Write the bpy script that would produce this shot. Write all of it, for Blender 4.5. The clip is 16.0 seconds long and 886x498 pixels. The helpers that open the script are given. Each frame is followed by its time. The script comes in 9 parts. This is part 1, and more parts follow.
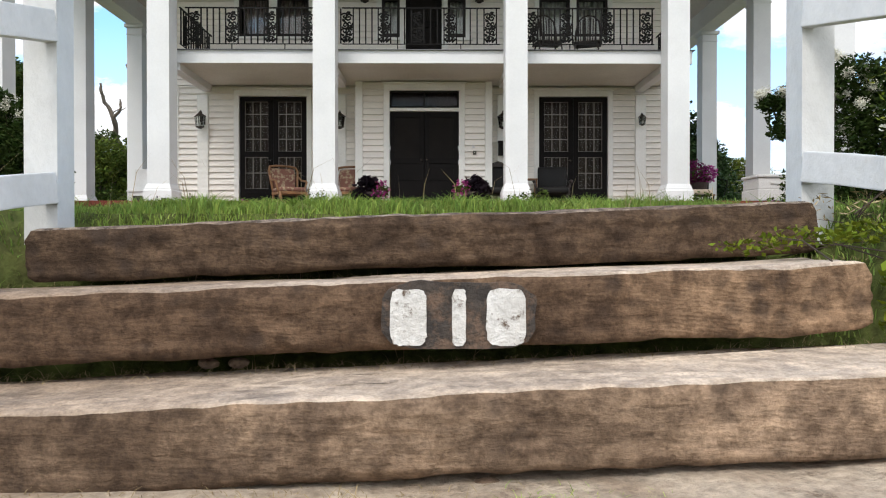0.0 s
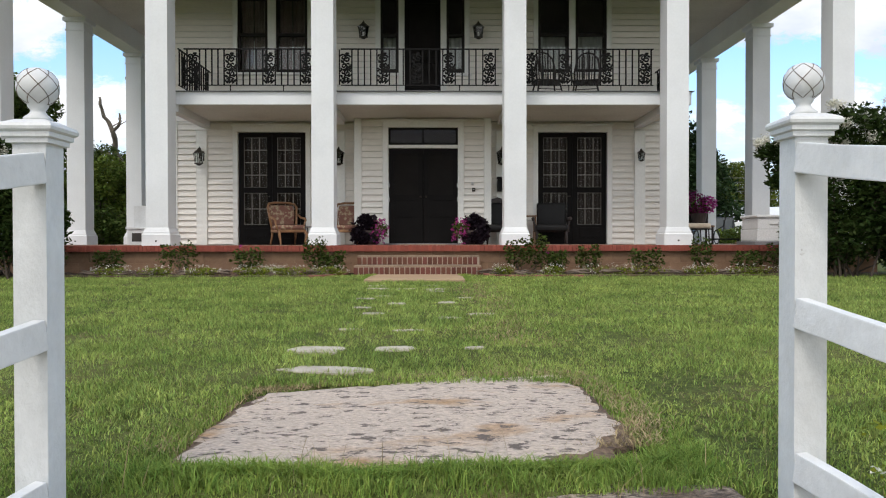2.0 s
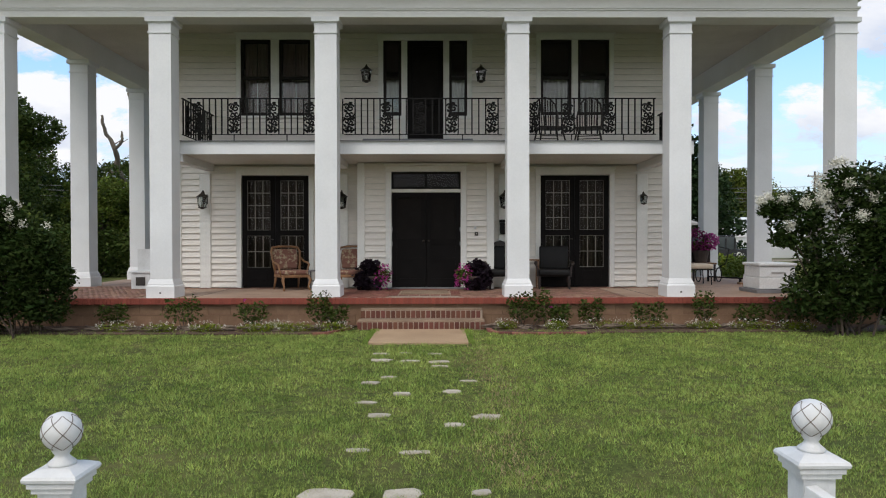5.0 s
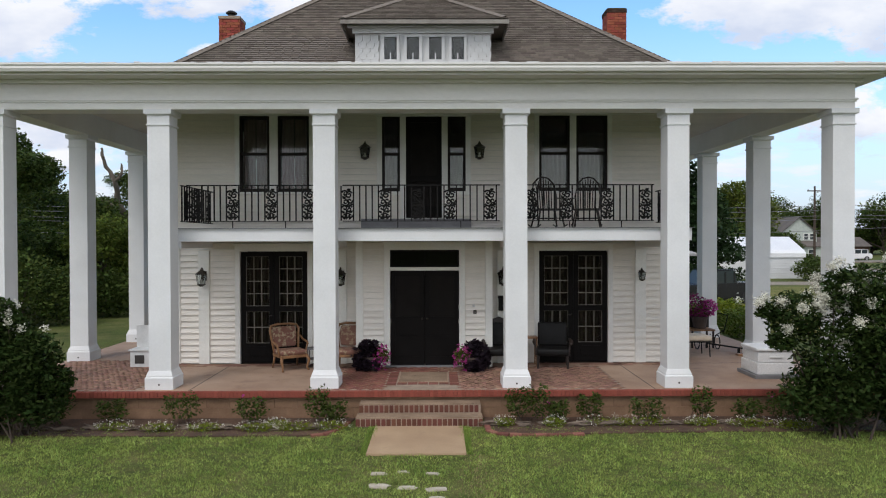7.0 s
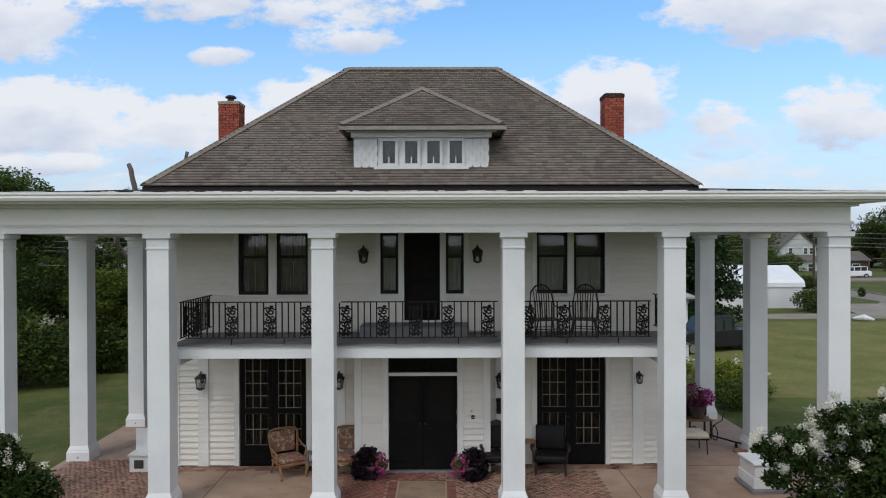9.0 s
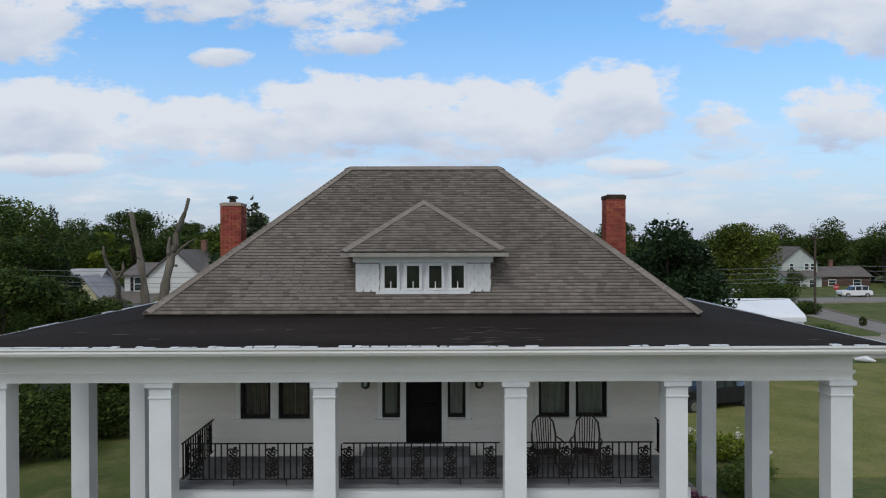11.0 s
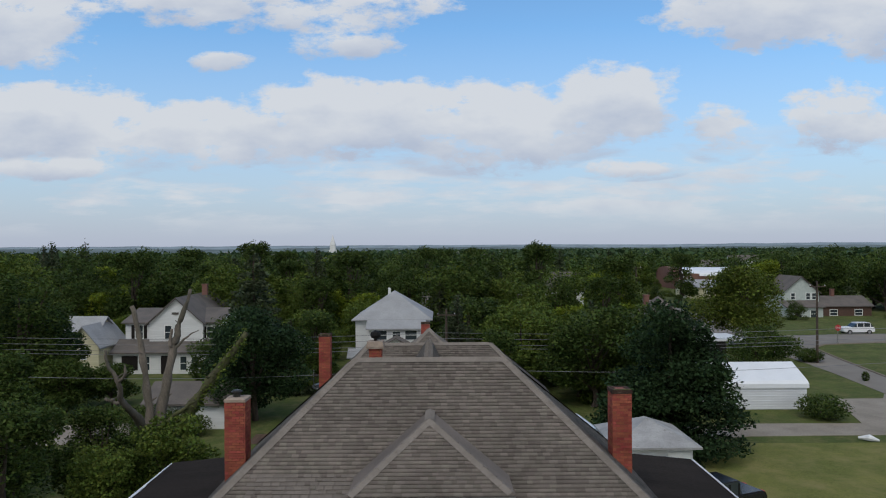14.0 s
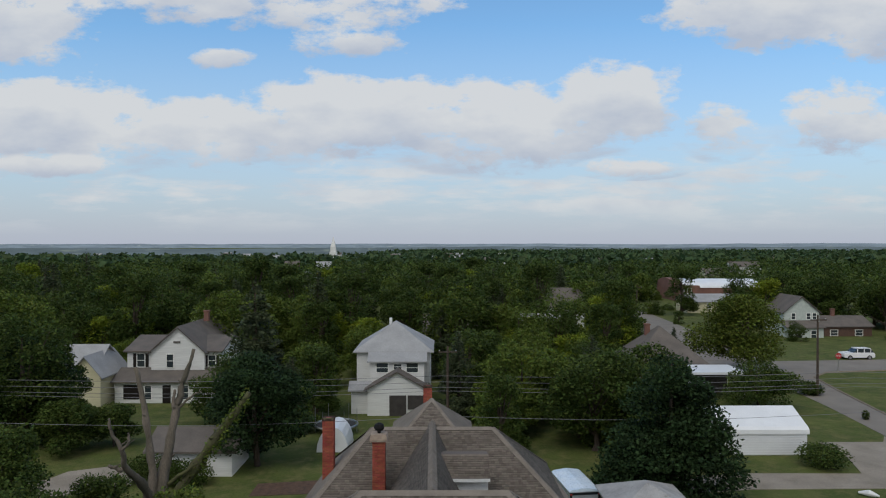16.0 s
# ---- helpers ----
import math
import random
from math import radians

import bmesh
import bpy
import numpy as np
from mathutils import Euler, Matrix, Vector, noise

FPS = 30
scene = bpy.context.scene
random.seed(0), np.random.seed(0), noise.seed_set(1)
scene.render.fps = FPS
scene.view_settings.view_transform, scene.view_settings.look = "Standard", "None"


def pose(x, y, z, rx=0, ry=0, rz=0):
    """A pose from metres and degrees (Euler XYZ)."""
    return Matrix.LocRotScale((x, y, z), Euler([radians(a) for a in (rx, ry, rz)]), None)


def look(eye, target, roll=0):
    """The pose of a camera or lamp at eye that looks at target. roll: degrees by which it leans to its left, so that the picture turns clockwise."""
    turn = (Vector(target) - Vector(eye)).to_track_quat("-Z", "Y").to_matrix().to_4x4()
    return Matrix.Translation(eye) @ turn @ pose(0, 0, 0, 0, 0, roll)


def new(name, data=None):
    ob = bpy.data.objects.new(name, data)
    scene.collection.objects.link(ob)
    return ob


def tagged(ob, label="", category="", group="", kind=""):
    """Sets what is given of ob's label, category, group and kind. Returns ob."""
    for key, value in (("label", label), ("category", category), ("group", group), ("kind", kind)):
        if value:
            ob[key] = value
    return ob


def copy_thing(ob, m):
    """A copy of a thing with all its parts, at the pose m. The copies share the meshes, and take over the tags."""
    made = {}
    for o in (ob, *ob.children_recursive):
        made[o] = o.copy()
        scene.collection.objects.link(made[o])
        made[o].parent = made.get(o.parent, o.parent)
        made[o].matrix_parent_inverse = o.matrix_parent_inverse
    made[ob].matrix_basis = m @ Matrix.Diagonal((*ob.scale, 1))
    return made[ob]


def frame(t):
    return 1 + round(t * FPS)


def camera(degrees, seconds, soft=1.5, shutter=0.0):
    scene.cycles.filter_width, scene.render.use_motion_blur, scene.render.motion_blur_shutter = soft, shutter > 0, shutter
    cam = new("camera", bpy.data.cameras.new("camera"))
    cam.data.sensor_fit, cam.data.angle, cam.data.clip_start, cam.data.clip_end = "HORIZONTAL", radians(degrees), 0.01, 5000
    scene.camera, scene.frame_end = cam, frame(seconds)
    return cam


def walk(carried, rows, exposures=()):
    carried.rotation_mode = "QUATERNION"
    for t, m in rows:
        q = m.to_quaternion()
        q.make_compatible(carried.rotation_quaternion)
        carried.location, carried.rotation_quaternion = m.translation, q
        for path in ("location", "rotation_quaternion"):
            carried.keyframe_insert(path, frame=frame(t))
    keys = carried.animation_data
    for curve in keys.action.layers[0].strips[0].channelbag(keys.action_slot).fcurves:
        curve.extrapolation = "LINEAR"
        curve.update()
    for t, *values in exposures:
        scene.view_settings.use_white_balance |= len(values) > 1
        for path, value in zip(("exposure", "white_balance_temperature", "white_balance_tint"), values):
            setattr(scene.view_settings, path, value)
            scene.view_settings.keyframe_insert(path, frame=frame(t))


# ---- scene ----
cam = camera(64.0, 16.0, 1.1)
# seconds, place, turn
PATH = [
    (0.0, 0.014, 0.005, -0.195, 89.512, 0.016, -0.496),
    (0.5, 0.024, 0.035, 0.073, 89.431, 0.020, -0.496),
    (1.0, 0.029, 0.042, 0.336, 89.335, 0.072, -0.484),
    (1.5, 0.041, 0.037, 0.597, 89.299, 0.082, -0.485),
    (2.0, 0.038, 0.016, 0.632, 89.323, 0.074, -0.482),
    (2.5, 0.018, 0.010, 0.613, 89.349, 0.091, -0.481),
    (3.0, 0.008, 0.000, 0.647, 89.360, 0.105, -0.464),
    (3.5, -0.000, 0.006, 0.823, 89.336, 0.112, -0.479),
    (6.0, -0.001, -0.023, 2.277, 89.224, 0.102, -0.350),
    (6.5, 0.012, -0.018, 2.713, 89.247, 0.128, -0.357),
    (7.0, 0.040, -0.008, 3.218, 89.273, 0.146, -0.382),
    (7.5, 0.054, 0.017, 3.768, 89.345, 0.143, -0.406),
    (8.0, 0.080, 0.013, 4.291, 89.430, 0.157, -0.397),
    (8.5, 0.094, -0.000, 4.835, 89.440, 0.159, -0.371),
    (9.0, 0.086, -0.050, 5.395, 89.484, 0.169, -0.380),
    (11.5, 0.070, -0.022, 8.865, 89.599, 0.158, -0.308),
    (12.0, 0.094, 0.022, 9.689, 89.637, 0.189, -0.322),
    (12.5, 0.082, 0.048, 10.514, 89.675, 0.208, -0.302),
    (13.0, 0.053, 0.052, 11.368, 89.743, 0.257, -0.313),
    (13.5, 0.011, 0.069, 12.292, 89.780, 0.280, -0.302),
    (14.0, -0.038, 0.084, 13.200, 89.811, 0.314, -0.305),
    (14.5, -0.049, 0.102, 14.101, 89.835, 0.289, -0.295),
    (15.0, -0.092, 0.129, 15.027, 89.805, 0.229, -0.286),
    (15.5, -0.148, 0.088, 15.957, 89.738, 0.139, -0.289),
    (16.0, -0.162, -0.034, 16.923, 89.666, 0.029, -0.272),
]
EXPOSURES = [(0.0, 0.47, 6450, 12), (1.5, 0.31, 6420, 12), (3.5, -0.02, 6420, 12), (6.0, -0.02, 6350, 13), (7.5, -0.07, 6250, 13), (9.0, -0.25, 6150, 12), (11.5, -0.44, 6000, 11), (13.0, -0.52, 6000, 11), (16.0, -0.58, 6250, 10)]
walk(cam, [(t, pose(*p)) for t, *p in PATH], EXPOSURES)

# ---- sky and sun ----
SUN_UP, SUN_ROUND = radians(52), radians(205)
world = bpy.data.worlds.new("world")
scene.world = world
world.use_nodes = True


def wire(tree):
    """Short ways to make and join nodes in a tree."""
    def make(kind, **sets):
        n = tree.nodes.new(kind)
        for k, v in sets.items():
            if k == "op":
                n.operation = v
            elif k == "blend":
                n.blend_type = v
            elif k == "space":
                n.data_type = v
        return n

    def put(n, i, v):
        if isinstance(v, bpy.types.NodeSocket):
            tree.links.new(v, n.inputs[i])
        else:
            n.inputs[i].default_value = v

    def calc(op, a, b=0.0, c=0.0):
        n = make("ShaderNodeMath", op=op)
        put(n, 0, a), put(n, 1, b), put(n, 2, c)
        return n.outputs[0]

    def mix(f, a, b, blend="MIX"):
        n = make("ShaderNodeMix", space="RGBA", blend=blend)
        put(n, 0, f), put(n, 6, a), put(n, 7, b)
        return n.outputs[2]

    def noise_of(vec, scale, detail=5.0, rough=0.55):
        n = make("ShaderNodeTexNoise")
        put(n, "Vector", vec), put(n, "Scale", scale), put(n, "Detail", detail), put(n, "Roughness", rough)
        return n.outputs["Fac"]

    def ramp(f, a, b, lo=0.0, hi=1.0):
        n = make("ShaderNodeMapRange")
        put(n, 0, f), put(n, 1, a), put(n, 2, b), put(n, 3, lo), put(n, 4, hi)
        return n.outputs[0]
    return make, put, calc, mix, noise_of, ramp


def build_sky():
    tree = world.node_tree
    tree.nodes.clear()
    make, put, calc, mix, noise_of, ramp = wire(tree)
    tex = make("ShaderNodeTexSky")
    tex.sky_type, tex.sun_disc, tex.sun_elevation, tex.sun_rotation = "NISHITA", False, SUN_UP, SUN_ROUND
    tex.air_density, tex.dust_density, tex.ozone_density = 1.0, 0.6, 1.6
    co = make("ShaderNodeTexCoord").outputs["Generated"]
    sep = make("ShaderNodeSeparateXYZ")
    put(sep, 0, co)
    x, y, z = sep.outputs
    ay = calc("MAXIMUM", calc("ABSOLUTE", y), 0.25)
    u, v = calc("DIVIDE", x, ay), calc("DIVIDE", z, ay)
    flat = make("ShaderNodeCombineXYZ")
    put(flat, 0, u), put(flat, 1, calc("MULTIPLY", v, 2.0)), put(flat, 2, calc("SIGN", y))
    n1 = noise_of(flat.outputs[0], 4.2, 7.0, 0.6)
    n2 = noise_of(flat.outputs[0], 17.0, 8.0, 0.68)
    puff = calc("ADD", calc("MULTIPLY", calc("SUBTRACT", n1, 0.5), 0.95), calc("MULTIPLY", calc("SUBTRACT", n2, 0.5), 0.85))
    # banks of cloud: place across, place up, half width, half height
    banks = [(-0.56, 0.175, 0.16, 0.055), (-0.33, 0.155, 0.17, 0.05), (-0.12, 0.185, 0.16, 0.05), (0.08, 0.17, 0.16, 0.06),
             (0.25, 0.20, 0.10, 0.06), (-0.60, 0.33, 0.12, 0.08), (-0.30, 0.35, 0.16, 0.045), (-0.12, 0.335, 0.12, 0.05), (-0.12, 0.285, 0.09, 0.022),
             (0.47, 0.345, 0.17, 0.06), (0.62, 0.32, 0.10, 0.06), (0.40, 0.165, 0.06, 0.04), (0.58, 0.175, 0.10, 0.05), (0.27, 0.108, 0.07, 0.014), (-0.55, 0.112, 0.10, 0.016), (-0.31, 0.265, 0.045, 0.016)]
    top, high, heft = -9.0, 0.0, 0.01
    for a, b, w, h in banks:
        du = calc("DIVIDE", calc("SUBTRACT", u, a), w)
        dv = calc("DIVIDE", calc("SUBTRACT", v, b), h)
        near = calc("SUBTRACT", 1.0, calc("ADD", calc("MULTIPLY", du, du), calc("MULTIPLY", dv, dv)))
        top = calc("MAXIMUM", top, calc("MAXIMUM", near, -2.0))
        w_ = calc("POWER", calc("MAXIMUM", calc("ADD", near, 0.8), 0.0), 3.0)
        high, heft = calc("ADD", high, calc("MULTIPLY", w_, dv)), calc("ADD", heft, w_)
    ahead = ramp(y, 0.1, 0.3)
    # cloud cover out of view, thickened to whiten the light on the house
    wild = calc("MULTIPLY", calc("SUBTRACT", n1, 0.38), 5.0)
    body = calc("ADD", calc("MULTIPLY", ahead, calc("ADD", calc("MULTIPLY", top, 0.55), calc("MULTIPLY", puff, 1.9))), calc("MULTIPLY", calc("SUBTRACT", 1.0, ahead), wild))
    cover = ramp(body, -0.06, 0.26)
    cover = calc("MULTIPLY", calc("SMOOTH_MIN", cover, 1.0, 0.1), 0.96)
    # faint broken layers low down, and a thin veil towards the horizon
    low = make("ShaderNodeCombineXYZ")
    put(low, 0, u), put(low, 1, calc("MULTIPLY", v, 5.0)), put(low, 2, calc("SIGN", y))
    streak = ramp(noise_of(low.outputs[0], 6.5, 7.0, 0.6), 0.45, 0.60, 0.0, 0.8)
    streak = calc("MULTIPLY", streak, calc("MULTIPLY", ramp(v, 0.015, 0.06), ramp(v, 0.12, 0.18, 1.0, 0.0)))
    cover = calc("MAXIMUM", cover, streak)
    veil = ramp(v, 0.0, 0.31, 0.97, 0.0)
    lift = calc("ADD", calc("DIVIDE", high, heft), calc("MULTIPLY", calc("SUBTRACT", noise_of(flat.outputs[0], 10.0, 4.0), 0.5), 2.6))
    shade = ramp(lift, -1.0, 0.25)
    white = mix(shade, (6.95, 7.5, 8.55, 1), (10.1, 10.1, 9.95, 1))
    white = mix(calc("MULTIPLY", calc("SUBTRACT", 1.0, ahead), 0.8), white, (13.0, 13.0, 12.8, 1))   # unseen clouds behind the camera, brightened to light the house front
    clear = mix(1.0, tex.outputs[0], (1.80, 2.30, 2.42, 1), "MULTIPLY")
    hazy = mix(veil, clear, (6.6, 6.95, 8.0, 1))
    sky = mix(cover, hazy, white)
    bg = make("ShaderNodeBackground")
    put(bg, "Color", sky), put(bg, "Strength", 0.1)
    out = make("ShaderNodeOutputWorld")
    tree.links.new(bg.outputs[0], out.inputs[0])


build_sky()
sun = new("sun", bpy.data.lights.new("sun", "SUN"))
sun.data.energy, sun.data.angle, sun.data.color = 1.5, radians(22), (1.0, 0.94, 0.84)
sun.matrix_world = look((0, 0, 60), (60 * math.cos(SUN_UP) * -math.sin(SUN_ROUND), 60 * math.cos(SUN_UP) * -math.cos(SUN_ROUND), 60 - 60 * math.sin(SUN_UP)))
# ---- materials ----
def paint(name, col, col2=None, scale=3.0, spread=(0.35, 0.65), rough=0.7, bump=0.15, grain=40.0, metal=0.0, island=0.0, each=0.0, spots=None, spot_scale=2.0,
          spot_range=(0.6, 0.72), thin=0.0, stretch=(1, 1, 1), gloss=0.4, fine=0.12, hue=0.0):
    """A procedural surface: two colours mixed by broad noise, fine grain, stains, and a bump. island, each: how much single pieces differ."""
    m = bpy.data.materials.new(name)
    m.use_nodes = True
    tree = m.node_tree
    tree.nodes.clear()
    make, put, calc, mix, noise_of, ramp = wire(tree)
    co = make("ShaderNodeTexCoord").outputs["Object"]
    mp = make("ShaderNodeMapping")
    put(mp, "Vector", co)
    mp.inputs["Scale"].default_value = stretch
    vec = mp.outputs[0]
    broad = ramp(noise_of(vec, scale, 5.0), *spread)
    c = mix(broad, (*col, 1), (*(col2 or tuple(v * 0.8 for v in col)), 1))
    small = noise_of(vec, grain, 6.0, 0.65)
    c = mix(1.0, c, mix(ramp(small, 0.25, 0.75), (1 - fine * 1.6,) * 3 + (1,), (1 + fine,) * 3 + (1,)), "MULTIPLY")
    if spots:
        c = mix(ramp(noise_of(vec, spot_scale, 8.0, 0.7), *spot_range), c, (*spots, 1))
    for amount, kind, socket in ((island, "ShaderNodeNewGeometry", "Random Per Island"), (each, "ShaderNodeObjectInfo", "Random")):
        if amount:
            r = make(kind).outputs[socket]
            hsv = make("ShaderNodeHueSaturation")
            put(hsv, "Value", ramp(r, 0, 1, 1 - amount, 1 + amount)), put(hsv, "Color", c)
            if hue:
                put(hsv, "Hue", ramp(calc("FRACT", calc("MULTIPLY", r, 7.31)), 0, 1, 0.5 - hue, 0.5 + hue))
            c = hsv.outputs[0]
    bs = make("ShaderNodeBsdfPrincipled")
    put(bs, "Base Color", c), put(bs, "Metallic", metal), put(bs, "Roughness", ramp(small, 0.2, 0.8, max(rough - 0.1, 0.02), min(rough + 0.1, 1.0)))
    put(bs, "Specular IOR Level", gloss)
    if bump:
        b = make("ShaderNodeBump")
        put(b, "Strength", bump), put(b, "Distance", 0.02), put(b, "Height", calc("ADD", small, calc("MULTIPLY", noise_of(vec, grain * 0.2, 4.0), 0.8)))
        tree.links.new(b.outputs[0], bs.inputs["Normal"])
    out = make("ShaderNodeOutputMaterial")
    if thin:
        tr = make("ShaderNodeBsdfTranslucent")
        put(tr, "Color", c)
        mx = make("ShaderNodeMixShader")
        put(mx, 0, thin)
        tree.links.new(bs.outputs[0], mx.inputs[1]), tree.links.new(tr.outputs[0], mx.inputs[2]), tree.links.new(mx.outputs[0], out.inputs[0])
    else:
        tree.links.new(bs.outputs[0], out.inputs[0])
    return m


def stone_of(name, dark, pale, left, right, rough_scale=9.0, tooled=0.02, pit=1.0):
    """Sandstone, dark at one end and pale at the other, with pits, grain and tool marks."""
    m = bpy.data.materials.new(name)
    m.use_nodes = True
    tree = m.node_tree
    tree.nodes.clear()
    make, put, calc, mix, noise_of, ramp = wire(tree)
    co = make("ShaderNodeTexCoord").outputs["Object"]
    sep = make("ShaderNodeSeparateXYZ")
    put(sep, 0, co)
    broad, pits, fine = noise_of(co, 2.6, 6.0, 0.6), noise_of(co, rough_scale, 7.0, 0.62), noise_of(co, 150.0, 4.0, 0.6)
    end_tone = calc("ADD", sep.outputs[0], calc("MULTIPLY", calc("SUBTRACT", broad, 0.5), 2.4))
    c = mix(ramp(end_tone, left, right), (*dark, 1), (*pale, 1))
    c = mix(1.0, c, mix(ramp(pits, 0.38, 0.62), (1 - 0.38 * pit, 1 - 0.41 * pit, 1 - 0.43 * pit, 1), (1.2, 1.18, 1.14, 1)), "MULTIPLY")
    c = mix(1.0, c, mix(ramp(noise_of(co, 34.0, 6.0, 0.65), 0.38, 0.56), (1 - 0.42 * pit, 1 - 0.44 * pit, 1 - 0.46 * pit, 1), (1.1, 1.1, 1.1, 1)), "MULTIPLY")
    c = mix(1.0, c, mix(ramp(fine, 0.3, 0.7), (0.78, 0.78, 0.78, 1), (1.15, 1.15, 1.15, 1)), "MULTIPLY")
    c = mix(ramp(noise_of(co, 5.0, 7.0, 0.7), 0.64, 0.72, 0.0, 0.8 * pit), c, (0.05, 0.036, 0.028, 1))
    bed = make("ShaderNodeMapping")
    bed.inputs["Scale"].default_value = (0.45, 0.8, 2.2)
    put(bed, "Vector", co)
    streak = noise_of(bed.outputs[0], 26.0, 6.0, 0.68)
    c = mix(1.0, c, mix(ramp(streak, 0.36, 0.64), (1 - 0.34 * pit, 1 - 0.37 * pit, 1 - 0.39 * pit, 1), (1.16, 1.12, 1.08, 1)), "MULTIPLY")
    cell = make("ShaderNodeTexVoronoi")
    warp = make("ShaderNodeVectorMath")
    put(warp, 0, co)
    wob = make("ShaderNodeTexNoise")
    put(wob, "Vector", co), put(wob, "Scale", 40.0)
    shift = make("ShaderNodeVectorMath")
    shift.operation = "SCALE"
    put(shift, 0, wob.outputs[1]), put(shift, "Scale", 0.02)
    put(warp, 1, shift.outputs[0])
    put(cell, "Vector", warp.outputs[0]), put(cell, "Scale", 17.0)
    hole = calc("MULTIPLY", ramp(cell.outputs["Distance"], 0.46, 0.20), ramp(noise_of(co, 5.0, 3.0, 0.5), 0.44, 0.60))
    c = mix(calc("MULTIPLY", hole, 0.7 * pit), c, (0.045, 0.032, 0.025, 1))
    wave = make("ShaderNodeTexWave")
    turn = make("ShaderNodeMapping")
    turn.inputs["Rotation"].default_value = (0, radians(84), 0)
    put(turn, "Vector", co), put(wave, "Vector", turn.outputs[0]), put(wave, "Scale", 34.0), put(wave, "Distortion", 5.0), put(wave, "Detail", 3.0), put(wave, "Detail Scale", 1.6)
    c = mix(1.0, c, mix(calc("MULTIPLY", wave.outputs["Fac"], ramp(noise_of(co, 2.2, 3.0), 0.45, 0.62)), (1 - tooled,) * 3 + (1,), (1 + tooled,) * 3 + (1,)), "MULTIPLY")
    bs, b, out = make("ShaderNodeBsdfPrincipled"), make("ShaderNodeBump"), make("ShaderNodeOutputMaterial")
    put(bs, "Base Color", c), put(bs, "Roughness", 0.92), put(bs, "Specular IOR Level", 0.2)
    put(b, "Strength", 1.0), put(b, "Distance", 0.008), put(b, "Height", calc("ADD", calc("SUBTRACT", calc("ADD", calc("MULTIPLY", pits, 1.6), calc("MULTIPLY", fine, 0.4)), calc("MULTIPLY", hole, 0.6)), calc("ADD", calc("MULTIPLY", streak, 0.8), calc("MULTIPLY", wave.outputs["Fac"], ramp(noise_of(co, 2.2, 3.0), 0.50, 0.66, 0.0, 0.09)))))
    tree.links.new(b.outputs[0], bs.inputs["Normal"]), tree.links.new(bs.outputs[0], out.inputs[0])
    return m


def glass_of(name, tint=(0.9, 0.93, 0.92), sheen=1.0):
    m = bpy.data.materials.new(name)
    m.use_nodes = True
    tree = m.node_tree
    tree.nodes.clear()
    make, put, calc, mix, noise_of, ramp = wire(tree)
    tr, gl, mx, out = make("ShaderNodeBsdfTransparent"), make("ShaderNodeBsdfGlossy"), make("ShaderNodeMixShader"), make("ShaderNodeOutputMaterial")
    fr = make("ShaderNodeFresnel")
    put(tr, "Color", (*tint, 1)), put(gl, "Roughness", 0.03), put(fr, "IOR", 1.5)
    tree.links.new(calc("MULTIPLY", fr.outputs[0], sheen), mx.inputs[0]), tree.links.new(tr.outputs[0], mx.inputs[1]), tree.links.new(gl.outputs[0], mx.inputs[2])
    tree.links.new(mx.outputs[0], out.inputs[0])
    return m


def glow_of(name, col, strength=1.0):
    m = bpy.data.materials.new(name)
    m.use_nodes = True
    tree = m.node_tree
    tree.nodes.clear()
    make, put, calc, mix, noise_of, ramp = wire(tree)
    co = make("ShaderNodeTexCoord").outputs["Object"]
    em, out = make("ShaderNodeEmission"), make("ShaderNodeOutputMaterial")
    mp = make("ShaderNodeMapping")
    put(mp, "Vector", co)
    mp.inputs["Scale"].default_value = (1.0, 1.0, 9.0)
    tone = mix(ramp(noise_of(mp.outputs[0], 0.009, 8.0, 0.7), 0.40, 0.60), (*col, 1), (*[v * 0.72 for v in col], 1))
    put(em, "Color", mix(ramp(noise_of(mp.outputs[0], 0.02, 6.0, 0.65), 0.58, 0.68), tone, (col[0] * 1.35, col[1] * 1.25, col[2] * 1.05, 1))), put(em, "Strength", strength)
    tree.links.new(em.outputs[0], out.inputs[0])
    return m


# bluish white: cool sky light on the columns is put into the paint
WHITE = paint("white_paint", (0.715, 0.725, 0.735), (0.655, 0.665, 0.675), 1.2, rough=0.55, bump=0.08, grain=30, fine=0.03, spots=(0.55, 0.53, 0.48), spot_scale=5, spot_range=(0.70, 0.82))
# same white in a warmer copy, for beams without the columns' cool light
WHITE_WARM = paint("warm_white_paint", (0.75, 0.738, 0.712), (0.68, 0.668, 0.642), 1.2, rough=0.55, bump=0.08, grain=30, fine=0.04, spots=(0.55, 0.53, 0.48), spot_scale=3, spot_range=(0.70, 0.82), stretch=(0.3, 1, 1))
TRIM = paint("white_trim_paint", (0.78, 0.78, 0.74), (0.71, 0.71, 0.67), 1.5, rough=0.6, bump=0.12, grain=25, fine=0.05)
WORN = paint("weathered_white_paint", (0.665, 0.675, 0.675), (0.585, 0.592, 0.588), 6, rough=0.6, bump=0.22, grain=45, fine=0.05, stretch=(1, 1, 0.7), spots=(0.30, 0.28, 0.25), spot_scale=13, spot_range=(0.685, 0.735))
# creamier than the trim: warm bounced porch light is put into the colour
BOARD = paint("white_clapboard_paint", (0.80, 0.765, 0.705), (0.72, 0.685, 0.625), 0.9, rough=0.6, bump=0.2, grain=30, fine=0.05, each=0.035, stretch=(0.2, 1, 1))
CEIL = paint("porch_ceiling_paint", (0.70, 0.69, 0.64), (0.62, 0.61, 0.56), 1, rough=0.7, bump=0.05)
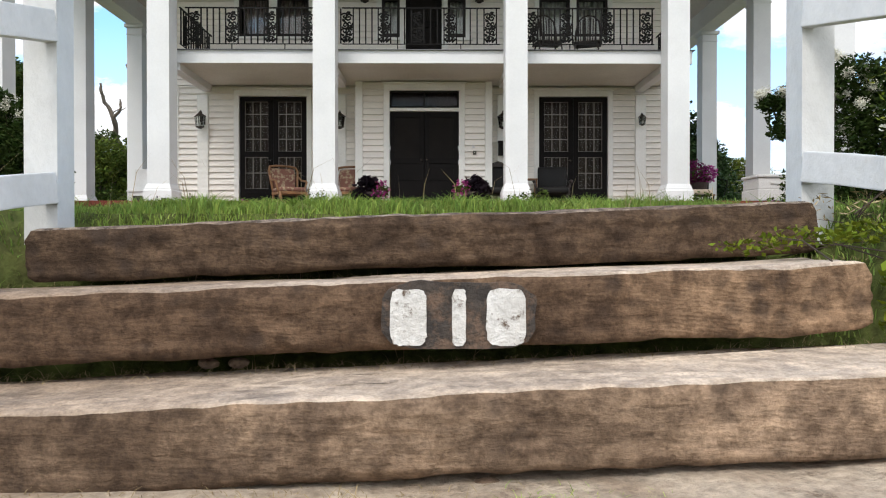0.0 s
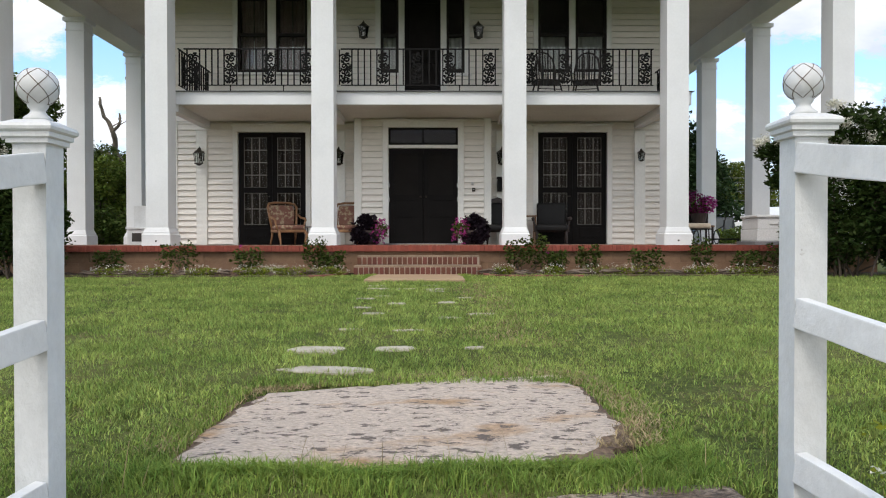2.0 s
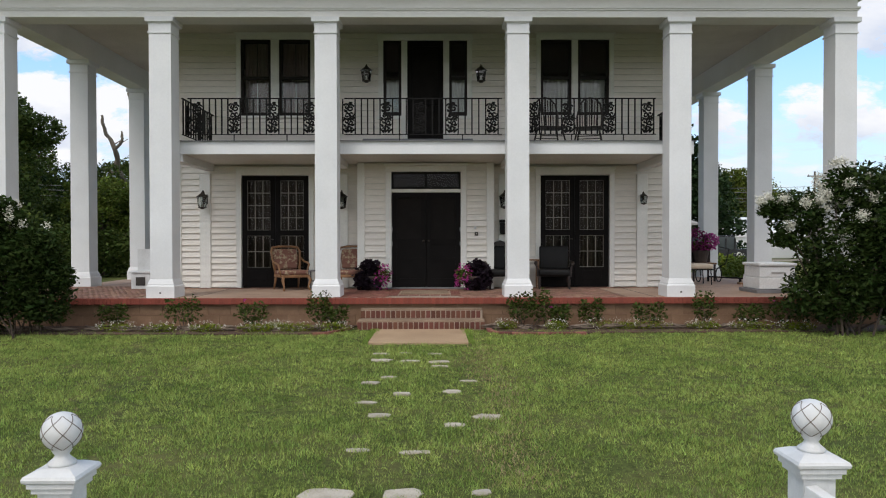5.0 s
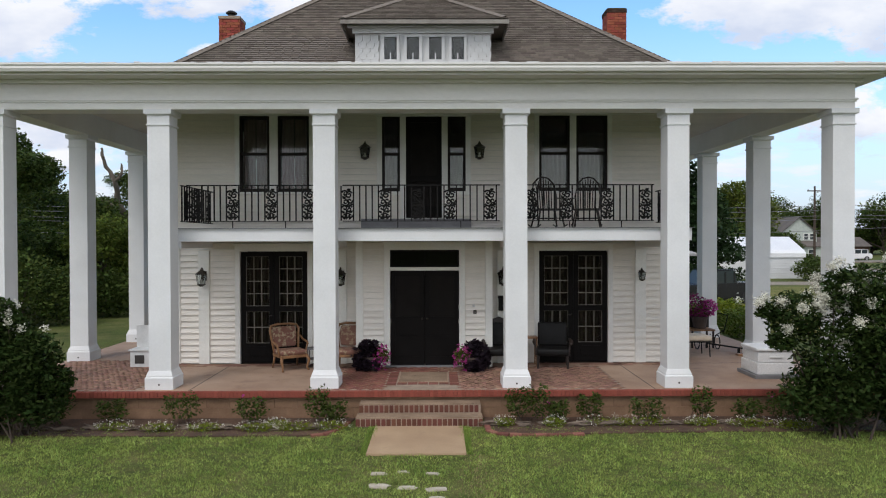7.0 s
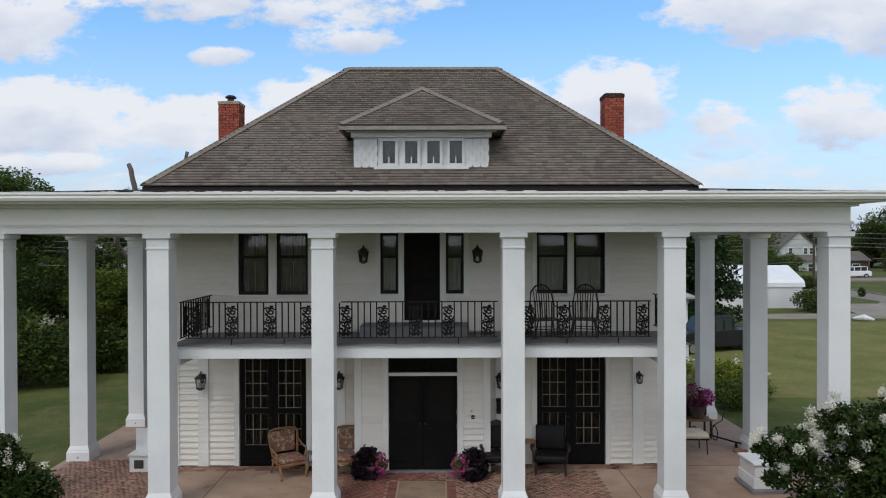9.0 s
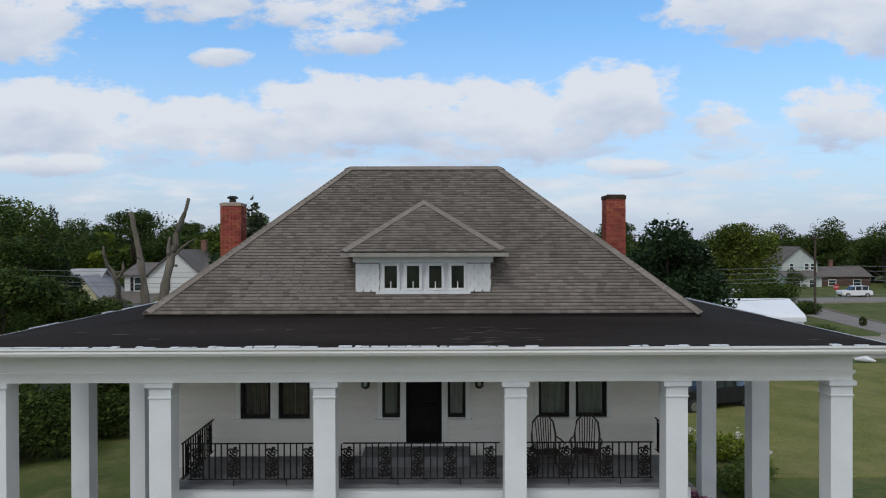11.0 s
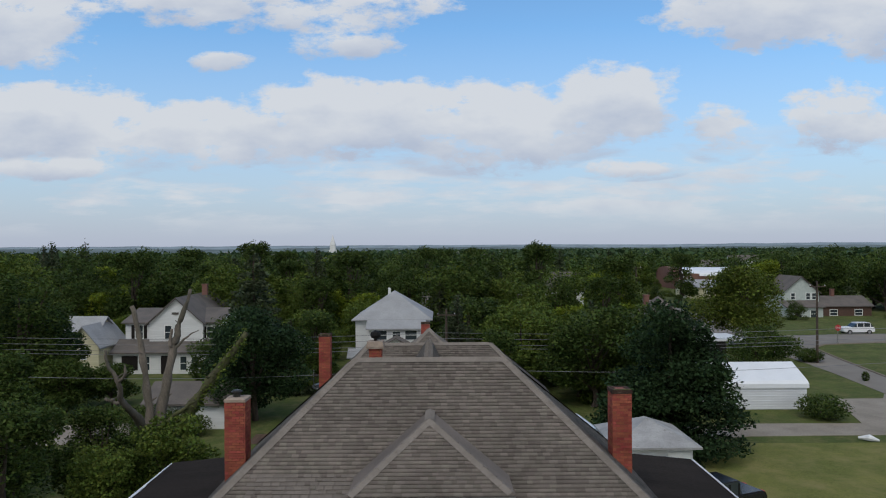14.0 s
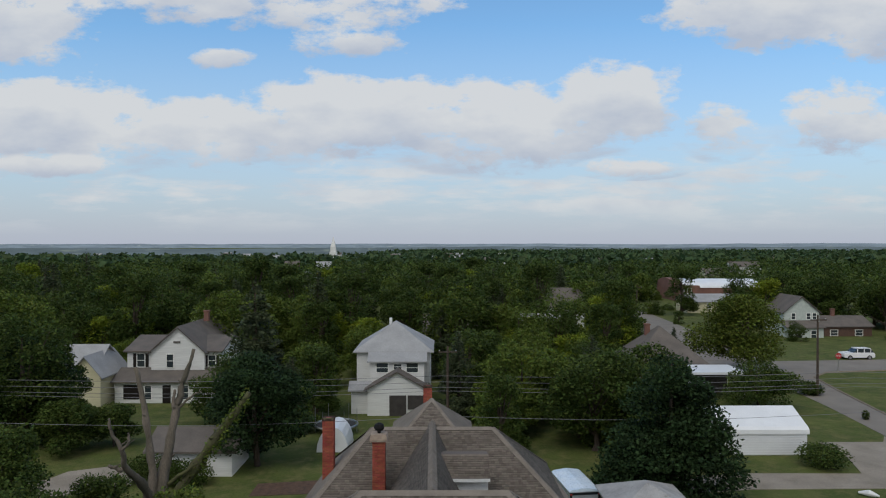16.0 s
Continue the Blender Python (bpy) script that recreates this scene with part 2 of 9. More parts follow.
# darker copy of the ceiling paint: the upper porch's dimness is put into it
CEIL_UP = paint("shaded_porch_ceiling_paint", (0.60, 0.555, 0.485), (0.52, 0.475, 0.415), 1, rough=0.7, bump=0.05)
SHINGLE = paint("grey_brown_shingle", (0.176, 0.151, 0.130), (0.138, 0.119, 0.103), 0.8, rough=0.97, bump=0.2, grain=90, fine=0.26, island=0.22, gloss=0.06, hue=0.014)
SHINGLE_ONE = paint("grey_brown_shingle_single", (0.176, 0.151, 0.130), (0.138, 0.119, 0.103), 0.8, rough=0.97, bump=0.2, grain=90, fine=0.26, each=0.11, gloss=0.06)
SOOT = paint("sooty_brick_rim", (0.075, 0.045, 0.034), (0.045, 0.032, 0.026), 4, rough=0.95, bump=0.8, grain=40, fine=0.4, spots=(0.16, 0.13, 0.10), spot_scale=9, spot_range=(0.58, 0.66), gloss=0.05)
RIDGE_CAP = paint("pale_ridge_cap_shingle", (0.225, 0.195, 0.166), (0.175, 0.151, 0.128), 2.5, rough=0.97, bump=0.4, grain=70, fine=0.2, gloss=0.06)
RIDGE = paint("weathered_ridge_shingle", (0.185, 0.160, 0.137), (0.145, 0.125, 0.107), 2.5, rough=0.97, bump=0.4, grain=70, fine=0.2, island=0.14, gloss=0.06)
TAR = paint("black_roofing_felt", (0.022, 0.018, 0.0155), (0.033, 0.027, 0.023), 0.7, rough=0.95, bump=0.5, grain=26, fine=0.3, spots=(0.11, 0.10, 0.09), spot_scale=1.3, spot_range=(0.70, 0.76), stretch=(0.3, 1.3, 1), gloss=0.04)
BRICK = paint("red_brick", (0.33, 0.095, 0.06), (0.24, 0.06, 0.042), 2, rough=0.9, bump=0.5, grain=60, fine=0.2, island=0.2, gloss=0.2, hue=0.012)
BRICK_ONE = paint("red_brick_single", (0.24, 0.105, 0.078), (0.17, 0.075, 0.058), 2, rough=0.9, bump=0.5, grain=60, fine=0.2, each=0.28, gloss=0.2, hue=0.015)
BRICK_OLD = paint("dull_paving_brick", (0.31, 0.185, 0.135), (0.24, 0.135, 0.100), 2, rough=0.9, bump=0.5, grain=60, fine=0.2, island=0.25, gloss=0.2, hue=0.015)
MORTAR = paint("sandy_mortar", (0.34, 0.27, 0.21), (0.26, 0.20, 0.155), 6, rough=0.95, bump=0.4, grain=80)
BRICK_DARK = paint("dark_damp_step_brick", (0.15, 0.058, 0.040), (0.085, 0.036, 0.028), 2, rough=0.85, bump=0.5, grain=60, fine=0.2, each=0.25, gloss=0.2, hue=0.01)
EARTH = paint("dry_sandy_earth", (0.50, 0.42, 0.33), (0.34, 0.265, 0.195), 9, rough=1.0, bump=0.8, grain=45, fine=0.3, spots=(0.16, 0.115, 0.08), spot_scale=14, spot_range=(0.58, 0.68))
MORTAR_RED = paint("red_mortar", (0.22, 0.075, 0.05), (0.17, 0.055, 0.04), 6, rough=0.95, bump=0.4, grain=80)
STEP_TREAD = paint("dirty_step_concrete", (0.31, 0.225, 0.155), (0.20, 0.14, 0.095), 2, rough=0.9, bump=0.4, grain=45, fine=0.25, spots=(0.03, 0.025, 0.022), spot_scale=2.2, spot_range=(0.60, 0.74))
BRICK_EDGE = paint("dark_red_edge_brick", (0.27, 0.072, 0.05), (0.21, 0.06, 0.044), 2, rough=0.85, bump=0.5, grain=60, fine=0.2, each=0.12, gloss=0.2)
FLOOR = paint("stained_porch_concrete", (0.385, 0.275, 0.20), (0.28, 0.185, 0.132), 1.0, rough=0.8, bump=0.25, grain=50, fine=0.14, spots=(0.20, 0.125, 0.09), spot_scale=1.6, spot_range=(0.55, 0.72))
CONCRETE = paint("tan_concrete", (0.40, 0.285, 0.18), (0.32, 0.22, 0.138), 1.1, rough=0.85, bump=0.25, grain=50, fine=0.12, spots=(0.22, 0.16, 0.12), spot_scale=2.5, spot_range=(0.6, 0.75))
BLOCK = paint("stained_porch_block", (0.25, 0.155, 0.095), (0.135, 0.075, 0.045), 1.6, rough=0.9, bump=0.4, grain=45, fine=0.15, each=0.1, spots=(0.20, 0.09, 0.055), spot_scale=1.4, spot_range=(0.5, 0.66))
STONE_SIDE = paint("brown_sandstone", (0.27, 0.182, 0.120), (0.150, 0.102, 0.070), 1.7, (0.36, 0.62), rough=0.9, bump=1.0, grain=46, fine=0.42, spots=(0.085, 0.058, 0.042), spot_scale=17, spot_range=(0.53, 0.66), stretch=(0.8, 1, 1.2))
# paler than the sides by wear and by sky light put into the colour
STONE_TOP = paint("worn_skylit_sandstone", (0.66, 0.58, 0.50), (0.55, 0.45, 0.36), 3, rough=0.88, bump=0.9, grain=42, fine=0.2, spots=(0.17, 0.135, 0.11), spot_scale=6.5, spot_range=(0.56, 0.66), stretch=(0.6, 1.4, 1))
SLAB_TOP = paint("lichened_flagstone", (0.60, 0.495, 0.405), (0.47, 0.30, 0.165), 2.4, (0.56, 0.68), rough=0.9, bump=0.9, grain=60, fine=0.3, spots=(0.150, 0.118, 0.098), spot_scale=17, spot_range=(0.555, 0.585), stretch=(0.7, 1.25, 1))
STEP_A = stone_of("dark_sandstone_riser", (0.092, 0.064, 0.044), (0.120, 0.084, 0.058), -1.0, 1.0)
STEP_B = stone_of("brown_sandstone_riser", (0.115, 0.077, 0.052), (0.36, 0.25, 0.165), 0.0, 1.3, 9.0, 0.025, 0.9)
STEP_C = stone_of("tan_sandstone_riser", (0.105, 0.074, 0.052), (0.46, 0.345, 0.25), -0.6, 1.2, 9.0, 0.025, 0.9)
# worn pale tread, with the open sky's brightness also in its colour
TREAD = stone_of("worn_skylit_tread", (0.22, 0.165, 0.122), (0.50, 0.435, 0.37), -1.2, 0.5, 12.0, 0.02, 0.45)
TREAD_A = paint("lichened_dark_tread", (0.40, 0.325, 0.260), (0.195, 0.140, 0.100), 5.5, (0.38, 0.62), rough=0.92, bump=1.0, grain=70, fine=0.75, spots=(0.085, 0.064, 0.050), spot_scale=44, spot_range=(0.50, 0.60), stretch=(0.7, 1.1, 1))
STEPPER = paint("pale_flagstone", (0.50, 0.455, 0.375), (0.36, 0.315, 0.245), 5, rough=0.9, bump=0.5, grain=50, fine=0.15, each=0.1)
NUMERAL = paint("worn_white_stencil_paint", (0.74, 0.74, 0.72), (0.62, 0.61, 0.58), 14, rough=0.8, bump=0.6, grain=60, fine=0.15, spots=(0.12, 0.085, 0.06), spot_scale=30, spot_range=(0.55, 0.64))
BLACKPAD = paint("black_stencil_ground", (0.045, 0.04, 0.037), (0.075, 0.06, 0.05), 12, rough=0.9, bump=0.7, grain=60, fine=0.25, spots=(0.15, 0.1, 0.07), spot_scale=18, spot_range=(0.50, 0.62))
DOOR = paint("black_door_paint", (0.0058, 0.0050, 0.0048), (0.0085, 0.0073, 0.0070), 3, rough=0.6, bump=0.1, grain=30, gloss=0.10)
FRAME = paint("dark_brown_frame_paint", (0.014, 0.011, 0.010), (0.02, 0.016, 0.014), 3, rough=0.6, bump=0.1, gloss=0.16)
IRON = paint("black_wrought_iron", (0.008, 0.008, 0.0085), (0.014, 0.0125, 0.0115), 8, rough=0.65, bump=0.2, grain=60, gloss=0.14)
BRONZE = paint("dark_bronze", (0.03, 0.026, 0.022), (0.05, 0.042, 0.033), 9, rough=0.45, metal=0.6, bump=0.2)
GLASS = glass_of("window_glass")
DOOR_GLASS = glass_of("dull_door_glass", (0.80, 0.78, 0.75), 0.16)
SCREEN_MESH = paint("dark_screen_mesh", (0.0165, 0.0145, 0.0135), (0.012, 0.0105, 0.0098), 4, rough=0.8, bump=0.1, grain=60, gloss=0.1)
SMOKE = glass_of("screen_glass", (0.55, 0.52, 0.50), 0.35)
# white trim turned grey: the dormer eave's shade is put into the colour
FASCIA = paint("shaded_grey_trim", (0.30, 0.28, 0.25), (0.23, 0.21, 0.19), 4, rough=0.8, bump=0.3, grain=30, fine=0.15)
CURTAIN = paint("pale_curtain", (0.62, 0.60, 0.56), (0.5, 0.48, 0.45), 5, rough=0.95, bump=0.2, thin=0.3)
# darkened copy of the pale curtain: the room's dimness is in its colour
CURTAIN_DIM = paint("dimmed_door_curtain", (0.085, 0.077, 0.069), (0.062, 0.056, 0.050), 5, rough=0.95, bump=0.2)
CURTAIN_RED = paint("dusky_curtain", (0.30, 0.21, 0.20), (0.22, 0.15, 0.15), 5, rough=0.95, bump=0.2, thin=0.2)
# dark colour in place of shade in rooms, recesses and openings; also floor joints
DARK = paint("shade_and_joint_dark", (0.06, 0.053, 0.048), (0.04, 0.036, 0.033), 2, rough=0.9, bump=0.1)
GREYWOOD = paint("grey_painted_wood", (0.20, 0.20, 0.21), (0.14, 0.14, 0.15), 4, rough=0.7, bump=0.3, grain=40, stretch=(0.3, 1, 1))
WOOD = paint("honey_carved_wood", (0.26, 0.135, 0.06), (0.17, 0.085, 0.038), 6, rough=0.45, bump=0.2, grain=40, stretch=(1, 1, 0.3))
DARKWOOD = paint("dark_stained_wood", (0.026, 0.016, 0.012), (0.016, 0.010, 0.008), 6, rough=0.5, bump=0.2, grain=40)
OLDWOOD = paint("silvered_driftwood", (0.20, 0.155, 0.12), (0.105, 0.08, 0.062), 4, rough=0.95, bump=0.8, grain=30, fine=0.25, stretch=(0.4, 3, 3), each=0.2)
FLORAL = paint("floral_tapestry", (0.17, 0.075, 0.06), (0.20, 0.10, 0.07), 4, rough=0.95, bump=0.3, spots=(0.33, 0.26, 0.17), spot_scale=11, spot_range=(0.52, 0.58))
LEATHER = paint("black_leather", (0.007, 0.0066, 0.0066), (0.010, 0.0095, 0.0095), 4, rough=0.5, bump=0.3, grain=50, gloss=0.2)
# pale glazing bars given a darker tan
BAR_PAINT = paint("dull_tan_bar_paint", (0.25, 0.23, 0.205), (0.19, 0.175, 0.155), 5, rough=0.6, bump=0.1, grain=40)
FABRIC = paint("cream_cushion_fabric", (0.62, 0.53, 0.42), (0.52, 0.43, 0.33), 5, rough=0.95, bump=0.3)
PLASTIC = paint("white_plastic", (0.72, 0.72, 0.72), (0.65, 0.65, 0.65), 2, rough=0.5, bump=0.05)
POT = paint("dark_clay_pot", (0.05, 0.035, 0.03), (0.08, 0.055, 0.045), 4, rough=0.8)
SOIL = paint("reddish_soil", (0.115, 0.066, 0.043), (0.066, 0.040, 0.028), 3, rough=1.0, bump=0.9, grain=35, fine=0.3)
GRASS = paint("lawn_ground", (0.102, 0.124, 0.034), (0.059, 0.081, 0.022), 0.35, rough=1.0, bump=1.0, grain=22, fine=0.5, spots=(0.19, 0.165, 0.07), spot_scale=0.7, spot_range=(0.46, 0.82), gloss=0.1)
GRASS_DRY = paint("dry_lawn_ground", (0.185, 0.182, 0.052), (0.125, 0.140, 0.036), 0.30, rough=1.0, bump=1.0, grain=22, fine=0.5, spots=(0.21, 0.18, 0.075), spot_scale=0.5, spot_range=(0.45, 0.75), gloss=0.1)
BLADE = paint("grass_blade", (0.340, 0.420, 0.112), (0.208, 0.294, 0.071), 1.6, gloss=0.15, rough=0.7, bump=0, grain=6, fine=0.25, island=0.58, thin=0.3, hue=0.022, spots=(0.27, 0.235, 0.10), spot_scale=1.1, spot_range=(0.66, 0.80))
BLADE_FAR = paint("long_grass_blade", (0.26, 0.36, 0.075), (0.165, 0.255, 0.052), 1.5, gloss=0.15, rough=0.7, bump=0, grain=6, island=0.35, thin=0.35, hue=0.02)
STRAW = paint("dry_straw", (0.38, 0.30, 0.165), (0.28, 0.21, 0.11), 3, rough=0.9, bump=0, island=0.25)
BARK = paint("brown_bark", (0.085, 0.062, 0.045), (0.05, 0.038, 0.03), 3, rough=1.0, bump=0.9, grain=25, fine=0.3, stretch=(1, 1, 0.3))
DEADBARK = paint("bare_dead_wood", (0.175, 0.145, 0.115), (0.085, 0.075, 0.055), 1.5, rough=1.0, bump=0.8, grain=20, fine=0.25, stretch=(1, 1, 0.25))
MOSS = paint("mossy_bark", (0.095, 0.10, 0.035), (0.06, 0.055, 0.03), 1.5, rough=1.0, bump=0.9, grain=20, fine=0.3)


def leaf_paint(name, col, col2, island=0.34, hue=0.022):
    return paint(name, col, col2, 0.35, rough=0.6, bump=0, grain=4, fine=0.12, island=island, thin=0.28, hue=hue, gloss=0.08)


LEAF = leaf_paint("green_leaf", (0.112, 0.148, 0.026), (0.070, 0.102, 0.019), 0.42)
LEAF_DARK = leaf_paint("dark_leaf", (0.072, 0.102, 0.022), (0.040, 0.064, 0.015), 0.45)
LEAF_MYRTLE = leaf_paint("glossy_dark_shrub_leaf", (0.036, 0.060, 0.014), (0.021, 0.038, 0.010))
LEAF_ROSE = leaf_paint("rose_leaf", (0.062, 0.088, 0.018), (0.040, 0.062, 0.013))
LEAF_BRIGHT = leaf_paint("yellow_green_leaf", (0.172, 0.212, 0.019), (0.116, 0.156, 0.015))
LEAF_DENSE = leaf_paint("deep_blue_green_leaf", (0.034, 0.060, 0.021), (0.020, 0.038, 0.015), 0.5, 0.012)
LEAF_OLIVE = leaf_paint("dull_olive_leaf", (0.120, 0.150, 0.024), (0.072, 0.096, 0.018), 0.45)
LEAF_NEEDLE = leaf_paint("grey_green_needle", (0.075, 0.092, 0.045), (0.052, 0.066, 0.035))
LEAF_BLACK = leaf_paint("purple_black_leaf", (0.018, 0.013, 0.019), (0.028, 0.018, 0.027), hue=0.0)
BLOOM_WHITE = paint("white_blossom", (0.78, 0.77, 0.69), (0.70, 0.68, 0.58), 8, rough=0.8, bump=0, island=0.12, thin=0.25)
BLOOM_PINK = paint("magenta_petal", (0.52, 0.06, 0.30), (0.42, 0.045, 0.26), 8, rough=0.7, bump=0, island=0.25, thin=0.3)
BLOOM_PURPLE = paint("dark_magenta_petal", (0.26, 0.02, 0.13), (0.19, 0.015, 0.10), 8, rough=0.7, bump=0, island=0.3, thin=0.3)
ASPHALT = paint("grey_asphalt", (0.215, 0.19, 0.16), (0.175, 0.153, 0.128), 0.3, rough=0.95, bump=0.2, grain=12)
GRAVEL = paint("pale_gravel", (0.30, 0.26, 0.21), (0.21, 0.178, 0.138), 0.35, rough=1.0, bump=0.5, grain=10, fine=0.2)
PAVE = paint("street_concrete", (0.22, 0.18, 0.14), (0.15, 0.12, 0.09), 2.5, rough=0.95, bump=0.4, grain=30, fine=0.2)
METALWHITE = paint("white_sheet_metal", (0.72, 0.73, 0.74), (0.66, 0.67, 0.68), 0.6, rough=0.4, bump=0.03)
SIDING_FAR = paint("white_house_siding", (0.70, 0.70, 0.68), (0.62, 0.62, 0.60), 0.5, rough=0.7, bump=0.3, grain=6, stretch=(0.1, 0.1, 3))
# pale green siding, darkened in colour for the shadow on the house
SIDING_SAGE = paint("shaded_sage_siding", (0.46, 0.50, 0.46), (0.38, 0.42, 0.39), 2, rough=0.7, bump=0, grain=8, fine=0.1)
# darker copy of the far brick, with the tree shade put into it
BRICK_DULL = paint("shaded_brown_brick", (0.115, 0.065, 0.046), (0.080, 0.048, 0.036), 3, rough=0.9, bump=0.3, grain=20, fine=0.25)
SIDING_CREAM = paint("cream_house_siding", (0.58, 0.54, 0.36), (0.5, 0.46, 0.30), 0.5, rough=0.7, bump=0.3, grain=6, stretch=(0.1, 0.1, 3))
ROOF_GREY = paint("pale_grey_roof", (0.33, 0.33, 0.33), (0.27, 0.27, 0.27), 0.6, rough=0.9, bump=0.3, grain=8)
ROOF_BROWN = paint("brown_grey_roof", (0.135, 0.115, 0.10), (0.10, 0.088, 0.078), 0.7, rough=0.95, bump=0.3, grain=8)
ROOF_PATCH = paint("patched_pale_roof", (0.36, 0.355, 0.345), (0.25, 0.245, 0.24), 0.9, rough=0.9, bump=0.4, grain=12, spots=(0.2, 0.19, 0.18), spot_scale=2, spot_range=(0.6, 0.66))
BRICK_FAR = paint("far_brown_brick", (0.20, 0.10, 0.075), (0.155, 0.08, 0.062), 0.5, rough=0.95, bump=0.3, grain=6)
CAR_WHITE = paint("white_car_paint", (0.75, 0.75, 0.75), (0.72, 0.72, 0.72), 1, rough=0.25, bump=0)
CAR_BLACK = paint("black_car_paint", (0.012, 0.013, 0.016), (0.016, 0.016, 0.02), 1, rough=0.2, bump=0)
CAR_SILVER = paint("silver_car_paint", (0.42, 0.45, 0.48), (0.38, 0.41, 0.44), 1, rough=0.3, metal=0.5, bump=0)
TRAILER_ROOF = paint("pale_blue_roof_sheet", (0.50, 0.60, 0.70), (0.66, 0.72, 0.77), 0.9, rough=0.3, bump=0.03, grain=10)
RUBBER = paint("black_rubber", (0.02, 0.02, 0.02), (0.03, 0.03, 0.03), 5, rough=0.9, bump=0.1)
CARGLASS = paint("dark_car_glass", (0.03, 0.04, 0.045), (0.04, 0.05, 0.055), 1, rough=0.08, bump=0, gloss=0.6)
RED = paint("red_enamel", (0.42, 0.03, 0.03), (0.36, 0.025, 0.025), 3, rough=0.5, bump=0)
CHROME = paint("dull_steel", (0.45, 0.45, 0.45), (0.38, 0.38, 0.38), 3, rough=0.35, metal=1.0, bump=0.05)


# ---- mesh tools ----
def box(bm, x0, x1, y0, y1, z0, z1):
    v = [bm.verts.new(p) for p in ((x0, y0, z0), (x1, y0, z0), (x1, y1, z0), (x0, y1, z0), (x0, y0, z1), (x1, y0, z1), (x1, y1, z1), (x0, y1, z1))]
    for f in ((3, 2, 1, 0), (4, 5, 6, 7), (0, 1, 5, 4), (1, 2, 6, 5), (2, 3, 7, 6), (3, 0, 4, 7)):
        bm.faces.new([v[i] for i in f])
    return v


def boxes(*spans, bevel=0.0):
    bm = bmesh.new()
    for s in spans:
        box(bm, *s)
    if bevel:
        bmesh.ops.bevel(bm, geom=bm.edges[:], offset=bevel, segments=2, affect="EDGES", profile=0.6)
    return bm


def tube(bm, points, radii, n=8, cap=True):
    """A round limb along points, with a radius at each."""
    rings = []
    pts = [Vector(p) for p in points]
    if not hasattr(radii, "__len__"):
        radii = [radii] * len(pts)
    for i, p in enumerate(pts):
        d = (pts[min(i + 1, len(pts) - 1)] - pts[max(i - 1, 0)]).normalized()
        side = d.orthogonal().normalized() if abs(d.z) > 0.95 else d.cross(Vector((0, 0, 1))).normalized()
        up = d.cross(side)
        rings.append([bm.verts.new(p + radii[i] * (math.cos(2 * math.pi * k / n) * side + math.sin(2 * math.pi * k / n) * up)) for k in range(n)])
    for a, b in zip(rings, rings[1:]):
        for k in range(n):
            bm.faces.new((a[k], a[(k + 1) % n], b[(k + 1) % n], b[k]))
    if cap:
        bm.faces.new(rings[0]), bm.faces.new(list(reversed(rings[-1])))
    return bm


def lathe(bm, profile, n=16, at=(0, 0, 0)):
    """A turned shape from (radius, height) pairs."""
    rings = [[bm.verts.new((at[0] + r * math.cos(2 * math.pi * k / n), at[1] + r * math.sin(2 * math.pi * k / n), at[2] + z)) for k in range(n)] for r, z in profile]
    for a, b in zip(rings, rings[1:]):
        for k in range(n):
            bm.faces.new((a[k], a[(k + 1) % n], b[(k + 1) % n], b[k]))
    bm.faces.new(list(reversed(rings[0]))), bm.faces.new(rings[-1])
    return bm


def stack(bm, levels, cx=0.0, cy=0.0):
    """A square stacked shape: (half width, height) levels joined from below."""
    rings = [[bm.verts.new((cx + a * s, cy + b * s, z)) for a, b in ((-1, -1), (1, -1), (1, 1), (-1, 1))] for s, z in levels]
    for a, b in zip(rings, rings[1:]):
        for k in range(4):
            bm.faces.new((a[k], a[(k + 1) % 4], b[(k + 1) % 4], b[k]))
    bm.faces.new(list(reversed(rings[0]))), bm.faces.new(rings[-1])
    return bm


def poly(bm, *faces):
    """Faces from their corners."""
    for f in faces:
        bm.faces.new([bm.verts.new(p) for p in f])
    return bm


def prism(bm, outline, low, high, axis="y"):
    """A solid with an outline (two coordinates) drawn out along an axis."""
    def at(p, d):
        return {"x": (d, p[0], p[1]), "y": (p[0], d, p[1]), "z": (p[0], p[1], d)}[axis]
    a = [bm.verts.new(at(p, low)) for p in outline]
    b = [bm.verts.new(at(p, high)) for p in outline]
    bm.faces.new(a), bm.faces.new(list(reversed(b)))
    for i in range(len(a)):
        j = (i + 1) % len(a)
        bm.faces.new((a[j], a[i], b[i], b[j]))
    return bm


def mesh_of(name, bm, material, smooth=False, fix=True):
    if fix:
        bmesh.ops.recalc_face_normals(bm, faces=bm.faces[:])
    me = bpy.data.meshes.new(name)
    bm.to_mesh(me)
    bm.free()
    me.materials.append(material)
    if smooth:
        for p in me.polygons:
            p.use_smooth = True
    return me


PIECES = {"door": "rail", "casing": "trim_board", "window": "sash_bar", "transom_window": "sash_bar"}   # framed parts, and what their bars are called


def islands(bm):
    """The separate pieces of a bmesh, each as a bmesh of its own."""
    left, out = set(bm.verts), []
    while left:
        todo, got = [left.pop()], set()
        while todo:
            v = todo.pop()
            got.add(v)
            for e in v.link_edges:
                w = e.other_vert(v)
                if w in left:
                    left.discard(w)
                    todo.append(w)
        piece, made = bmesh.new(), {}
        for v in sorted(got, key=lambda v: v.index):
            made[v] = piece.verts.new(v.co)
        for f in sorted({f for v in got for f in v.link_faces}, key=lambda f: f.index):
            piece.faces.new([made[v] for v in f.verts])
        out.append(piece)
    return sorted(out, key=lambda b: min((v.co.x, v.co.z, v.co.y) for v in b.verts))


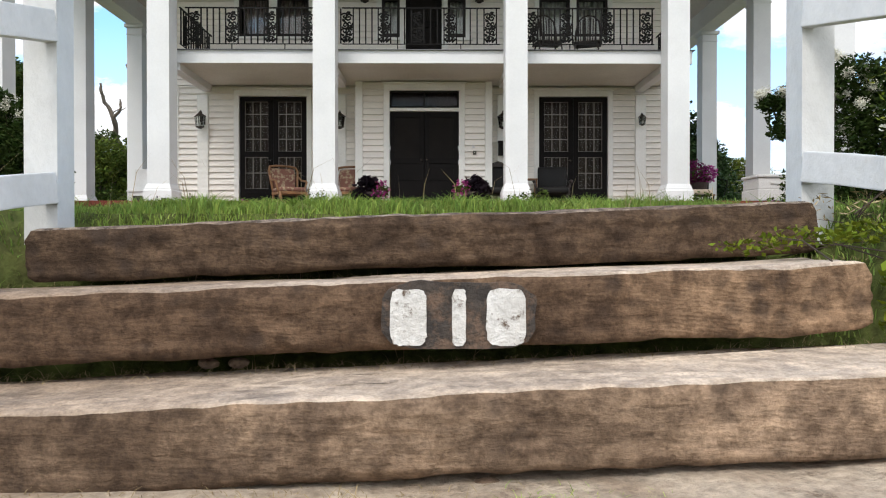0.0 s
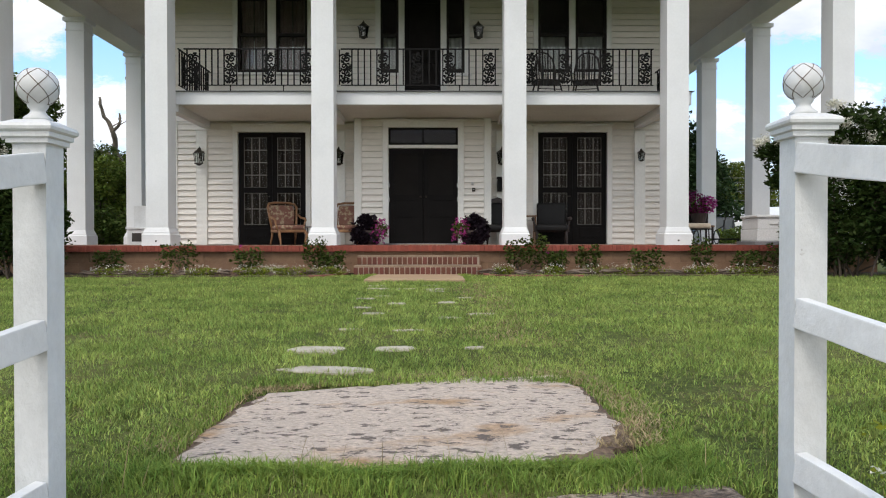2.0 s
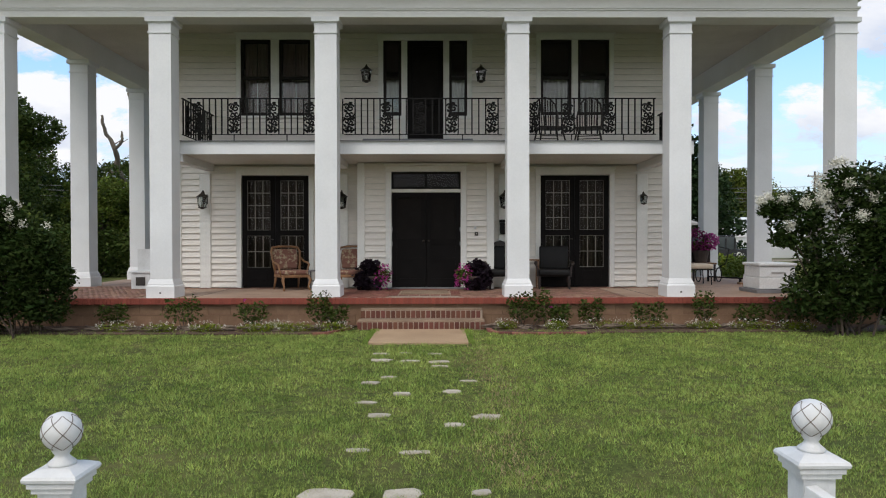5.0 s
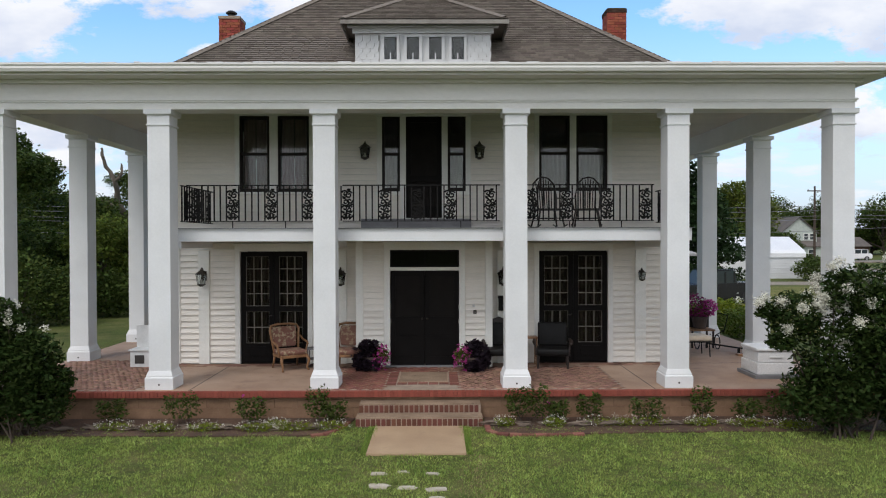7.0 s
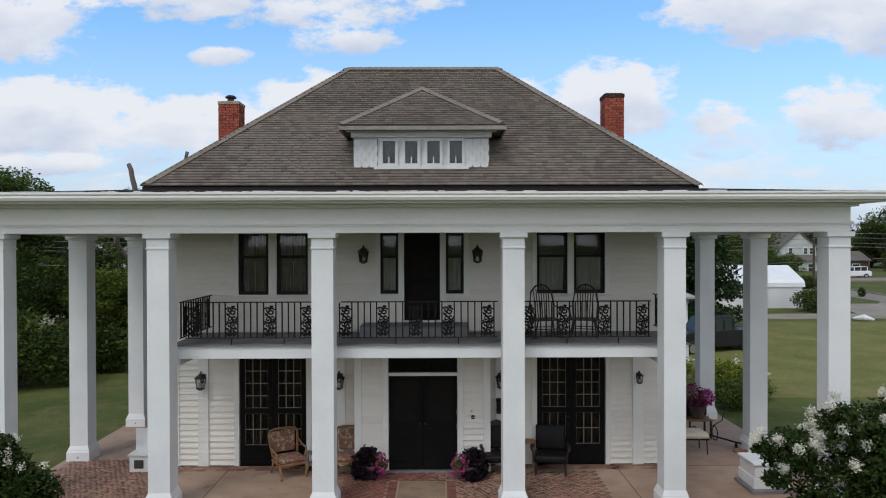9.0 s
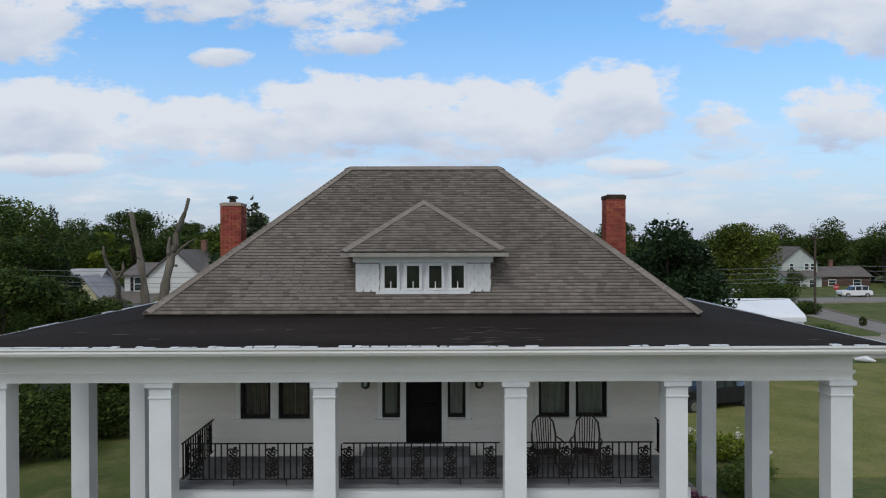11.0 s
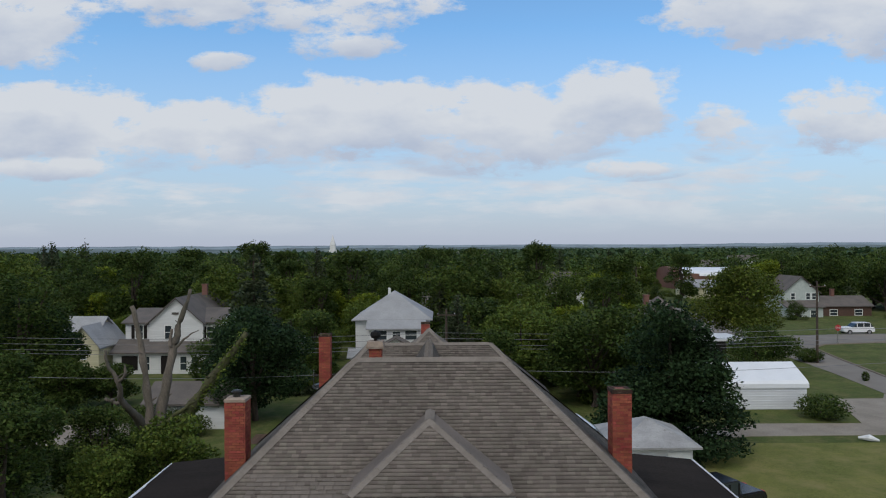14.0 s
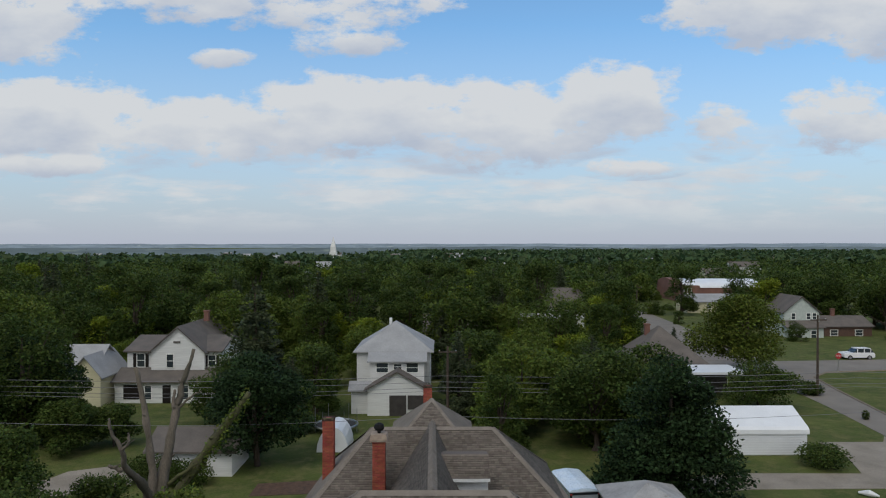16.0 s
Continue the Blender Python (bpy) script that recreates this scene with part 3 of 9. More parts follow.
def part(name, bm, material, parent, label="", smooth=False, fix=True):
    """Links a bmesh as one mesh object under a thing or a part; the bars of a frame become pieces under it."""
    if name in PIECES and not isinstance(bm, bpy.types.Mesh):
        bm.verts.index_update(), bm.faces.index_update()
        first, *others = islands(bm)
        bm.free()
        ob = part(name + "_", first, material, parent, label, smooth, fix)
        ob.name = name
        for b in others:
            part(PIECES[name], b, material, ob, "", smooth, fix)
        return ob
    ob = new(name, bm if isinstance(bm, bpy.types.Mesh) else mesh_of(name, bm, material, smooth, fix))
    ob.parent = parent
    return tagged(ob, label)


def thing(name, label, category, at=(0, 0, 0), turn=0.0, group="", kind=""):
    ob = new(name)
    ob.empty_display_size = 0.2
    ob.matrix_basis = pose(*at, 0, 0, turn)
    return tagged(ob, label, category, group, kind)


def single(name, bm, material, label, category, at=(0, 0, 0), turn=0.0, group="", kind="", smooth=False):
    ob = new(name, bm if isinstance(bm, bpy.types.Mesh) else mesh_of(name, bm, material, smooth))
    ob.matrix_basis = pose(*at, 0, 0, turn)
    return tagged(ob, label, category, group, kind)


def soup(name, verts, faces, material):
    """A mesh from arrays: verts (n, 3) and faces (m, k)."""
    me = bpy.data.meshes.new(name)
    verts, faces = np.asarray(verts, np.float32), np.asarray(faces, np.int32)
    m, k = faces.shape
    me.vertices.add(len(verts)), me.loops.add(m * k), me.polygons.add(m)
    me.vertices.foreach_set("co", verts.ravel()), me.loops.foreach_set("vertex_index", faces.ravel())
    me.polygons.foreach_set("loop_start", np.arange(0, m * k, k, dtype=np.int32))
    me.update(calc_edges=True)
    me.materials.append(material)
    return me


def leaves_at(rng, centres, size, long=1.6, droop=0.3):
    """Folded diamond leaves with free turns at the centres: verts and faces."""
    n = len(centres)
    nrm = rng.normal(size=(n, 3)) * 0.62
    nrm[:, 2] = np.abs(nrm[:, 2]) + 0.42
    nrm /= np.linalg.norm(nrm, axis=1)[:, None]
    d = np.cross(nrm, rng.normal(size=(n, 3)))
    d[:, 2] -= droop * 0.5
    d /= np.linalg.norm(d, axis=1)[:, None] + 1e-9
    s = np.cross(d, nrm)
    s /= np.linalg.norm(s, axis=1)[:, None] + 1e-9
    up = np.cross(d, s)
    w = (size * rng.uniform(0.6, 1.3, n))[:, None]
    v = np.stack([centres - d * w * long / 2, centres + s * w / 2 + up * w * 0.12, centres + d * w * long / 2, centres - s * w / 2 + up * w * 0.12], 1).reshape(-1, 3)
    return v, np.arange(4 * n).reshape(n, 4)


def in_blobs(rng, blobs, n, shell=0.55):
    """n points inside a set of (x, y, z, rx, ry, rz) blobs, thicker towards the skin."""
    b = np.array(blobs)
    k = rng.choice(len(b), n, p=(b[:, 3] * b[:, 4]) / (b[:, 3] * b[:, 4]).sum())
    d = rng.normal(size=(n, 3))
    d /= np.linalg.norm(d, axis=1)[:, None]
    r = shell + (1 - shell) * rng.random(n) ** 0.6
    r *= 1 + 0.09 * rng.normal(size=n).clip(-1.5, 1.2)
    return b[k, :3] + d * r[:, None] * b[k, 3:]


def smooth_step(a, b, v):
    t = min(max((v - a) / (b - a), 0.0), 1.0)
    return t * t * (3 - 2 * t)


def ground_z(x, y):
    """The height of the ground."""
    lawn = -0.10 + 0.0145 * (min(max(y, 1.5), 12.0) - 2.0)
    if y > 60:
        lawn -= 1.1 * smooth_step(60, 78, y) * smooth_step(45, 36, abs(x + 10))
    if -0.84 < x < 0.74 and 2.28 < y < 3.5:
        lawn -= 0.04
    bank = smooth_step(0.95, 1.75, y + 0.12 * math.sin(x * 3.1))
    if abs(x) < 1.25 and y < 2.4:
        near = smooth_step(1.25, 0.98, -x) if x < 0 else smooth_step(1.12, 0.96, x)
        cut = -0.66 + 0.565 * smooth_step(1.75, 2.12, y)
        full = -0.62 + (lawn + 0.62) * bank
        return full + (min(full, cut) - full) * near
    low = -0.62
    return low + (lawn - low) * bank
# ---- the ground ----
def spread(lo, hi, fine_lo, fine_hi, step, growth=1.35):
    vals = list(np.arange(fine_lo, fine_hi + 1e-6, step))
    d, v = step, fine_lo
    while v > lo:
        d *= growth
        v -= d
        vals.insert(0, max(v, lo))
    d, v = step, vals[-1]
    while v < hi:
        d *= growth
        v += d
        vals.append(min(v, hi))
    return vals


gx, gy = spread(-4500, 4500, -6, 6, 0.14, 1.12), spread(-1500, 4600, 0.4, 5.0, 0.14, 1.1)
gv = [(x, y, ground_z(x, y) + (0.012 * noise.noise((x * 1.7, y * 1.7, 0)) if 1.8 < y < 14 and abs(x) < 12 else 0)) for y in gy for x in gx]
nx = len(gx)
gf = [(j * nx + i, j * nx + i + 1, (j + 1) * nx + i + 1, (j + 1) * nx + i) for j in range(len(gy) - 1) for i in range(nx - 1)]
tagged(new("ground", soup("ground", gv, gf, GRASS)), "green mown lawn with dry patches, running out to far fields", "lawn", kind="structure")
# ---- the house ----
HX = -0.27                       # its middle line
PZ = 0.54                        # porch floor
COLS = (-7.955, -4.983, -2.015, 1.45, 4.38, 7.378)
CY = 12.978                        # the front row of columns
WY, BAY, UY = 15.40, 14.95, 15.45   # front walls: sides, middle bay, upper floor
house = thing("house", "white two-storey clapboard house with tall square columns and a wraparound porch", "house")


def settle(ob, at):
    """Moves a thing's origin without moving its parts."""
    ob.matrix_basis = pose(*at)
    for c in ob.children:
        c.matrix_parent_inverse = Matrix.Translation(-Vector(at))


def spans_without(lo, hi, holes):
    """What is left of lo..hi outside the holes."""
    out, a = [], lo
    for h0, h1 in sorted(holes):
        if h1 <= a or h0 >= hi:
            continue
        if h0 > a:
            out.append((a, h0))
        a = max(a, h1)
    if a < hi:
        out.append((a, hi))
    return out


BOARDS = []      # (wall, x0, x1, z0, z1, y, holes), laid with boards at the end of the file


def front_wall(name, x0, x1, z0, z1, y, holes, thick=0.16):
    """A wall facing the garden, with openings (x0, x1, z0, z1) that go through it."""
    bm = bmesh.new()
    cuts = sorted({z0, z1, *[h[2] for h in holes], *[h[3] for h in holes]})
    for a, b in zip(cuts, cuts[1:]):
        for s, e in spans_without(x0, x1, [(h[0], h[1]) for h in holes if h[2] < b - 1e-4 and h[3] > a + 1e-4]):
            box(bm, s, e, y + 0.02, y + thick, a, b)
    ob = part(name, bm, TRIM, house)
    BOARDS.append((ob, x0, x1, z0, z1, y, holes))
    return ob


FL, FR, DD = (-4.26, -2.80, PZ, 2.98), (2.23, 3.73, PZ, 2.98), (-0.98, 0.48, PZ, 3.01)
UPPER = [(-4.27, -3.62, 4.27, 5.92), (-3.44, -2.76, 4.27, 5.92), (-1.18, -0.79, 4.28, 5.90), (-0.66, 0.12, 3.70, 5.90), (0.25, 0.64, 4.28, 5.90),
         (2.24, 2.91, 4.28, 5.92), (3.05, 3.73, 4.28, 5.92)]
front_wall("wall", -5.62, -1.62, PZ, 3.2, WY, [FL])
front_wall("wall", -1.62, 1.10, PZ, 3.2, BAY, [DD])
front_wall("wall", 1.10, 5.08, PZ, 3.2, WY, [FR])
front_wall("wall", -5.62, 5.08, 3.2, 6.6, UY, UPPER)
for x in (-1.62, 1.10):
    part("wall", boxes((x - 0.06, x + 0.06, BAY + 0.165, WY + 0.02, PZ, 3.2)), TRIM, house)
# side and back walls; added dark-coloured inner floors and partitions keep the rooms dark
part("wall", boxes((-5.30, -5.13, WY + 0.17, 33.4, 0.2, 6.49)), SIDING_FAR, house)
part("wall", boxes((4.65, 4.80, WY + 0.17, 33.4, 0.2, 6.49)), SIDING_FAR, house)
part("wall", boxes((-5.30, 4.80, 33.4, 33.6, 0.2, 6.49)), SIDING_FAR, house)
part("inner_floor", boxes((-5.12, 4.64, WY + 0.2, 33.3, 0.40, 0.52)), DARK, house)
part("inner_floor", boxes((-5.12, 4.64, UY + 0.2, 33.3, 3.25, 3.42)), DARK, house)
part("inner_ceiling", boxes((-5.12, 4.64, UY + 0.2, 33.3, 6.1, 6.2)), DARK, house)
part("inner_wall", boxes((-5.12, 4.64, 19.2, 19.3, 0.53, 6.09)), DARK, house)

# corner boards, pilasters and casings
for x0, x1, y, z1 in ((-5.70, -5.56, WY - 0.03, 3.2), (5.0, 5.14, WY - 0.03, 3.2), (-1.70, -1.55, BAY - 0.03, 3.2), (1.03, 1.18, BAY - 0.03, 3.2),
                      (-5.15, -4.92, WY - 0.05, 3.0), (4.32, 4.55, WY - 0.05, 3.0), (-2.18, -1.95, WY - 0.05, 3.0), (1.32, 1.55, WY - 0.05, 3.0)):
    part("pilaster", boxes((x0, x1, y, y + 0.05, PZ, z1), bevel=0.006), TRIM, house)


def casing(x0, x1, z0, z1, y, w=0.105, sill=False, cap=True):
    bm = boxes((x0 - w, x0 - 0.002, y - 0.035, y + 0.03, z0, z1 + 0.002), (x1 + 0.002, x1 + w, y - 0.035, y + 0.03, z0, z1 + 0.002),
               (x0 - w, x1 + w, y - 0.037, y + 0.03, z1 + 0.004, z1 + 0.13))
    if cap:
        box(bm, x0 - w - 0.03, x1 + w + 0.03, y - 0.07, y + 0.02, z1 + 0.132, z1 + 0.17)
    ob = part("casing", bm, TRIM, house)
    if sill:
        part("window_sill", boxes((x0 - w - 0.03, x1 + w + 0.03, y - 0.075, y + 0.03, z0 - 0.05, z0 - 0.003), bevel=0.006), TRIM, ob)
    return ob


def leaf_door(x0, x1, z0, z1, y):
    """A glazed door leaf: dark frame, pale glazing bars, curtain behind."""
    s = 0.105
    m1, m2 = z0 + 1.16, z0 + 0.42       # lock rail, bottom panel
    bm = boxes((x0, x0 + s, y, y + 0.045, z0, z1), (x1 - s, x1, y, y + 0.045, z0, z1), (x0 + s, x1 - s, y, y + 0.045, z1 - 0.10, z1),
               (x0 + s, x1 - s, y, y + 0.045, m1 - 0.05, m1 + 0.07), (x0 + s, x1 - s, y, y + 0.045, z0, m2))
    leaf = part("door", bm, DOOR, house, "black glazed french door leaf with pale glazing bars")
    part("panel", boxes((x0 + s + 0.05, x1 - s - 0.05, y - 0.012, y - 0.001, z0 + 0.13, m2 - 0.07), bevel=0.008), DOOR, leaf)
    for a, b, rows in ((m1 + 0.07, z1 - 0.10, 4), (m2, m1 - 0.05, 2)):
        for k in range(4):
            x = x0 + s + (x1 - x0 - 2 * s) * k / 3
            part("glazing_bar", boxes((x - 0.0075, x + 0.0075, y + 0.02, y + 0.038, a, b)), BAR_PAINT, leaf)
        for k in range(rows + 1):
            z = a + (b - a) * k / rows
            part("glazing_bar", boxes((x0 + s, x1 - s, y + 0.021, y + 0.037, z - 0.009, z + 0.009)), BAR_PAINT, leaf)
        part("pane", boxes((x0 + s, x1 - s, y + 0.040, y + 0.044, a, b)), DOOR_GLASS, leaf)
    return leaf


def curtain(x0, x1, z0, z1, y, material, folds, parent):
    n = folds * 6
    top = [(x0 + (x1 - x0) * i / n, y + 0.02 * math.sin(2 * math.pi * folds * i / n) + 0.006 * math.sin(5.3 * i)) for i in range(n + 1)]
    bm = bmesh.new()
    a = [bm.verts.new((x, yy, z1)) for x, yy in top]
    b = [bm.verts.new((x + 0.012 * math.sin(i * 1.7), yy * 1.0 + 0.01 * math.sin(i), z0)) for i, (x, yy) in enumerate(top)]
    for i in range(n):
        bm.faces.new((a[i], a[i + 1], b[i + 1], b[i]))
    return part("curtain", bm, material, parent, smooth=True)


for x0, x1, z0, z1 in (FL, FR):
    casing(x0, x1, z0, z1, WY)
    mid = (x0 + x1) / 2
    for a, b in ((x0 + 0.012, mid - 0.005), (mid + 0.005, x1 - 0.012)):
        leaf = leaf_door(a, b, z0 + 0.02, z1 - 0.012, WY + 0.02)
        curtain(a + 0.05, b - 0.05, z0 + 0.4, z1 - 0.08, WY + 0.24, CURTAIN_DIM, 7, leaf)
    part("door_handle", tube(bmesh.new(), [(mid - 0.055, WY + 0.012, z0 + 1.05), (mid - 0.055, WY - 0.04, z0 + 1.05), (mid - 0.12, WY - 0.045, z0 + 1.05)], 0.011), BRONZE, house)
# the front doors and their transom
casing(DD[0], DD[1], PZ, DD[3], BAY, 0.12)
part("transom_bar", boxes((DD[0], DD[1], BAY - 0.02, BAY + 0.08, 2.575, 2.645), bevel=0.006), TRIM, house)
tw = part("transom_window", boxes((DD[0], DD[1], BAY + 0.02, BAY + 0.07, 2.648, 2.69), (DD[0], DD[1], BAY + 0.02, BAY + 0.07, 2.965, 3.008), (DD[0], DD[0] + 0.045, BAY + 0.02, BAY + 0.07, 2.69, 2.965),
                                  (DD[1] - 0.045, DD[1], BAY + 0.02, BAY + 0.07, 2.69, 2.965), (-0.27, -0.23, BAY + 0.02, BAY + 0.07, 2.69, 2.965)), DOOR, house)
part("pane", boxes((DD[0] + 0.045, DD[1] - 0.045, BAY + 0.045, BAY + 0.05, 2.69, 2.965)), SMOKE, tw)
for a, b, hinge in ((DD[0] + 0.01, -0.255, -1), (-0.245, DD[1] - 0.01, 1)):
    z0, z1, y, s = PZ + 0.015, 2.568, BAY + 0.015, 0.10
    leaf = part("door", boxes((a, a + s, y, y + 0.045, z0, z1), (b - s, b, y, y + 0.045, z0, z1), (a + s, b - s, y, y + 0.045, z1 - 0.11, z1), (a + s, b - s, y, y + 0.045, z0, z0 + 0.2),
                              (a + s, b - s, y, y + 0.045, z0 + 0.93, z0 + 1.04), (a + s, b - s, y, y + 0.045, z0 + 0.58, z0 + 0.64)), DOOR, house, "black panelled screen door")
    part("screen", boxes((a + s, b - s, y + 0.03, y + 0.034, z0 + 1.04, z1 - 0.11)), SCREEN_MESH, leaf)
    part("panel", boxes((a + s, b - s, y + 0.02, y + 0.034, z0 + 0.2, z0 + 0.58)), DOOR, leaf)
    part("panel", boxes((a + s, b - s, y + 0.02, y + 0.034, z0 + 0.64, z0 + 0.93)), DOOR, leaf)
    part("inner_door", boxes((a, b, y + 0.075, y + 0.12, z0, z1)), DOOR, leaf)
    for z in (0.9, 1.2):
        part("hinge", boxes(((b - 0.01, b + 0.02) if hinge > 0 else (a - 0.02, a + 0.01)) + (y - 0.012, y - 0.001, z0 + z, z0 + z + 0.09)), CHROME, leaf)
    part("door_handle", lathe(bmesh.new(), [(0.02, 0), (0.026, 0.02), (0.018, 0.04)], 10, (b - 0.05 if hinge < 0 else a + 0.05, y - 0.02, z0 + 0.98)), BRONZE, leaf)
part("doorstep", boxes((DD[0] - 0.1, DD[1] + 0.1, BAY - 0.10, BAY + 0.02, PZ + 0.002, PZ + 0.035), bevel=0.006), GREYWOOD, house)


def sash_window(x0, x1, z0, z1, y, dressed):
    """A double-hung window in a dark screen frame."""
    f = 0.055
    win = part("window", boxes((x0, x0 + f, y, y + 0.06, z0, z1), (x1 - f, x1, y, y + 0.06, z0, z1), (x0 + f, x1 - f, y, y + 0.06, z1 - f, z1), (x0 + f, x1 - f, y, y + 0.06, z0, z0 + f + 0.02),
                                  (x0 + f, x1 - f, y - 0.004, y + 0.055, (z0 + z1) / 2 - 0.03, (z0 + z1) / 2 + 0.03)), FRAME, house, "dark framed double-hung window")
    part("pane", boxes((x0 + f, x1 - f, y + 0.045, y + 0.049, (z0 + z1) / 2 + 0.03, z1 - f)), GLASS, win)
    part("pane", boxes((x0 + f, x1 - f, y + 0.03, y + 0.034, z0 + f + 0.02, (z0 + z1) / 2 - 0.03)), GLASS, win)
    if dressed == "half":
        curtain(x0 + f, x1 - f, z0 + 0.05, (z0 + z1) / 2 + 0.03, y + 0.16, CURTAIN, 6, win)
    elif dressed == "full":
        curtain(x0 + f, x0 + (x1 - x0) * 0.47, z0 + 0.05, z1 - 0.05, y + 0.16, CURTAIN_RED, 4, win)
        curtain(x0 + (x1 - x0) * 0.5, x1 - f, z0 + 0.05, z1 - 0.05, y + 0.17, CURTAIN_RED, 4, win)
        curtain(x0 + (x1 - x0) * 0.2, x0 + (x1 - x0) * 0.75, z0 + 0.05, z0 + 0.75, y + 0.21, CURTAIN, 4, win)
    else:
        curtain(x0 + f, x1 - f, z0 + 0.05, z0 + 0.8, y + 0.16, CURTAIN, 3, win)
    return win


for i, h in enumerate(UPPER):
    if i != 3:
        sash_window(*h, UY, ("full", "full", "slim", "", "slim", "half", "half")[i])
for a, b in ((0, 1), (5, 6)):
    casing(UPPER[a][0], UPPER[b][1], UPPER[a][2], UPPER[a][3], UY, 0.10, True)
    part("mullion", boxes((UPPER[a][1] + 0.002, UPPER[b][0] - 0.002, UY - 0.03, UY + 0.05, UPPER[a][2], UPPER[a][3])), TRIM, house)
part("casing", boxes((-1.29, -1.182, UY - 0.035, UY + 0.03, 4.23, 5.90), (0.642, 0.75, UY - 0.035, UY + 0.03, 4.23, 5.90), (-0.788, -0.662, UY - 0.035, UY + 0.03, 3.46, 5.90),
                    (0.122, 0.248, UY - 0.035, UY + 0.03, 3.46, 5.90), (-1.31, 0.77, UY - 0.04, UY + 0.03, 5.904, 6.03)), TRIM, house)
for a, b in ((-1.33, -0.79), (0.25, 0.79)):
    part("window_sill", boxes((a, b, UY - 0.07, UY + 0.02, 4.20, 4.25)), TRIM, house)
ud = part("door", boxes((-0.66, -0.55, UY, UY + 0.05, 3.70, 5.90), (0.01, 0.12, UY, UY + 0.05, 3.70, 5.90), (-0.55, 0.01, UY, UY + 0.05, 5.78, 5.90), (-0.55, 0.01, UY, UY + 0.05, 3.70, 3.95),
                        (-0.55, 0.01, UY, UY + 0.05, 4.5, 4.62)), DOOR, house, "dark balcony screen door")
part("screen", boxes((-0.55, 0.01, UY + 0.035, UY + 0.039, 3.95, 5.78)), SCREEN_MESH, ud)
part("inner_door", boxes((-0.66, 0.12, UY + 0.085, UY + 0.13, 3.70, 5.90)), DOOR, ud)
part("doorstep", boxes((-1.55, 0.72, 14.62, UY - 0.04, 3.452, 3.66), bevel=0.008), GREYWOOD, house, "grey painted wooden balcony doorstep")


# columns
def column(x, y):
    col = part("column", stack(bmesh.new(), [(0.200, PZ + 0.30), (0.199, 3.1), (0.197, 5.31)], x, y), WHITE, house, "tall square white column")
    part("base", stack(bmesh.new(), [(0.255, PZ), (0.255, PZ + 0.205), (0.249, PZ + 0.215), (0.238, PZ + 0.225), (0.236, PZ + 0.25), (0.216, PZ + 0.30), (0.204, PZ + 0.33), (0.2005, PZ + 0.331)], x, y), WHITE, col)
    part("capital", stack(bmesh.new(), [(0.1985, 5.285), (0.214, 5.287), (0.216, 5.315), (0.200, 5.318), (0.200, 5.465), (0.214, 5.475), (0.248, 5.49), (0.250, 5.574)], x, y), WHITE, col)
    part("weep_hole", tube(bmesh.new(), [(x, y - 0.2568, PZ + 0.09), (x, y - 0.24, PZ + 0.09)], 0.018), DARK, col)
    return col


for x in COLS:
    column(x, CY)
for x, ys in ((COLS[0], (16.0, 19.0, 22.0)), (7.45, (16.38, 19.5, 22.5))):
    for y in ys:
        column(x, y)

# beams over the columns, cornice, gutter and porch ceiling
BX0, BX1, BYB = COLS[0] - 0.197, COLS[-1] + 0.197, 23.0


def ring(inset, depth, z0, z1):
    """A band along the three outer sides of the porch."""
    a0, a1, f = BX0 + inset, BX1 - inset, CY - 0.198 + inset
    return (a0, a1, f, f + depth, z0, z1), (a0, a0 + depth, f + depth + 0.001, BYB, z0, z1), (a1 - depth, a1, f + depth + 0.001, BYB, z0, z1)


for name, sizes in (("beam", (0.0, 0.44, 5.576, 6.14)), ("moulding", (-0.04, 0.038, 5.728, 5.762)), ("moulding", (-0.022, 0.020, 5.698, 5.727)), ("soffit", (-0.42, 0.418, 6.095, 6.135)), ("moulding", (-0.10, 0.098, 6.03, 6.093))):
    for span in ring(*sizes):
        part(name, boxes(span), WHITE_WARM, house)
gut = bmesh.new()
gp = [(0, 0), (-0.10, 0.0), (-0.125, 0.05), (-0.12, 0.085), (-0.14, 0.11), (-0.14, 0.135), (-0.128, 0.135), (-0.122, 0.11), (-0.10, 0.09), (-0.105, 0.05), (-0.085, 0.012), (-0.012, 0.012), (-0.012, 0.13), (0, 0.13)]
prism(gut, [(CY - 0.198 - 0.425 + a, 6.135 + b) for a, b in gp], BX0 - 0.56, BX1 + 0.56, "x")
part("gutter", gut, WHITE_WARM, house, "white ogee gutter")
for s, xe in ((1, BX0 - 0.425), (-1, BX1 + 0.425)):
    part("gutter", prism(bmesh.new(), [(xe + s * a, 6.135 + b) for a, b in gp], CY - 0.62, BYB, "y"), WHITE, house)
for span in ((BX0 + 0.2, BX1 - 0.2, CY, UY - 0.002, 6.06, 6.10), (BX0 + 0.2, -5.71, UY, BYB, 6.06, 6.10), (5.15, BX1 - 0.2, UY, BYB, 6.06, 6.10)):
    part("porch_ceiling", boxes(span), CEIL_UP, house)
# low black roof over the porch
OX0, OX1, OY, ZO, ZI = BX0 - 0.50, BX1 + 0.50, CY - 0.72, 6.275, 6.56
IX0, IX1, IY = -5.7, 5.2, 15.2
pr = bmesh.new()
for d in (0.0, -0.05):
    poly(pr, [(OX0, OY, ZO + d), (OX1, OY, ZO + d), (IX1, IY, ZI + d), (IX0, IY, ZI + d)], [(OX0, OY, ZO + d), (IX0, IY, ZI + d), (IX0, BYB, ZI + d), (OX0, BYB, ZO + d)],
         [(OX1, OY, ZO + d), (IX1, IY, ZI + d), (IX1, BYB, ZI + d), (OX1, BYB, ZO + d)])
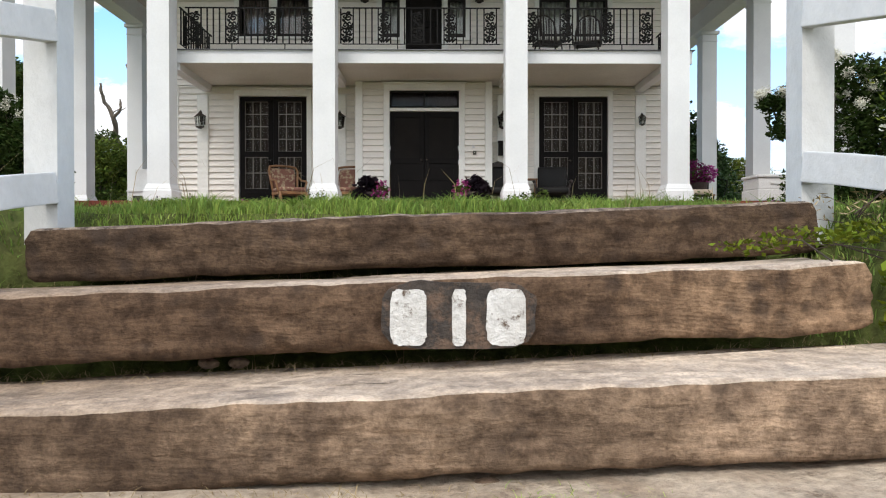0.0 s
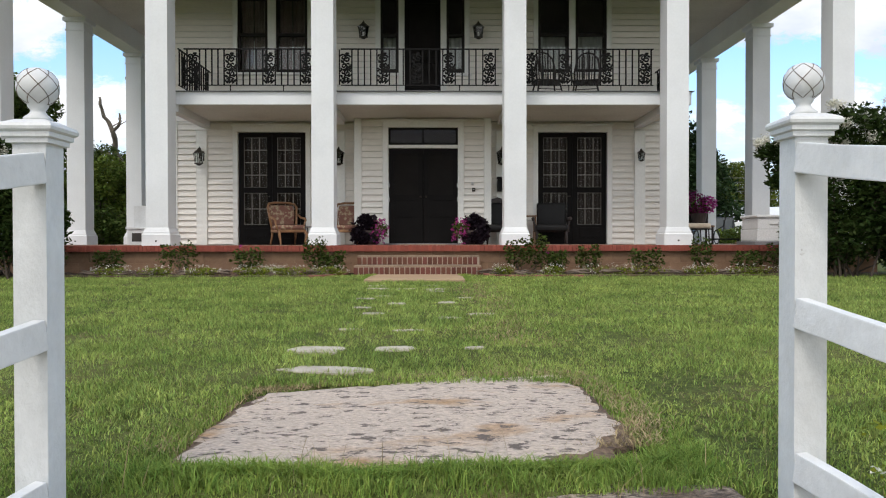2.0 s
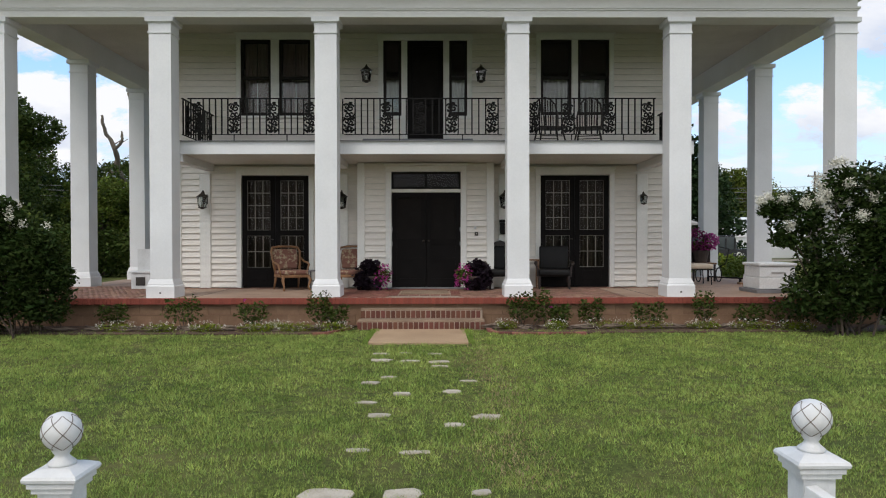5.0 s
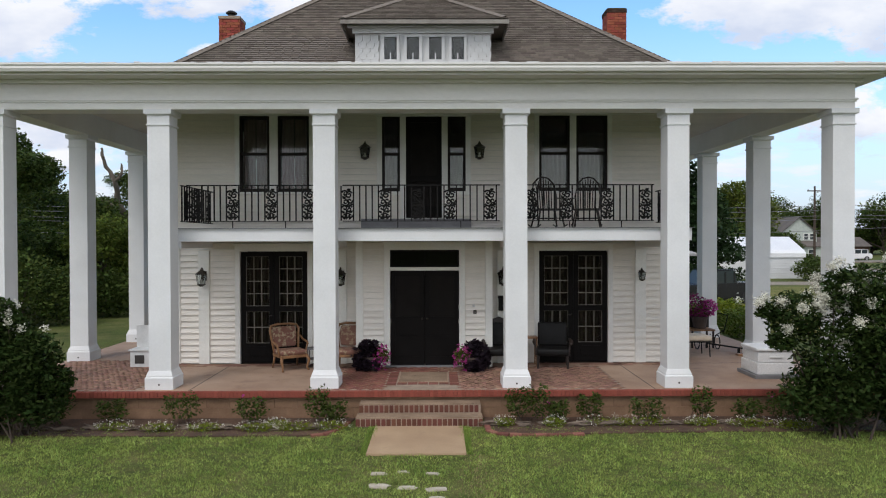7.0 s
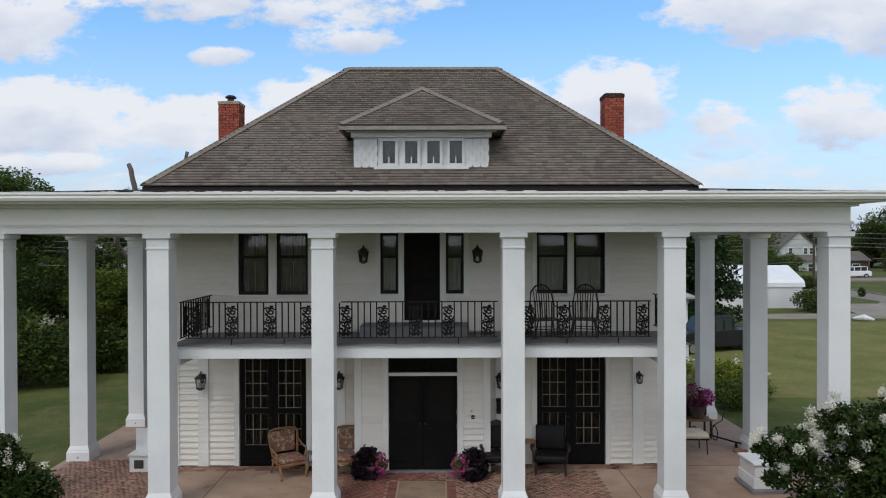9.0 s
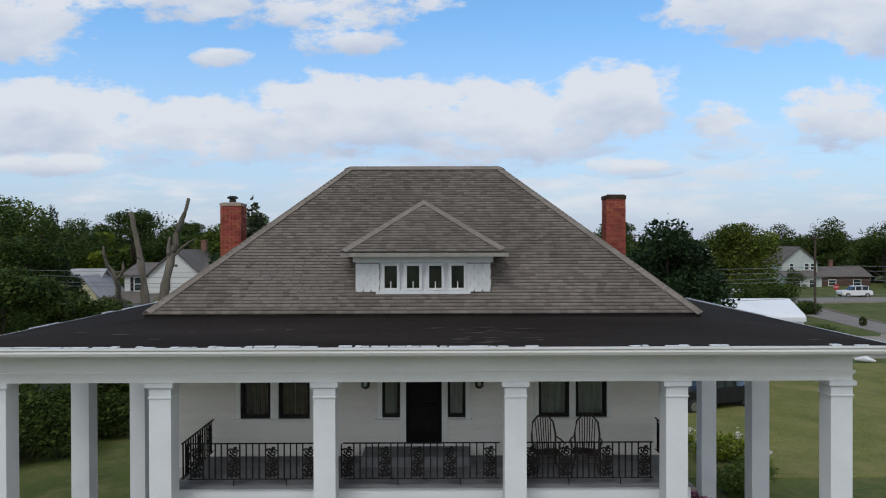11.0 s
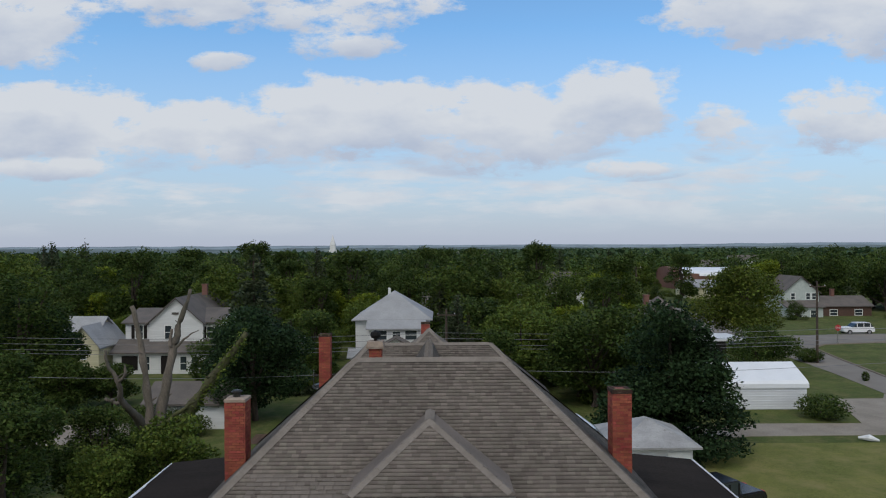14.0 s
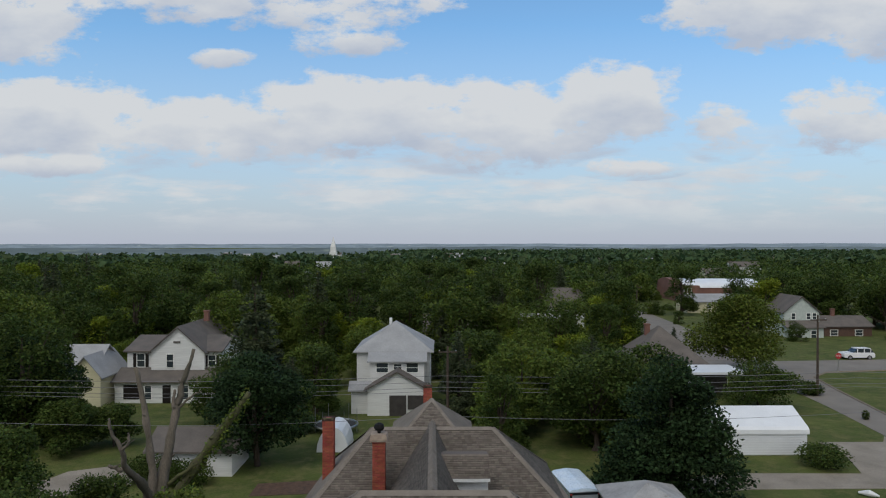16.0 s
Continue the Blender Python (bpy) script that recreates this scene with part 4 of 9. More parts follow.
part("porch_roof", pr, TAR, house, "black felt porch roof with pale scuffs")
rnd = random.Random(4)
edge = None
x = OX0
while x < OX1:
    w = rnd.uniform(0.10, 0.38)
    if rnd.random() < (0.92 if x < 1.2 else 0.35):
        zz = 6.280 + rnd.uniform(0, 0.006)
        flake = boxes((x, min(x + w * rnd.uniform(0.75, 1), OX1), OY + 0.005, OY + rnd.uniform(0.03, 0.13), zz, zz + rnd.uniform(0.006, 0.02)), bevel=0.003)
        edge = edge or part("drip_edge", boxes((OX0, OX1, OY - 0.006, OY + 0.004, 6.262, 6.282)), WORN, house, "peeling white paint along the gutter edge")
        part("paint_flake", flake, WORN, edge)
    x += w
for xe in (OX0, OX1):
    y = OY + 0.1
    while y < BYB:
        w = rnd.uniform(0.4, 1.6)
        if rnd.random() < 0.68:
            part("drip_edge", boxes((xe - 0.02, xe + rnd.uniform(0.02, 0.06), y, min(y + w, BYB), 6.285, 6.30 + rnd.uniform(0, 0.012)), bevel=0.003), WORN, house)
        y += w
# pale scuffs on the felt
for k in range(30):
    x, y, w, d = rnd.gauss(1.05, 0.34), rnd.uniform(12.6, 13.9), rnd.uniform(0.05, 0.30), rnd.uniform(0.010, 0.035)
    if k > 20:
        x = rnd.uniform(-7, 7)
    z = ZO + (ZI - ZO) * (y - OY) / (IY - OY) + 0.004
    bm = poly(bmesh.new(), [(x - w, y, z), (x - w * 0.3, y - d, z - 0.002), (x + w, y + d * 0.4, z + 0.001), (x + w * 0.4, y + d, z + 0.003)])
    bmesh.ops.solidify(bm, geom=bm.faces[:], thickness=0.003)
    part("scuff", bm, RIDGE, house)

# main roof
E1, E2, R1, R2 = (-6.16, 14.86, 6.60), (5.62, 14.86, 6.60), (-2.36, 19.37, 10.16), (1.72, 19.37, 10.16)
C1, C2, D1, D2 = (-6.16, 23.88, 6.60), (5.62, 23.88, 6.60), (-5.42, 27.3, 6.60), (4.88, 27.3, 6.60)
Q1, Q2, B1, B2 = (-3.06, 30.4, 9.07), (2.14, 30.4, 9.07), (-5.42, 33.5, 6.60), (4.88, 33.5, 6.60)
roof = part("roof", poly(bmesh.new(), [E1, E2, R2, R1], [E1, R1, C1], [E2, C2, R2], [R1, R2, C2, C1], [C1, C2, D2, D1], [D1, D2, Q2, Q1], [D1, Q1, B1], [D2, B2, Q2], [Q1, Q2, B2, B1],
                         [(-6.1, 14.9, 6.5), (5.56, 14.9, 6.5), (5.56, 23.9, 6.5), (4.85, 33.4, 6.5), (-5.4, 33.4, 6.5), (-6.1, 23.9, 6.5)]), SHINGLE, house, "grey-brown shingled hip roof")
part("eave_board", boxes((-6.13, 5.59, 14.885, 14.915, 6.49, 6.585), (-6.13, -6.10, 14.92, 23.9, 6.49, 6.585), (5.56, 5.59, 14.92, 23.9, 6.49, 6.585), (-5.42, -5.39, 23.91, 33.4, 6.49, 6.585), (4.85, 4.88, 23.91, 33.4, 6.49, 6.585)), FRAME, roof)
# dark strip in place of the shade under the eave
part("under_eave_wall", boxes((-5.7, 5.16, 15.16, 15.3, 6.3, 6.56)), DARK, roof)
# spine that joins the two ridges, and a small rear dormer
S0, S1 = (-0.36, 19.4, 10.17), (-0.49, 30.9, 9.28)
SL0, SL1, SR0, SR1 = (-2.71, 19.4, 6.95), (-2.84, 30.9, 6.06), (1.49, 19.4, 6.95), (1.36, 30.9, 6.06)
part("spine_roof", poly(bmesh.new(), [S0, S1, SL1, SL0], [S0, S1, SR1, SR0], [S1, (-2.0, 31.9, 7.0), (1.0, 31.9, 7.0)]), RIDGE, roof)
part("rear_dormer", boxes((0.08, 1.60, 25.78, 27.5, 7.1, 8.40)), WORN, roof, "small white rear dormer with a shingled top")
part("rear_dormer_roof", prism(bmesh.new(), [(25.52, 8.46), (26.45, 9.10), (27.7, 8.85), (27.7, 8.75), (26.45, 9.0), (25.52, 8.38)], -0.3, 1.66, "x"), SHINGLE, roof)
part("rear_dormer_fascia", boxes((0.0, 1.66, 25.49, 25.515, 8.36, 8.47)), WORN, roof)
part("rear_roof", poly(bmesh.new(), *[[(-0.58, 36.5, 9.0), a, b] for a, b in (((-2.75, 33.2, 7.0), (1.60, 33.2, 7.0)), ((1.60, 33.2, 7.0), (1.60, 39.8, 7.0)), ((1.60, 39.8, 7.0), (-2.75, 39.8, 7.0)), ((-2.75, 39.8, 7.0), (-2.75, 33.2, 7.0)))]), SHINGLE, roof)
part("rear_wall", boxes((-2.45, 1.30, 33.61, 39.4, 0, 7.02)), SIDING_FAR, house)


def cap_row(a, b, width, parent, step=0.15, lift=0.0, droop=0.43):
    """Overlapping ridge shingles from a down to b."""
    a, b = Vector(a), Vector(b)
    d = (b - a).normalized()
    side = d.cross(Vector((0, 0, 1))).normalized()
    up = side.cross(d)
    bm = bmesh.new()
    n = int((b - a).length / step)
    for i in range(n):
        p, q = a + d * step * i, a + d * (step * i + step * 1.25)
        lo, hi = 0.034 + lift, 0.040 + lift
        c = [p + up * lo, q + up * hi]
        l = [p - side * width + up * (lo - width * droop), q - side * width + up * (hi - width * droop)]
        r = [p + side * width + up * (lo - width * droop), q + side * width + up * (hi - width * droop)]
        poly(bm, [c[0], c[1], l[1], l[0]], [c[0], r[0], r[1], c[1]], [c[1], r[1], r[1] - up * 0.008, c[1] - up * 0.008], [c[1], c[1] - up * 0.008, l[1] - up * 0.008, l[1]])
    ob = part("ridge_cap", bm, RIDGE_CAP, parent, fix=False)
    ob["kind"] = "stuff"
    return ob


for a, b in ((R1, E1), (R2, E2), (R1, R2), (R1, C1), (R2, C2), (Q2, D2), (Q1, D1), (Q1, Q2), (Q1, B1), (Q2, B2)):
    cap_row(a, b, 0.155, roof, droop=0.70 if a[2] == b[2] else 0.43)
cap_row(S1, S0, 0.14, roof, droop=1.1)
cap_row((-0.58, 36.5, 9.0), (-2.75, 33.2, 7.0), 0.12, roof), cap_row((-0.58, 36.5, 9.0), (1.60, 33.2, 7.0), 0.12, roof)

# front dormer
dm = part("dormer", boxes((-1.75, 1.20, 15.40, 16.6, 6.80, 7.80)), WORN, house, "white dormer with scalloped shingles and four small windows")
DT = (-0.29, 16.93, 9.09)
dr = part("dormer_roof", poly(bmesh.new(), [(-2.03, 15.05, 7.90), (1.55, 15.05, 7.90), DT], [(-2.03, 15.05, 7.90), DT, (-0.29, 18.2, 9.09), (-2.03, 16.6, 7.90)], [(1.55, 15.05, 7.90), (1.55, 16.6, 7.90), (-0.29, 18.2, 9.09), DT],
                             [(-2.0, 15.08, 7.86), (1.52, 15.08, 7.86), (1.52, 16.6, 7.86), (-2.0, 16.6, 7.86)]), SHINGLE, house)
part("fascia", boxes((-2.03, 1.55, 15.05, 15.08, 7.80, 7.885), (-2.03, -2.0, 15.081, 16.4, 7.80, 7.885), (1.52, 1.55, 15.081, 16.4, 7.80, 7.885)), FASCIA, dr)
part("moulding", boxes((-1.80, 1.25, 15.34, 15.397, 7.68, 7.80), (-1.9, 1.35, 15.25, 15.397, 7.801, 7.84)), WHITE, dm)
cap_row(DT, (-2.03, 15.05, 7.90), 0.13, dr, 0.3, 0.0), cap_row(DT, (1.55, 15.05, 7.90), 0.13, dr, 0.3, 0.0), cap_row(DT, (-0.29, 18.0, 9.09), 0.12, dr, 0.3, 0.0)
part("sill", boxes((-1.30, 0.75, 15.31, 15.397, 6.985, 7.06), bevel=0.008), WORN, dm)
part("apron", boxes((-1.24, 0.69, 15.365, 15.397, 6.86, 6.98)), WORN, dm)
for k in range(4):
    x0 = -1.175 + k * 0.484
    w = part("window", boxes((x0, x0 + 0.06, 15.33, 15.398, 7.065, 7.66), (x0 + 0.33, x0 + 0.39, 15.33, 15.398, 7.065, 7.66), (x0 + 0.06, x0 + 0.33, 15.33, 15.398, 7.60, 7.66), (x0 + 0.06, x0 + 0.33, 15.33, 15.398, 7.065, 7.115)), WORN, dm)
    part("pane", boxes((x0 + 0.06, x0 + 0.33, 15.37, 15.375, 7.115, 7.60)), GLASS, w)
    # dark sheet in place of the unlit room behind the glass
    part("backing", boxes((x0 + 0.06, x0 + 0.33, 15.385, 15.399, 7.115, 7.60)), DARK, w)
    part("latch", boxes((x0 + 0.185, x0 + 0.205, 15.345, 15.369, 7.115, 7.26)), WHITE, w)
for x0, x1 in ((-1.75, -1.22), (0.67, 1.20)):
    # grey sheet that darkens the gaps, in place of shade between shingles
    part("shingle_backing", boxes((x0, x1, 15.394, 15.3985, 6.95, 7.66)), FASCIA, dm)
    for r in range(5):
        for c in range(-1, 4):
            cx, zt = x0 + 0.085 + c * 0.17 + (0.085 if r % 2 else 0), 7.64 - r * 0.115
            left, right = max(cx - 0.0825, x0 + 0.005), min(cx + 0.0825, x1 - 0.005)
            if right - left < 0.04:
                continue
            pts = [(left, zt), (left, zt - 0.10)] + ([(cx - 0.045, zt - 0.165)] if cx - 0.045 > left else []) + ([(cx + 0.045, zt - 0.165)] if cx + 0.045 < right else []) + [(right, zt - 0.10), (right, zt)]
            if len(pts) < 6:
                pts[2:-2] = [(min(max(cx, left + 0.01), right - 0.01), zt - 0.165)]
            part("scallop_shingle", prism(bmesh.new(), pts, 15.360 + 0.007 * r, 15.3935, "y"), WORN, dm)


# chimneys
def chimney(x0, x1, y0, y1, z0, z1, top, label):
    ch = part("chimney", boxes((x0 + 0.012, x1 - 0.012, y0 + 0.012, y1 - 0.012, z0, z1 - 0.01)), MORTAR_RED, house, label)
    bm, rnd = bmesh.new(), random.Random(int(x0 * 100))
    z, r = z0, 0
    while z < z1 - 0.03:
        for x, yy, along in ((x0, y0, "x"), (x0, y1, "x"), (x0, y0, "y"), (x1, y0, "y")):
            length = (x1 - x0) if along == "x" else (y1 - y0)
            s = -0.1 if r % 2 else 0.0
            while s < length - 0.01:
                a, b = max(s, 0), min(s + 0.198, length)
                o = rnd.uniform(0, 0.005)
                if along == "x":
                    yo = yy - o if yy == y0 else yy + o
                    box(bm, x + a, x + b - 0.008, min(yo, yo + (0.02 if yy == y0 else -0.02)), max(yo, yo + (0.02 if yy == y0 else -0.02)), z, z + 0.062)
                else:
                    xo = x - o if x == x0 else x + o
                    box(bm, min(xo, xo + (0.02 if x == x0 else -0.02)), max(xo, xo + (0.02 if x == x0 else -0.02)), y0 + a, y0 + b - 0.008, z, z + 0.062)
                s += 0.206
        z, r = z + 0.070, r + 1
    part("bricks", bm, BRICK, ch, fix=False)["kind"] = "stuff"
    if top == "pot":
        part("crown", stack(bmesh.new(), [(0.280, z1 - 0.075), (0.288, z1 - 0.07), (0.288, z1), (0.285, z1 + 0.004), (0.2, z1 + 0.03)], (x0 + x1) / 2, (y0 + y1) / 2), MORTAR, ch)
        part("chimney_pot", lathe(bmesh.new(), [(0.10, 0), (0.085, 0.11), (0.15, 0.12), (0.15, 0.15), (0.09, 0.19)], 12, ((x0 + x1) / 2 - 0.02, (y0 + y1) / 2, z1 + 0.02)), BRONZE, ch)
    elif top == "cap":
        bm = boxes(*[(x0 - 0.015 + a, x0 - 0.015 + b, y0 - 0.015 + c, y0 - 0.015 + d, z1 - 0.10, z1) for a, b, c, d in
                     ((0, x1 - x0 + 0.03, 0, 0.13), (0, x1 - x0 + 0.03, y1 - y0 - 0.1, y1 - y0 + 0.03), (0, 0.13, 0.131, y1 - y0 - 0.101), (x1 - x0 - 0.1, x1 - x0 + 0.03, 0.131, y1 - y0 - 0.101))])
        part("crown", bm, SOOT, ch)
        part("moss_rim", boxes((x0 + 0.02, x1 - 0.02, y0 + 0.0, y0 + 0.06, z1 + 0.001, z1 + 0.022), bevel=0.005), MOSS, ch)
    elif top == "fan":
        part("turbine_cap", lathe(bmesh.new(), [(0.07, 0), (0.07, 0.08), (0.17, 0.12), (0.21, 0.22), (0.17, 0.34), (0.05, 0.40)], 14, ((x0 + x1) / 2, (y0 + y1) / 2, z1)), IRON, ch)
        part("crown", stack(bmesh.new(), [(0.33, z1 - 0.28), (0.34, z1 - 0.2), (0.3, z1)], (x0 + x1) / 2, (y0 + y1) / 2), MORTAR, ch)
    return ch


chimney(-5.76, -5.21, 18.9, 19.45, 6.7, 9.17, "pot", "red brick chimney with a grey metal cap")
chimney(4.55, 5.06, 18.9, 19.45, 6.7, 9.36, "cap", "red brick chimney with a mossy open top")
chimney(-5.17, -4.70, 30.2, 30.7, 6.6, 9.50, "cap", "tall red brick chimney at the roof edge")
chimney(-2.78, -2.30, 27.5, 28.0, 6.6, 9.55, "fan", "red brick chimney with a round black turbine cap")
chimney(-1.08, -0.60, 39.85, 40.3, 0.2, 8.95, "cap", "short red brick rear chimney")

# balcony
part("balcony_fascia", boxes((-5.02, 4.86, 13.43, 13.47, 3.20, 3.44), (-5.02, -4.98, 13.471, 15.38, 3.20, 3.44), (4.82, 4.86, 13.471, 15.38, 3.20, 3.44), bevel=0.004), WHITE, house)
part("balcony_floor", boxes((-5.06, 4.90, 13.38, UY - 0.04, 3.442, 3.452)), GREYWOOD, house)
part("balcony_ceiling", boxes((-4.97, 4.81, 13.475, WY - 0.01, 3.21, 3.25)), CEIL, house)
for x in (-4.93, -1.98, 1.42, 4.4):
    part("balcony_joist", boxes((x - 0.09, x + 0.09, 13.48, BAY + 0.4 if abs(x) > 2.5 else BAY, 3.07, 3.209)), WHITE, house)


def scroll_mesh():
    """A cast panel of S-scrolls and leaves, 0.24 wide and 0.62 high."""
    bm = bmesh.new()

    def curl(cx, cz, r, turns, start, hand):
        pts, n = [], 14
        for i in range(n + 1):
            a = start + hand * turns * 2 * math.pi * i / n
            rr = r * (1 - 0.82 * i / n)
            pts.append((cx + rr * math.cos(a), 0, cz + rr * math.sin(a)))
        tube(bm, pts, [0.017] * n + [0.022], 5)
    for cx, cz, r, t, s, h in ((0.03, 0.47, 0.075, 1.4, 0.5, 1), (-0.045, 0.50, 0.06, 1.2, 2.8, -1), (-0.03, 0.33, 0.075, 1.4, 3.6, 1), (0.05, 0.36, 0.055, 1.1, 0.2, -1),
                               (0.03, 0.20, 0.075, 1.4, 0.5, 1), (-0.05, 0.22, 0.055, 1.1, 3.0, -1), (0.0, 0.09, 0.06, 1.1, 3.8, 1), (0.055, 0.08, 0.045, 1.0, 0.0, -1), (-0.06, 0.08, 0.045, 1.0, 3.1, 1)):
        curl(cx, cz, r, t, s, h)
    tube(bm, [(0.06, 0, 0.58), (-0.05, 0, 0.42), (0.05, 0, 0.27), (-0.03, 0, 0.12), (0.0, 0, 0.02)], 0.015, 5)
    for x, z, a in ((0.02, 0.57, 0.4), (-0.07, 0.42, 2.2), (0.085, 0.29, 0.2), (-0.075, 0.14, 2.5), (0.07, 0.15, 0.6), (-0.02, 0.04, 1.6), (0.05, 0.03, 1.0), (-0.06, 0.03, 2.1)):
        c, s = math.cos(a), math.sin(a)
        prism(bm, [(x + c * p - s * q, z + s * p + c * q) for p, q in ((-0.042, 0), (0, 0.026), (0.048, 0), (0, -0.026))], -0.008, 0.008, "y")
    return mesh_of("scroll_panel", bm, IRON)


SCROLL = scroll_mesh()
BAR = mesh_of("baluster", boxes((-0.012, 0.012, -0.012, 0.012, 0, 0.66)), IRON)


def railing(x0, x1, scrolls):
    rail = part("railing", boxes((x0, x1, 13.50, 13.53, 4.255, 4.275), (x0, x1, 13.505, 13.525, 3.575, 3.59)), IRON, house, "black wrought-iron balcony railing with scroll panels")
    for s in scrolls:
        o = part("scroll_panel", SCROLL, IRON, rail)
        o.location = (s, 13.515, 3.61)
        for d in (-0.118, 0.118):
            b = part("baluster", BAR, IRON, rail)
            b.location = (s + d, 13.515, 3.592)
    marks = [x0 - 0.118, *scrolls, x1 + 0.118]
    for a, b in zip(marks, marks[1:]):
        gap = (b - 0.118) - (a + 0.118)
        n = max(int(round(gap / 0.117)) - 1, 0)
        for k in range(n):
            o = part("baluster", BAR, IRON, rail)
            o.location = (a + 0.118 + gap * (k + 1) / (n + 1), 13.515, 3.592)
    for x in (x0 + 0.35 * (x1 - x0), x0 + 0.75 * (x1 - x0)):
        part("foot", boxes((x - 0.009, x + 0.009, 13.507, 13.523, 3.453, 3.574)), IRON, rail)


railing(-4.75, -2.24, (-4.57, -3.87, -3.14, -2.43))
railing(-1.78, 1.22, (-1.69, -0.98, -0.35, 0.27, 1.03))
railing(1.68, 4.16, (1.82, 2.48, 3.27, 4.0))
for x in (-4.85, 4.78):
    rail = part("railing", boxes((x - 0.015, x + 0.015, 13.5, UY - 0.05, 4.255, 4.275), (x - 0.01, x + 0.01, 13.5, UY - 0.05, 3.575, 3.59)), IRON, house)
    for k in range(13):
        o = part("baluster", BAR, IRON, rail)
        o.location = (x, 13.56 + k * 0.14, 3.592)
    for k in (0.25, 0.95, 1.6):
        o = part("scroll_panel", SCROLL, IRON, rail)
        o.matrix_basis = pose(x, 13.55 + k, 3.61, 0, 0, 90)


# porch platform and steps
for x0, x1, y0, y1 in ((-8.3, 7.95, 12.60, 15.38), (-8.3, -5.63, 15.381, 24.0), (5.09, 7.95, 15.381, 24.0)):
    part("porch_floor", boxes((x0, x1, y0, y1, 0.30, PZ)), FLOOR, house, "tan concrete porch floor with brick bands")
    part("porch_core", boxes((x0 + 0.1, x1 - 0.1, y0 + 0.06, y1 - 0.08, -0.2, 0.298)), MORTAR, house)
steps = part("front_steps", boxes((-1.34, 0.77, 12.30, 12.64, -0.05, 0.375), (-1.37, 0.79, 12.00, 12.299, -0.05, 0.21), bevel=0.006), STEP_TREAD, house, "two brick-fronted concrete porch steps")
single("front_path", boxes((-1.04, 0.45, 10.46, 11.995, -0.05, 0.065), bevel=0.012), CONCRETE, "tan concrete slab at the foot of the porch steps", "path slab", kind="structure")
# ---- stone steps, gate posts and lawn ----
def rough_slab(name, outline, z, thick, slope, seed, bump, label, category, side=STONE_SIDE, top=STONE_TOP, worn=0.012, cuts=26):
    """A quarried slab: outline (x, y) corners, worn rounded top edges and chisel-rough sides. slope: rise along x."""
    rnd = random.Random(seed)
    pts = []
    n = len(outline)
    for i in range(n):
        a, b = Vector(outline[i]), Vector(outline[(i + 1) % n])
        k = max(int((b - a).length / (0.014 if category == "step" else 0.04)), 2)
        pts += [a.lerp(b, j / k) for j in range(k)]
    cx, cy = sum(p.x for p in pts) / len(pts), sum(p.y for p in pts) / len(pts)
    levels = [(-0.02, -thick, 1), (-0.006, -thick * 0.92, 1)] + [(0.0, -thick * (0.86 - 0.05 * i), 1) for i in range(14)] + [(-0.003, -0.022, 1), (-worn, -0.005, 1), (-worn * 2.6, 0.0, 0)]
    bm = bmesh.new()
    rings = []
    for grow, dz, wob in levels:
        row = []
        for p in pts:
            d = Vector((p.x - cx, p.y - cy))
            out = d.normalized()
            amp = bump * (noise.noise((p.x * 9 + seed, p.y * 9, dz * 16)) + 0.6 * noise.noise((p.x * 26, p.y * 26 + seed, dz * 45)))
            tool = noise.noise((p.x * 3.0, dz * 9.0, seed * 1.7))
            chip = max(noise.noise((p.x * 15, dz * 34, seed * 2.1)) - 0.22, 0.0)
            ripple = math.sin((dz + 0.035 * p.x + 0.016 * noise.noise((p.x * 7, dz * 24, seed))) * 2 * math.pi / 0.019)
            amp += 0.0030 * ripple * max(tool + 0.12, 0.0) - 0.020 * chip + 0.0035 * noise.noise((p.x * 55, p.y * 55, dz * 70 + seed)) if category == "step" else 0.0
            q = p + out * (grow + amp * wob)
            edge = 0.006 * noise.noise((p.x * 4, p.y * 4, seed * 3.3)) + 0.004 * noise.noise((p.x * 17, p.y * 17, seed))
            row.append(bm.verts.new((q.x, q.y, z + slope * q.x + dz + (edge if dz > -0.03 else (edge * 1.3 if dz == -thick else 0)))))
        rings.append(row)
    m = len(pts)
    for a, b in zip(rings, rings[1:]):
        for k in range(m):
            bm.faces.new((a[k], a[(k + 1) % m], b[(k + 1) % m], b[k]))
    bm.faces.new(list(reversed(rings[0])))
    tops = (len(rings) - 2) * m
    inner = rings[-1]
    for f in (0.8, 0.55, 0.3):
        row = []
        for v, p in zip(rings[-1], pts):
            x, y = cx + (v.co.x - cx) * f, cy + (v.co.y - cy) * f
            row.append(bm.verts.new((x, y, z + slope * x + 0.007 * noise.noise((x * 6, y * 6, seed)) + 0.004 * noise.noise((x * 19, y * 19, seed)))))
        for k in range(m):
            bm.faces.new((inner[k], inner[(k + 1) % m], row[(k + 1) % m], row[k]))
        inner = row
    bm.faces.new(inner)
    bmesh.ops.recalc_face_normals(bm, faces=bm.faces[:])
    bm.faces.index_update()
    bm.normal_update()
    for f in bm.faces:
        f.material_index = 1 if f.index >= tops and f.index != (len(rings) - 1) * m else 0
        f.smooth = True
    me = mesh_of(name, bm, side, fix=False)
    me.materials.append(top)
    for p in me.polygons:
        p.use_smooth = True
    return single(name, me, side, label, category, kind="structure" if category == "path slab" else "", group="stone steps" if category == "step" else "")


